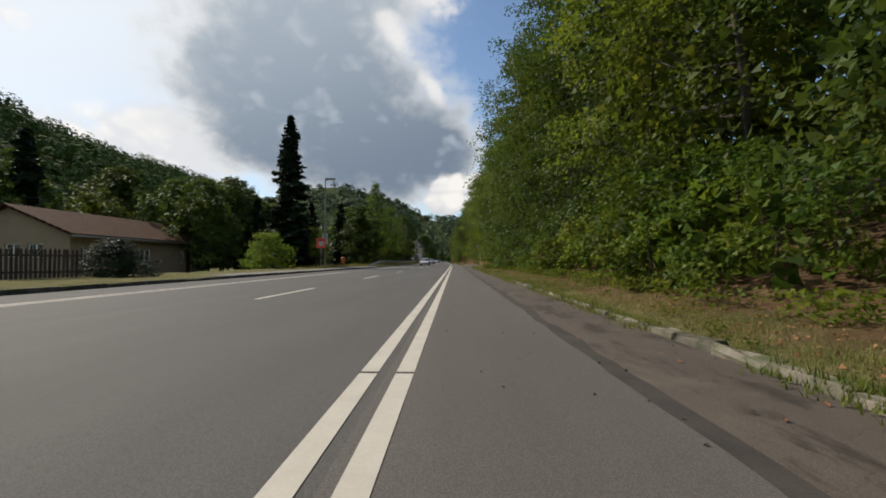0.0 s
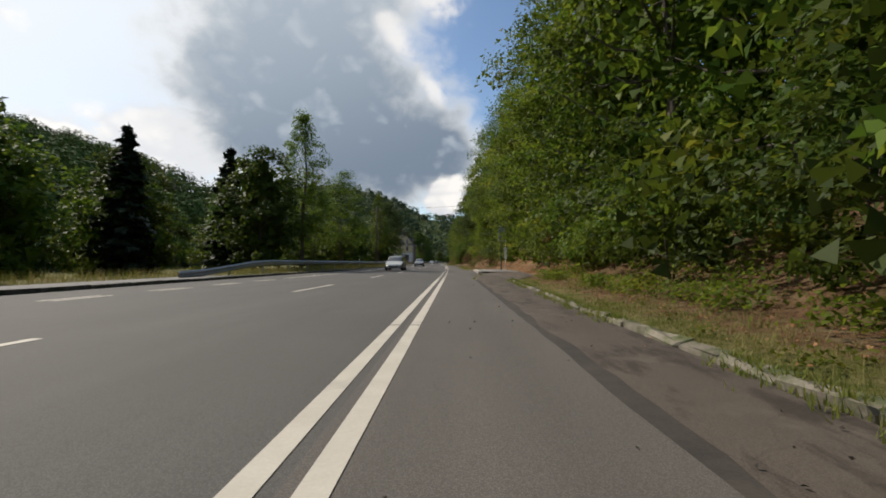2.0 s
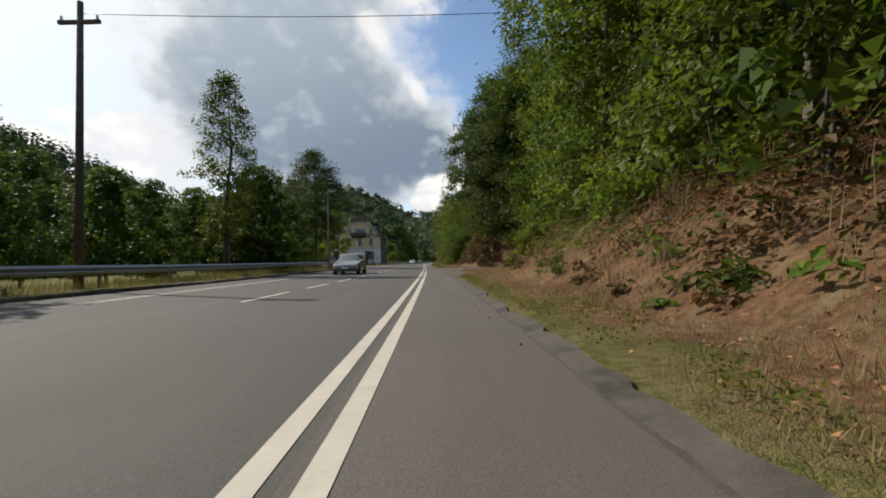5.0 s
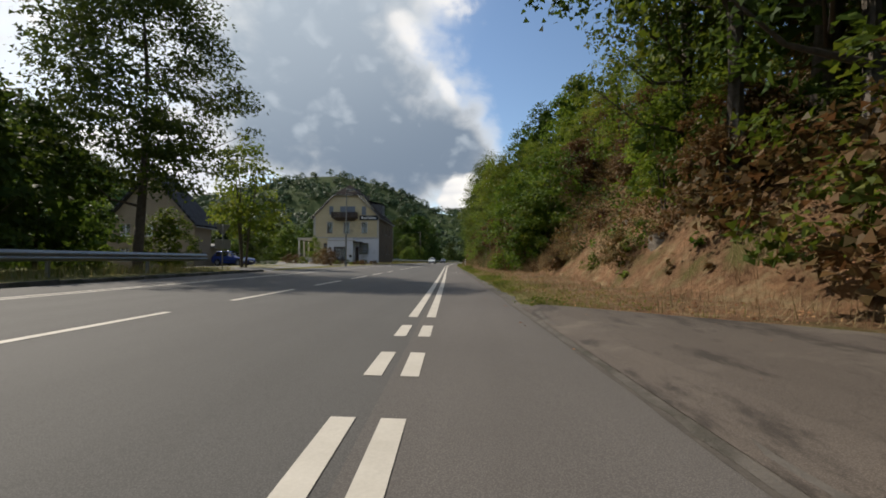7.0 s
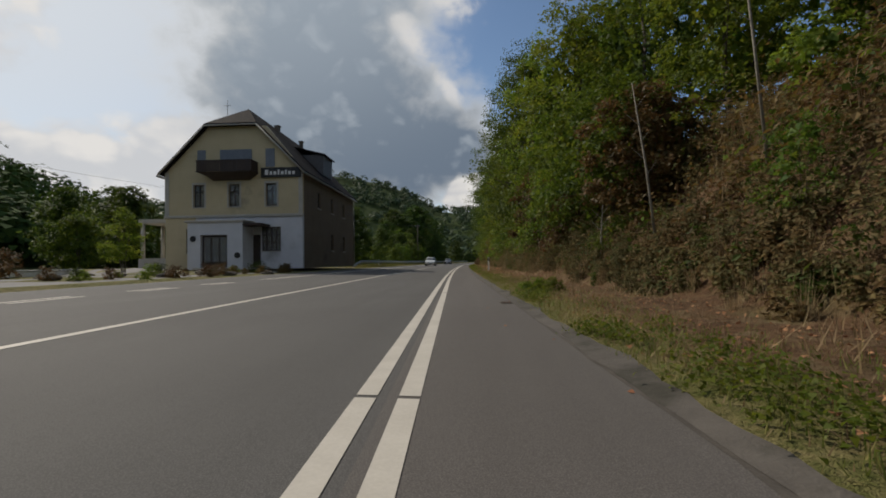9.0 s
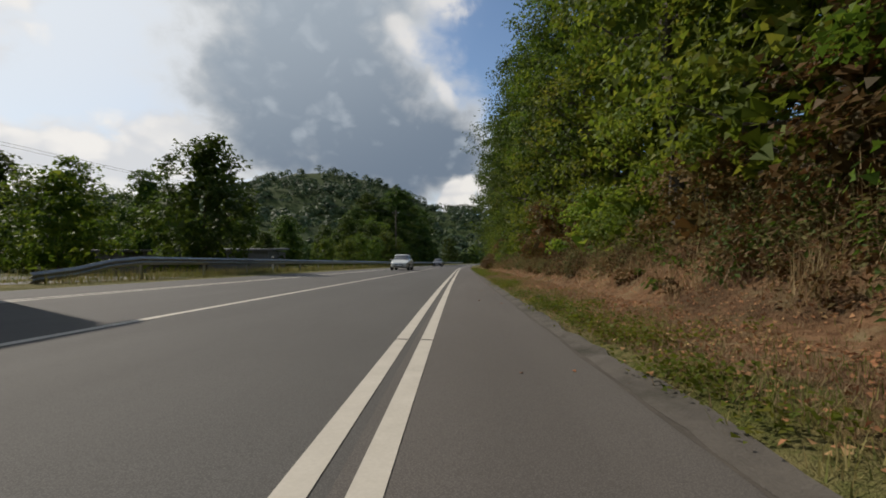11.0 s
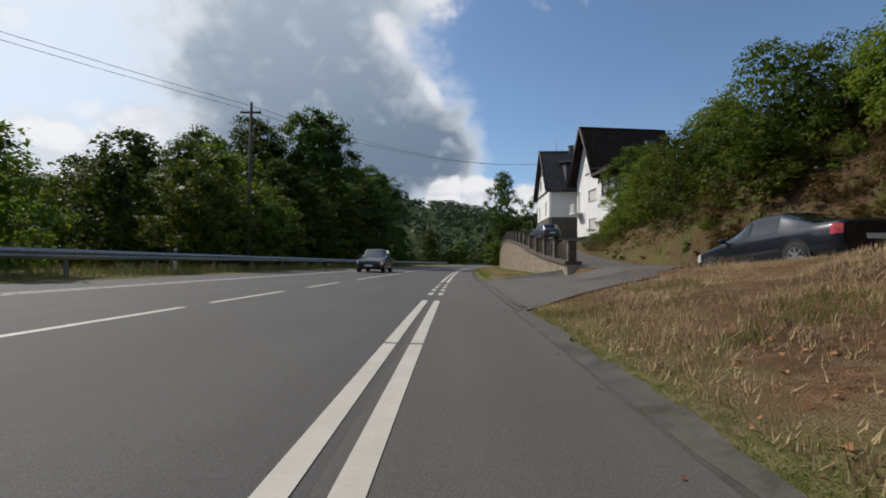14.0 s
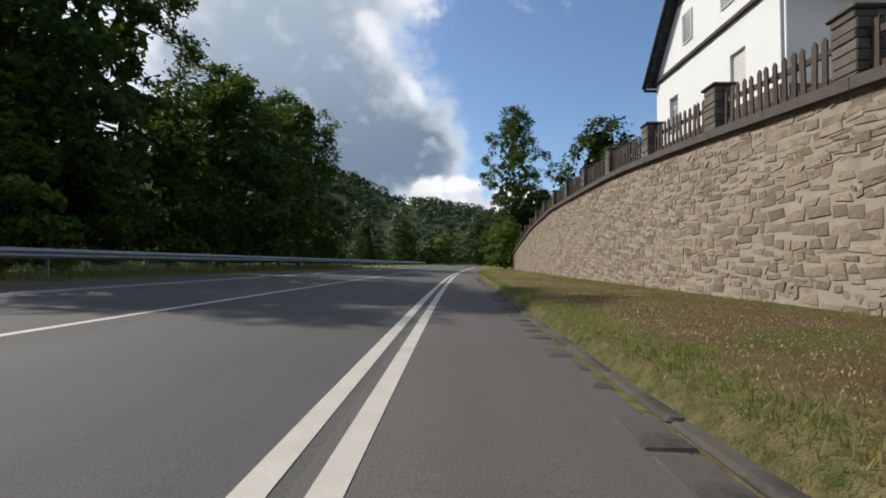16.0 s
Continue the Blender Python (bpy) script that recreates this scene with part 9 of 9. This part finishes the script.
SPANS = ((84, 114), (134, 262), (262, 300))
bank_scrub("bank_bracken", "dry brown bracken and brambles on the bank", M["leaf_rust"], 2600, 30, 0.1, 51, SPANS, 1.25)
bank_scrub("bank_brambles", "dense brown and green brambles on the bank", M["leaf_dark"], 520, 60, 0.1, 54, SPANS, 1.7)
bank_scrub("bank_brambles", "tall withered brambles below the wood edge", M["leaf_rust"], 300, 70, 0.1, 55, ((246, 266), (140, 200)), 2.0)
bank_scrub("bank_thicket", "dense dry bracken and brambles covering the bank", M["bracken"], 1100, 76, 0.07, 57, ((161, 200),), 1.5)
bank_scrub("bank_thicket", "olive-brown brambles on the lower bank", M["scrub"], 420, 80, 0.075, 58, ((162, 173), (183, 200)), 2.3)


def foot_scrub(label, material, n, m, size, seed, y0, y1, deep, tall):
    """Scrub that stands up from the verge along an uneven line."""
    rng = np.random.default_rng(seed)
    y = rng.uniform(y0, y1, n)
    line = np.array([3.15 + 0.5 * noise.noise((0.0, b * 0.35, 3.0)) + 0.3 * noise.noise((5.0, b * 1.1, 7.0)) for b in y]) + knots(y, (150, 1.9), (158, 1.4), (164, 0.75), (172, 0.2), (190, 0.25), (210, 0.1))
    d = rng.gamma(1.2, deep, n)
    r = line + d
    ok = np.array([noise.noise((a * 0.5, b * 0.4, 11.0 + seed)) for a, b in zip(r, y)]) > -0.3
    r, y, d = r[ok], y[ok], d[ok]
    k = len(r)
    grow = np.clip(0.6 + d * 0.45, 0, 1.3) * rng.uniform(0.55, 1.15, k)
    grow = grow * knots(y, (170, 1.0), (174, 0.5), (181, 0.5), (185, 1.0))
    rad, high = 0.5 * grow, tall * grow
    u = rng.normal(size=(k, m, 3)) * 0.5
    u[..., 2] = rng.uniform(0, 1, (k, m)) ** 0.8
    u[..., :2] *= (1.15 - 0.5 * u[..., 2:3])
    c = on_ground(r, y)[:, None] + u * np.stack([rad, rad, high], -1)[:, None]
    nrm = u + rng.normal(0, 0.6, u.shape) + np.array([0, 0, 0.3])
    V, F = leaves(c.reshape(-1, 3), nrm.reshape(-1, 3), size, rng, 1.4) if size else blades(c.reshape(-1, 3) - np.array([0, 0, 0.15]), 0.42, 0.006, rng, 0.5)
    stuff("bank_thicket" if size else "bank_stems", V, F, material, label, "undergrowth")


foot_scrub("olive-brown brambles along the foot of the bank", M["scrub"], 900, 100, 0.05, 71, 160, 206, 0.8, 1.3)
foot_scrub("withered brown bracken along the foot of the bank", M["bracken"], 560, 90, 0.05, 72, 152, 206, 0.8, 1.1)
foot_scrub("green bramble leaves in the dry scrub", M["leaf_dark"], 260, 90, 0.055, 73, 160, 212, 1.1, 1.1)
foot_scrub("dry straw stems in the scrub at the bank's foot", M["straw"], 260, 40, 0.0, 74, 156, 212, 0.5, 0.8)
foot_scrub("dry straw grass on the slope below the wood", M["straw"], 240, 30, 0.0, 75, 212, 258, 0.5, 0.2)
foot_scrub("olive-brown scrub below the wood", M["scrub"], 320, 80, 0.05, 76, 208, 258, 0.8, 0.9)
foot_scrub("browning brambles below the wood", M["leaf_rust"], 160, 80, 0.05, 77, 208, 258, 0.9, 0.8)
bank_scrub("bank_stems", "withered straw-coloured plants on the bank", M["straw"], 1700, 26, 0.0, 52, SPANS, 1.2)
bank_scrub("bank_herbs", "green herbs and brambles on the bank", M["leaf_wood"], 900, 28, 0.11, 53, SPANS)
M["slab"] = surface("old_asphalt_patch", (0.03, 0.028, 0.026), (0.06, 0.055, 0.05), 0.95, 3, 40, 0.8, 0.008)
bm = bmesh.new()
ring = []
for k in range(26):
    a = 2 * math.pi * k / 26
    w = 1 + 0.14 * noise.noise((math.cos(a) * 1.6, math.sin(a) * 1.6, 5.0))
    ring.append((2.15 + 0.5 * w * math.cos(a), 163.45 + 0.55 * w * math.sin(a)))
base = [P(a, b, 0.0) for a, b in ring]
f = bm.faces.new([bm.verts.new((p.x, p.y, p.z + 0.022)) for p in base])
ext = bmesh.ops.extrude_face_region(bm, geom=[f])
for v in ext["geom"]:
    if isinstance(v, bmesh.types.BMVert):
        v.co.z -= 0.06
bmesh.ops.recalc_face_normals(bm, faces=bm.faces)
tagged(part("asphalt_patch", bm, M["slab"]), "old dark asphalt patch sunk in the verge", "patch")
for x, y, s in ((1.55, 180.0, 0.17), (1.9, 180.4, 0.2), (1.75, 179.7, 0.15), (2.2, 180.1, 0.2)):
    sow(shrub_kinds, 2, x, y, s)
# low scrub on the dry bank
for i in range(24):
    yy = RT.uniform(135, 196)
    sow(shrub_kinds, RT.choice((4, 4, 2, 3, 4)), float(knots(yy, (135, 4.2), (150, 4.0), (196, 3.8))) + RT.gammavariate(1.5, 2.4), yy, RT.uniform(0.18, 0.5))
for i in range(46):
    yy = RT.uniform(250, 264)
    rr = float(knots(yy, (250, 3.3), (257, 2.9), (264, 3.6))) + RT.gammavariate(1.5, 0.9)
    if rr < 6.3:
        sow(shrub_kinds, RT.choice((4, 4, 0, 2, 4)), rr, yy, RT.uniform(0.2, 0.5))
for rr, yy, k in ((2.6, 256.6, 0.36), (2.9, 257.3, 0.4), (2.5, 258.0, 0.3), (3.3, 256.8, 0.5), (2.4, 255.9, 0.24), (3.6, 258.2, 0.6), (3.0, 259.2, 0.45), (2.8, 260.4, 0.35), (3.5, 255.6, 0.6), (2.7, 254.6, 0.4), (3.1, 253.2, 0.5), (2.6, 251.4, 0.35)):
    sow(shrub_kinds, 4, rr, yy, k)
# bare sapling stems on the bank
for r, y, h, ln in ((4.2, 179.3, 3.6, -0.12), (5.6, 178.0, 5.0, -0.08), (3.9, 182.0, 1.6, 0.05)):
    ob = empty("sapling", Matrix.Translation(P(r, y)), "thin bare pale sapling on the bank", "tree")
    bm = bmesh.new()
    tube(bm, [(0, 0, -0.2), (ln * h * 0.4, 0.05, h * 0.5), (ln * h, 0.0, h)], [0.032, 0.024, 0.008], 6)
    for k in range(5):
        z = h * (0.45 + 0.1 * k)
        tube(bm, [(ln * z, 0, z), (ln * z + 0.25 * (-1) ** k, 0.1, z + 0.3)], [0.009, 0.003], 4, False)
    part("stem", bm, M["bark_pale"], ob)
tr = empty("trailer", pose(-33.0, 196.0, -0.75, 0, 0, 6), "white covered trailer parked beyond the forecourt", "trailer")
boxes("body", M["white_paint"], tr, (0, 3.9, 0, 1.8, 0.35, 1.35), bevel=0.05)
boxes("cover", M["plate_grey"], tr, (-0.05, 3.95, -0.05, 1.85, 1.35, 1.45), bevel=0.03)
for x in (1.6, 2.3):
    bm = bmesh.new()
    bmesh.ops.create_cone(bm, cap_ends=True, segments=18, radius1=0.3, radius2=0.3, depth=0.18, matrix=pose(x, 0.05, 0.3, 90))
    part("wheel", bm, M["tyre"], tr)
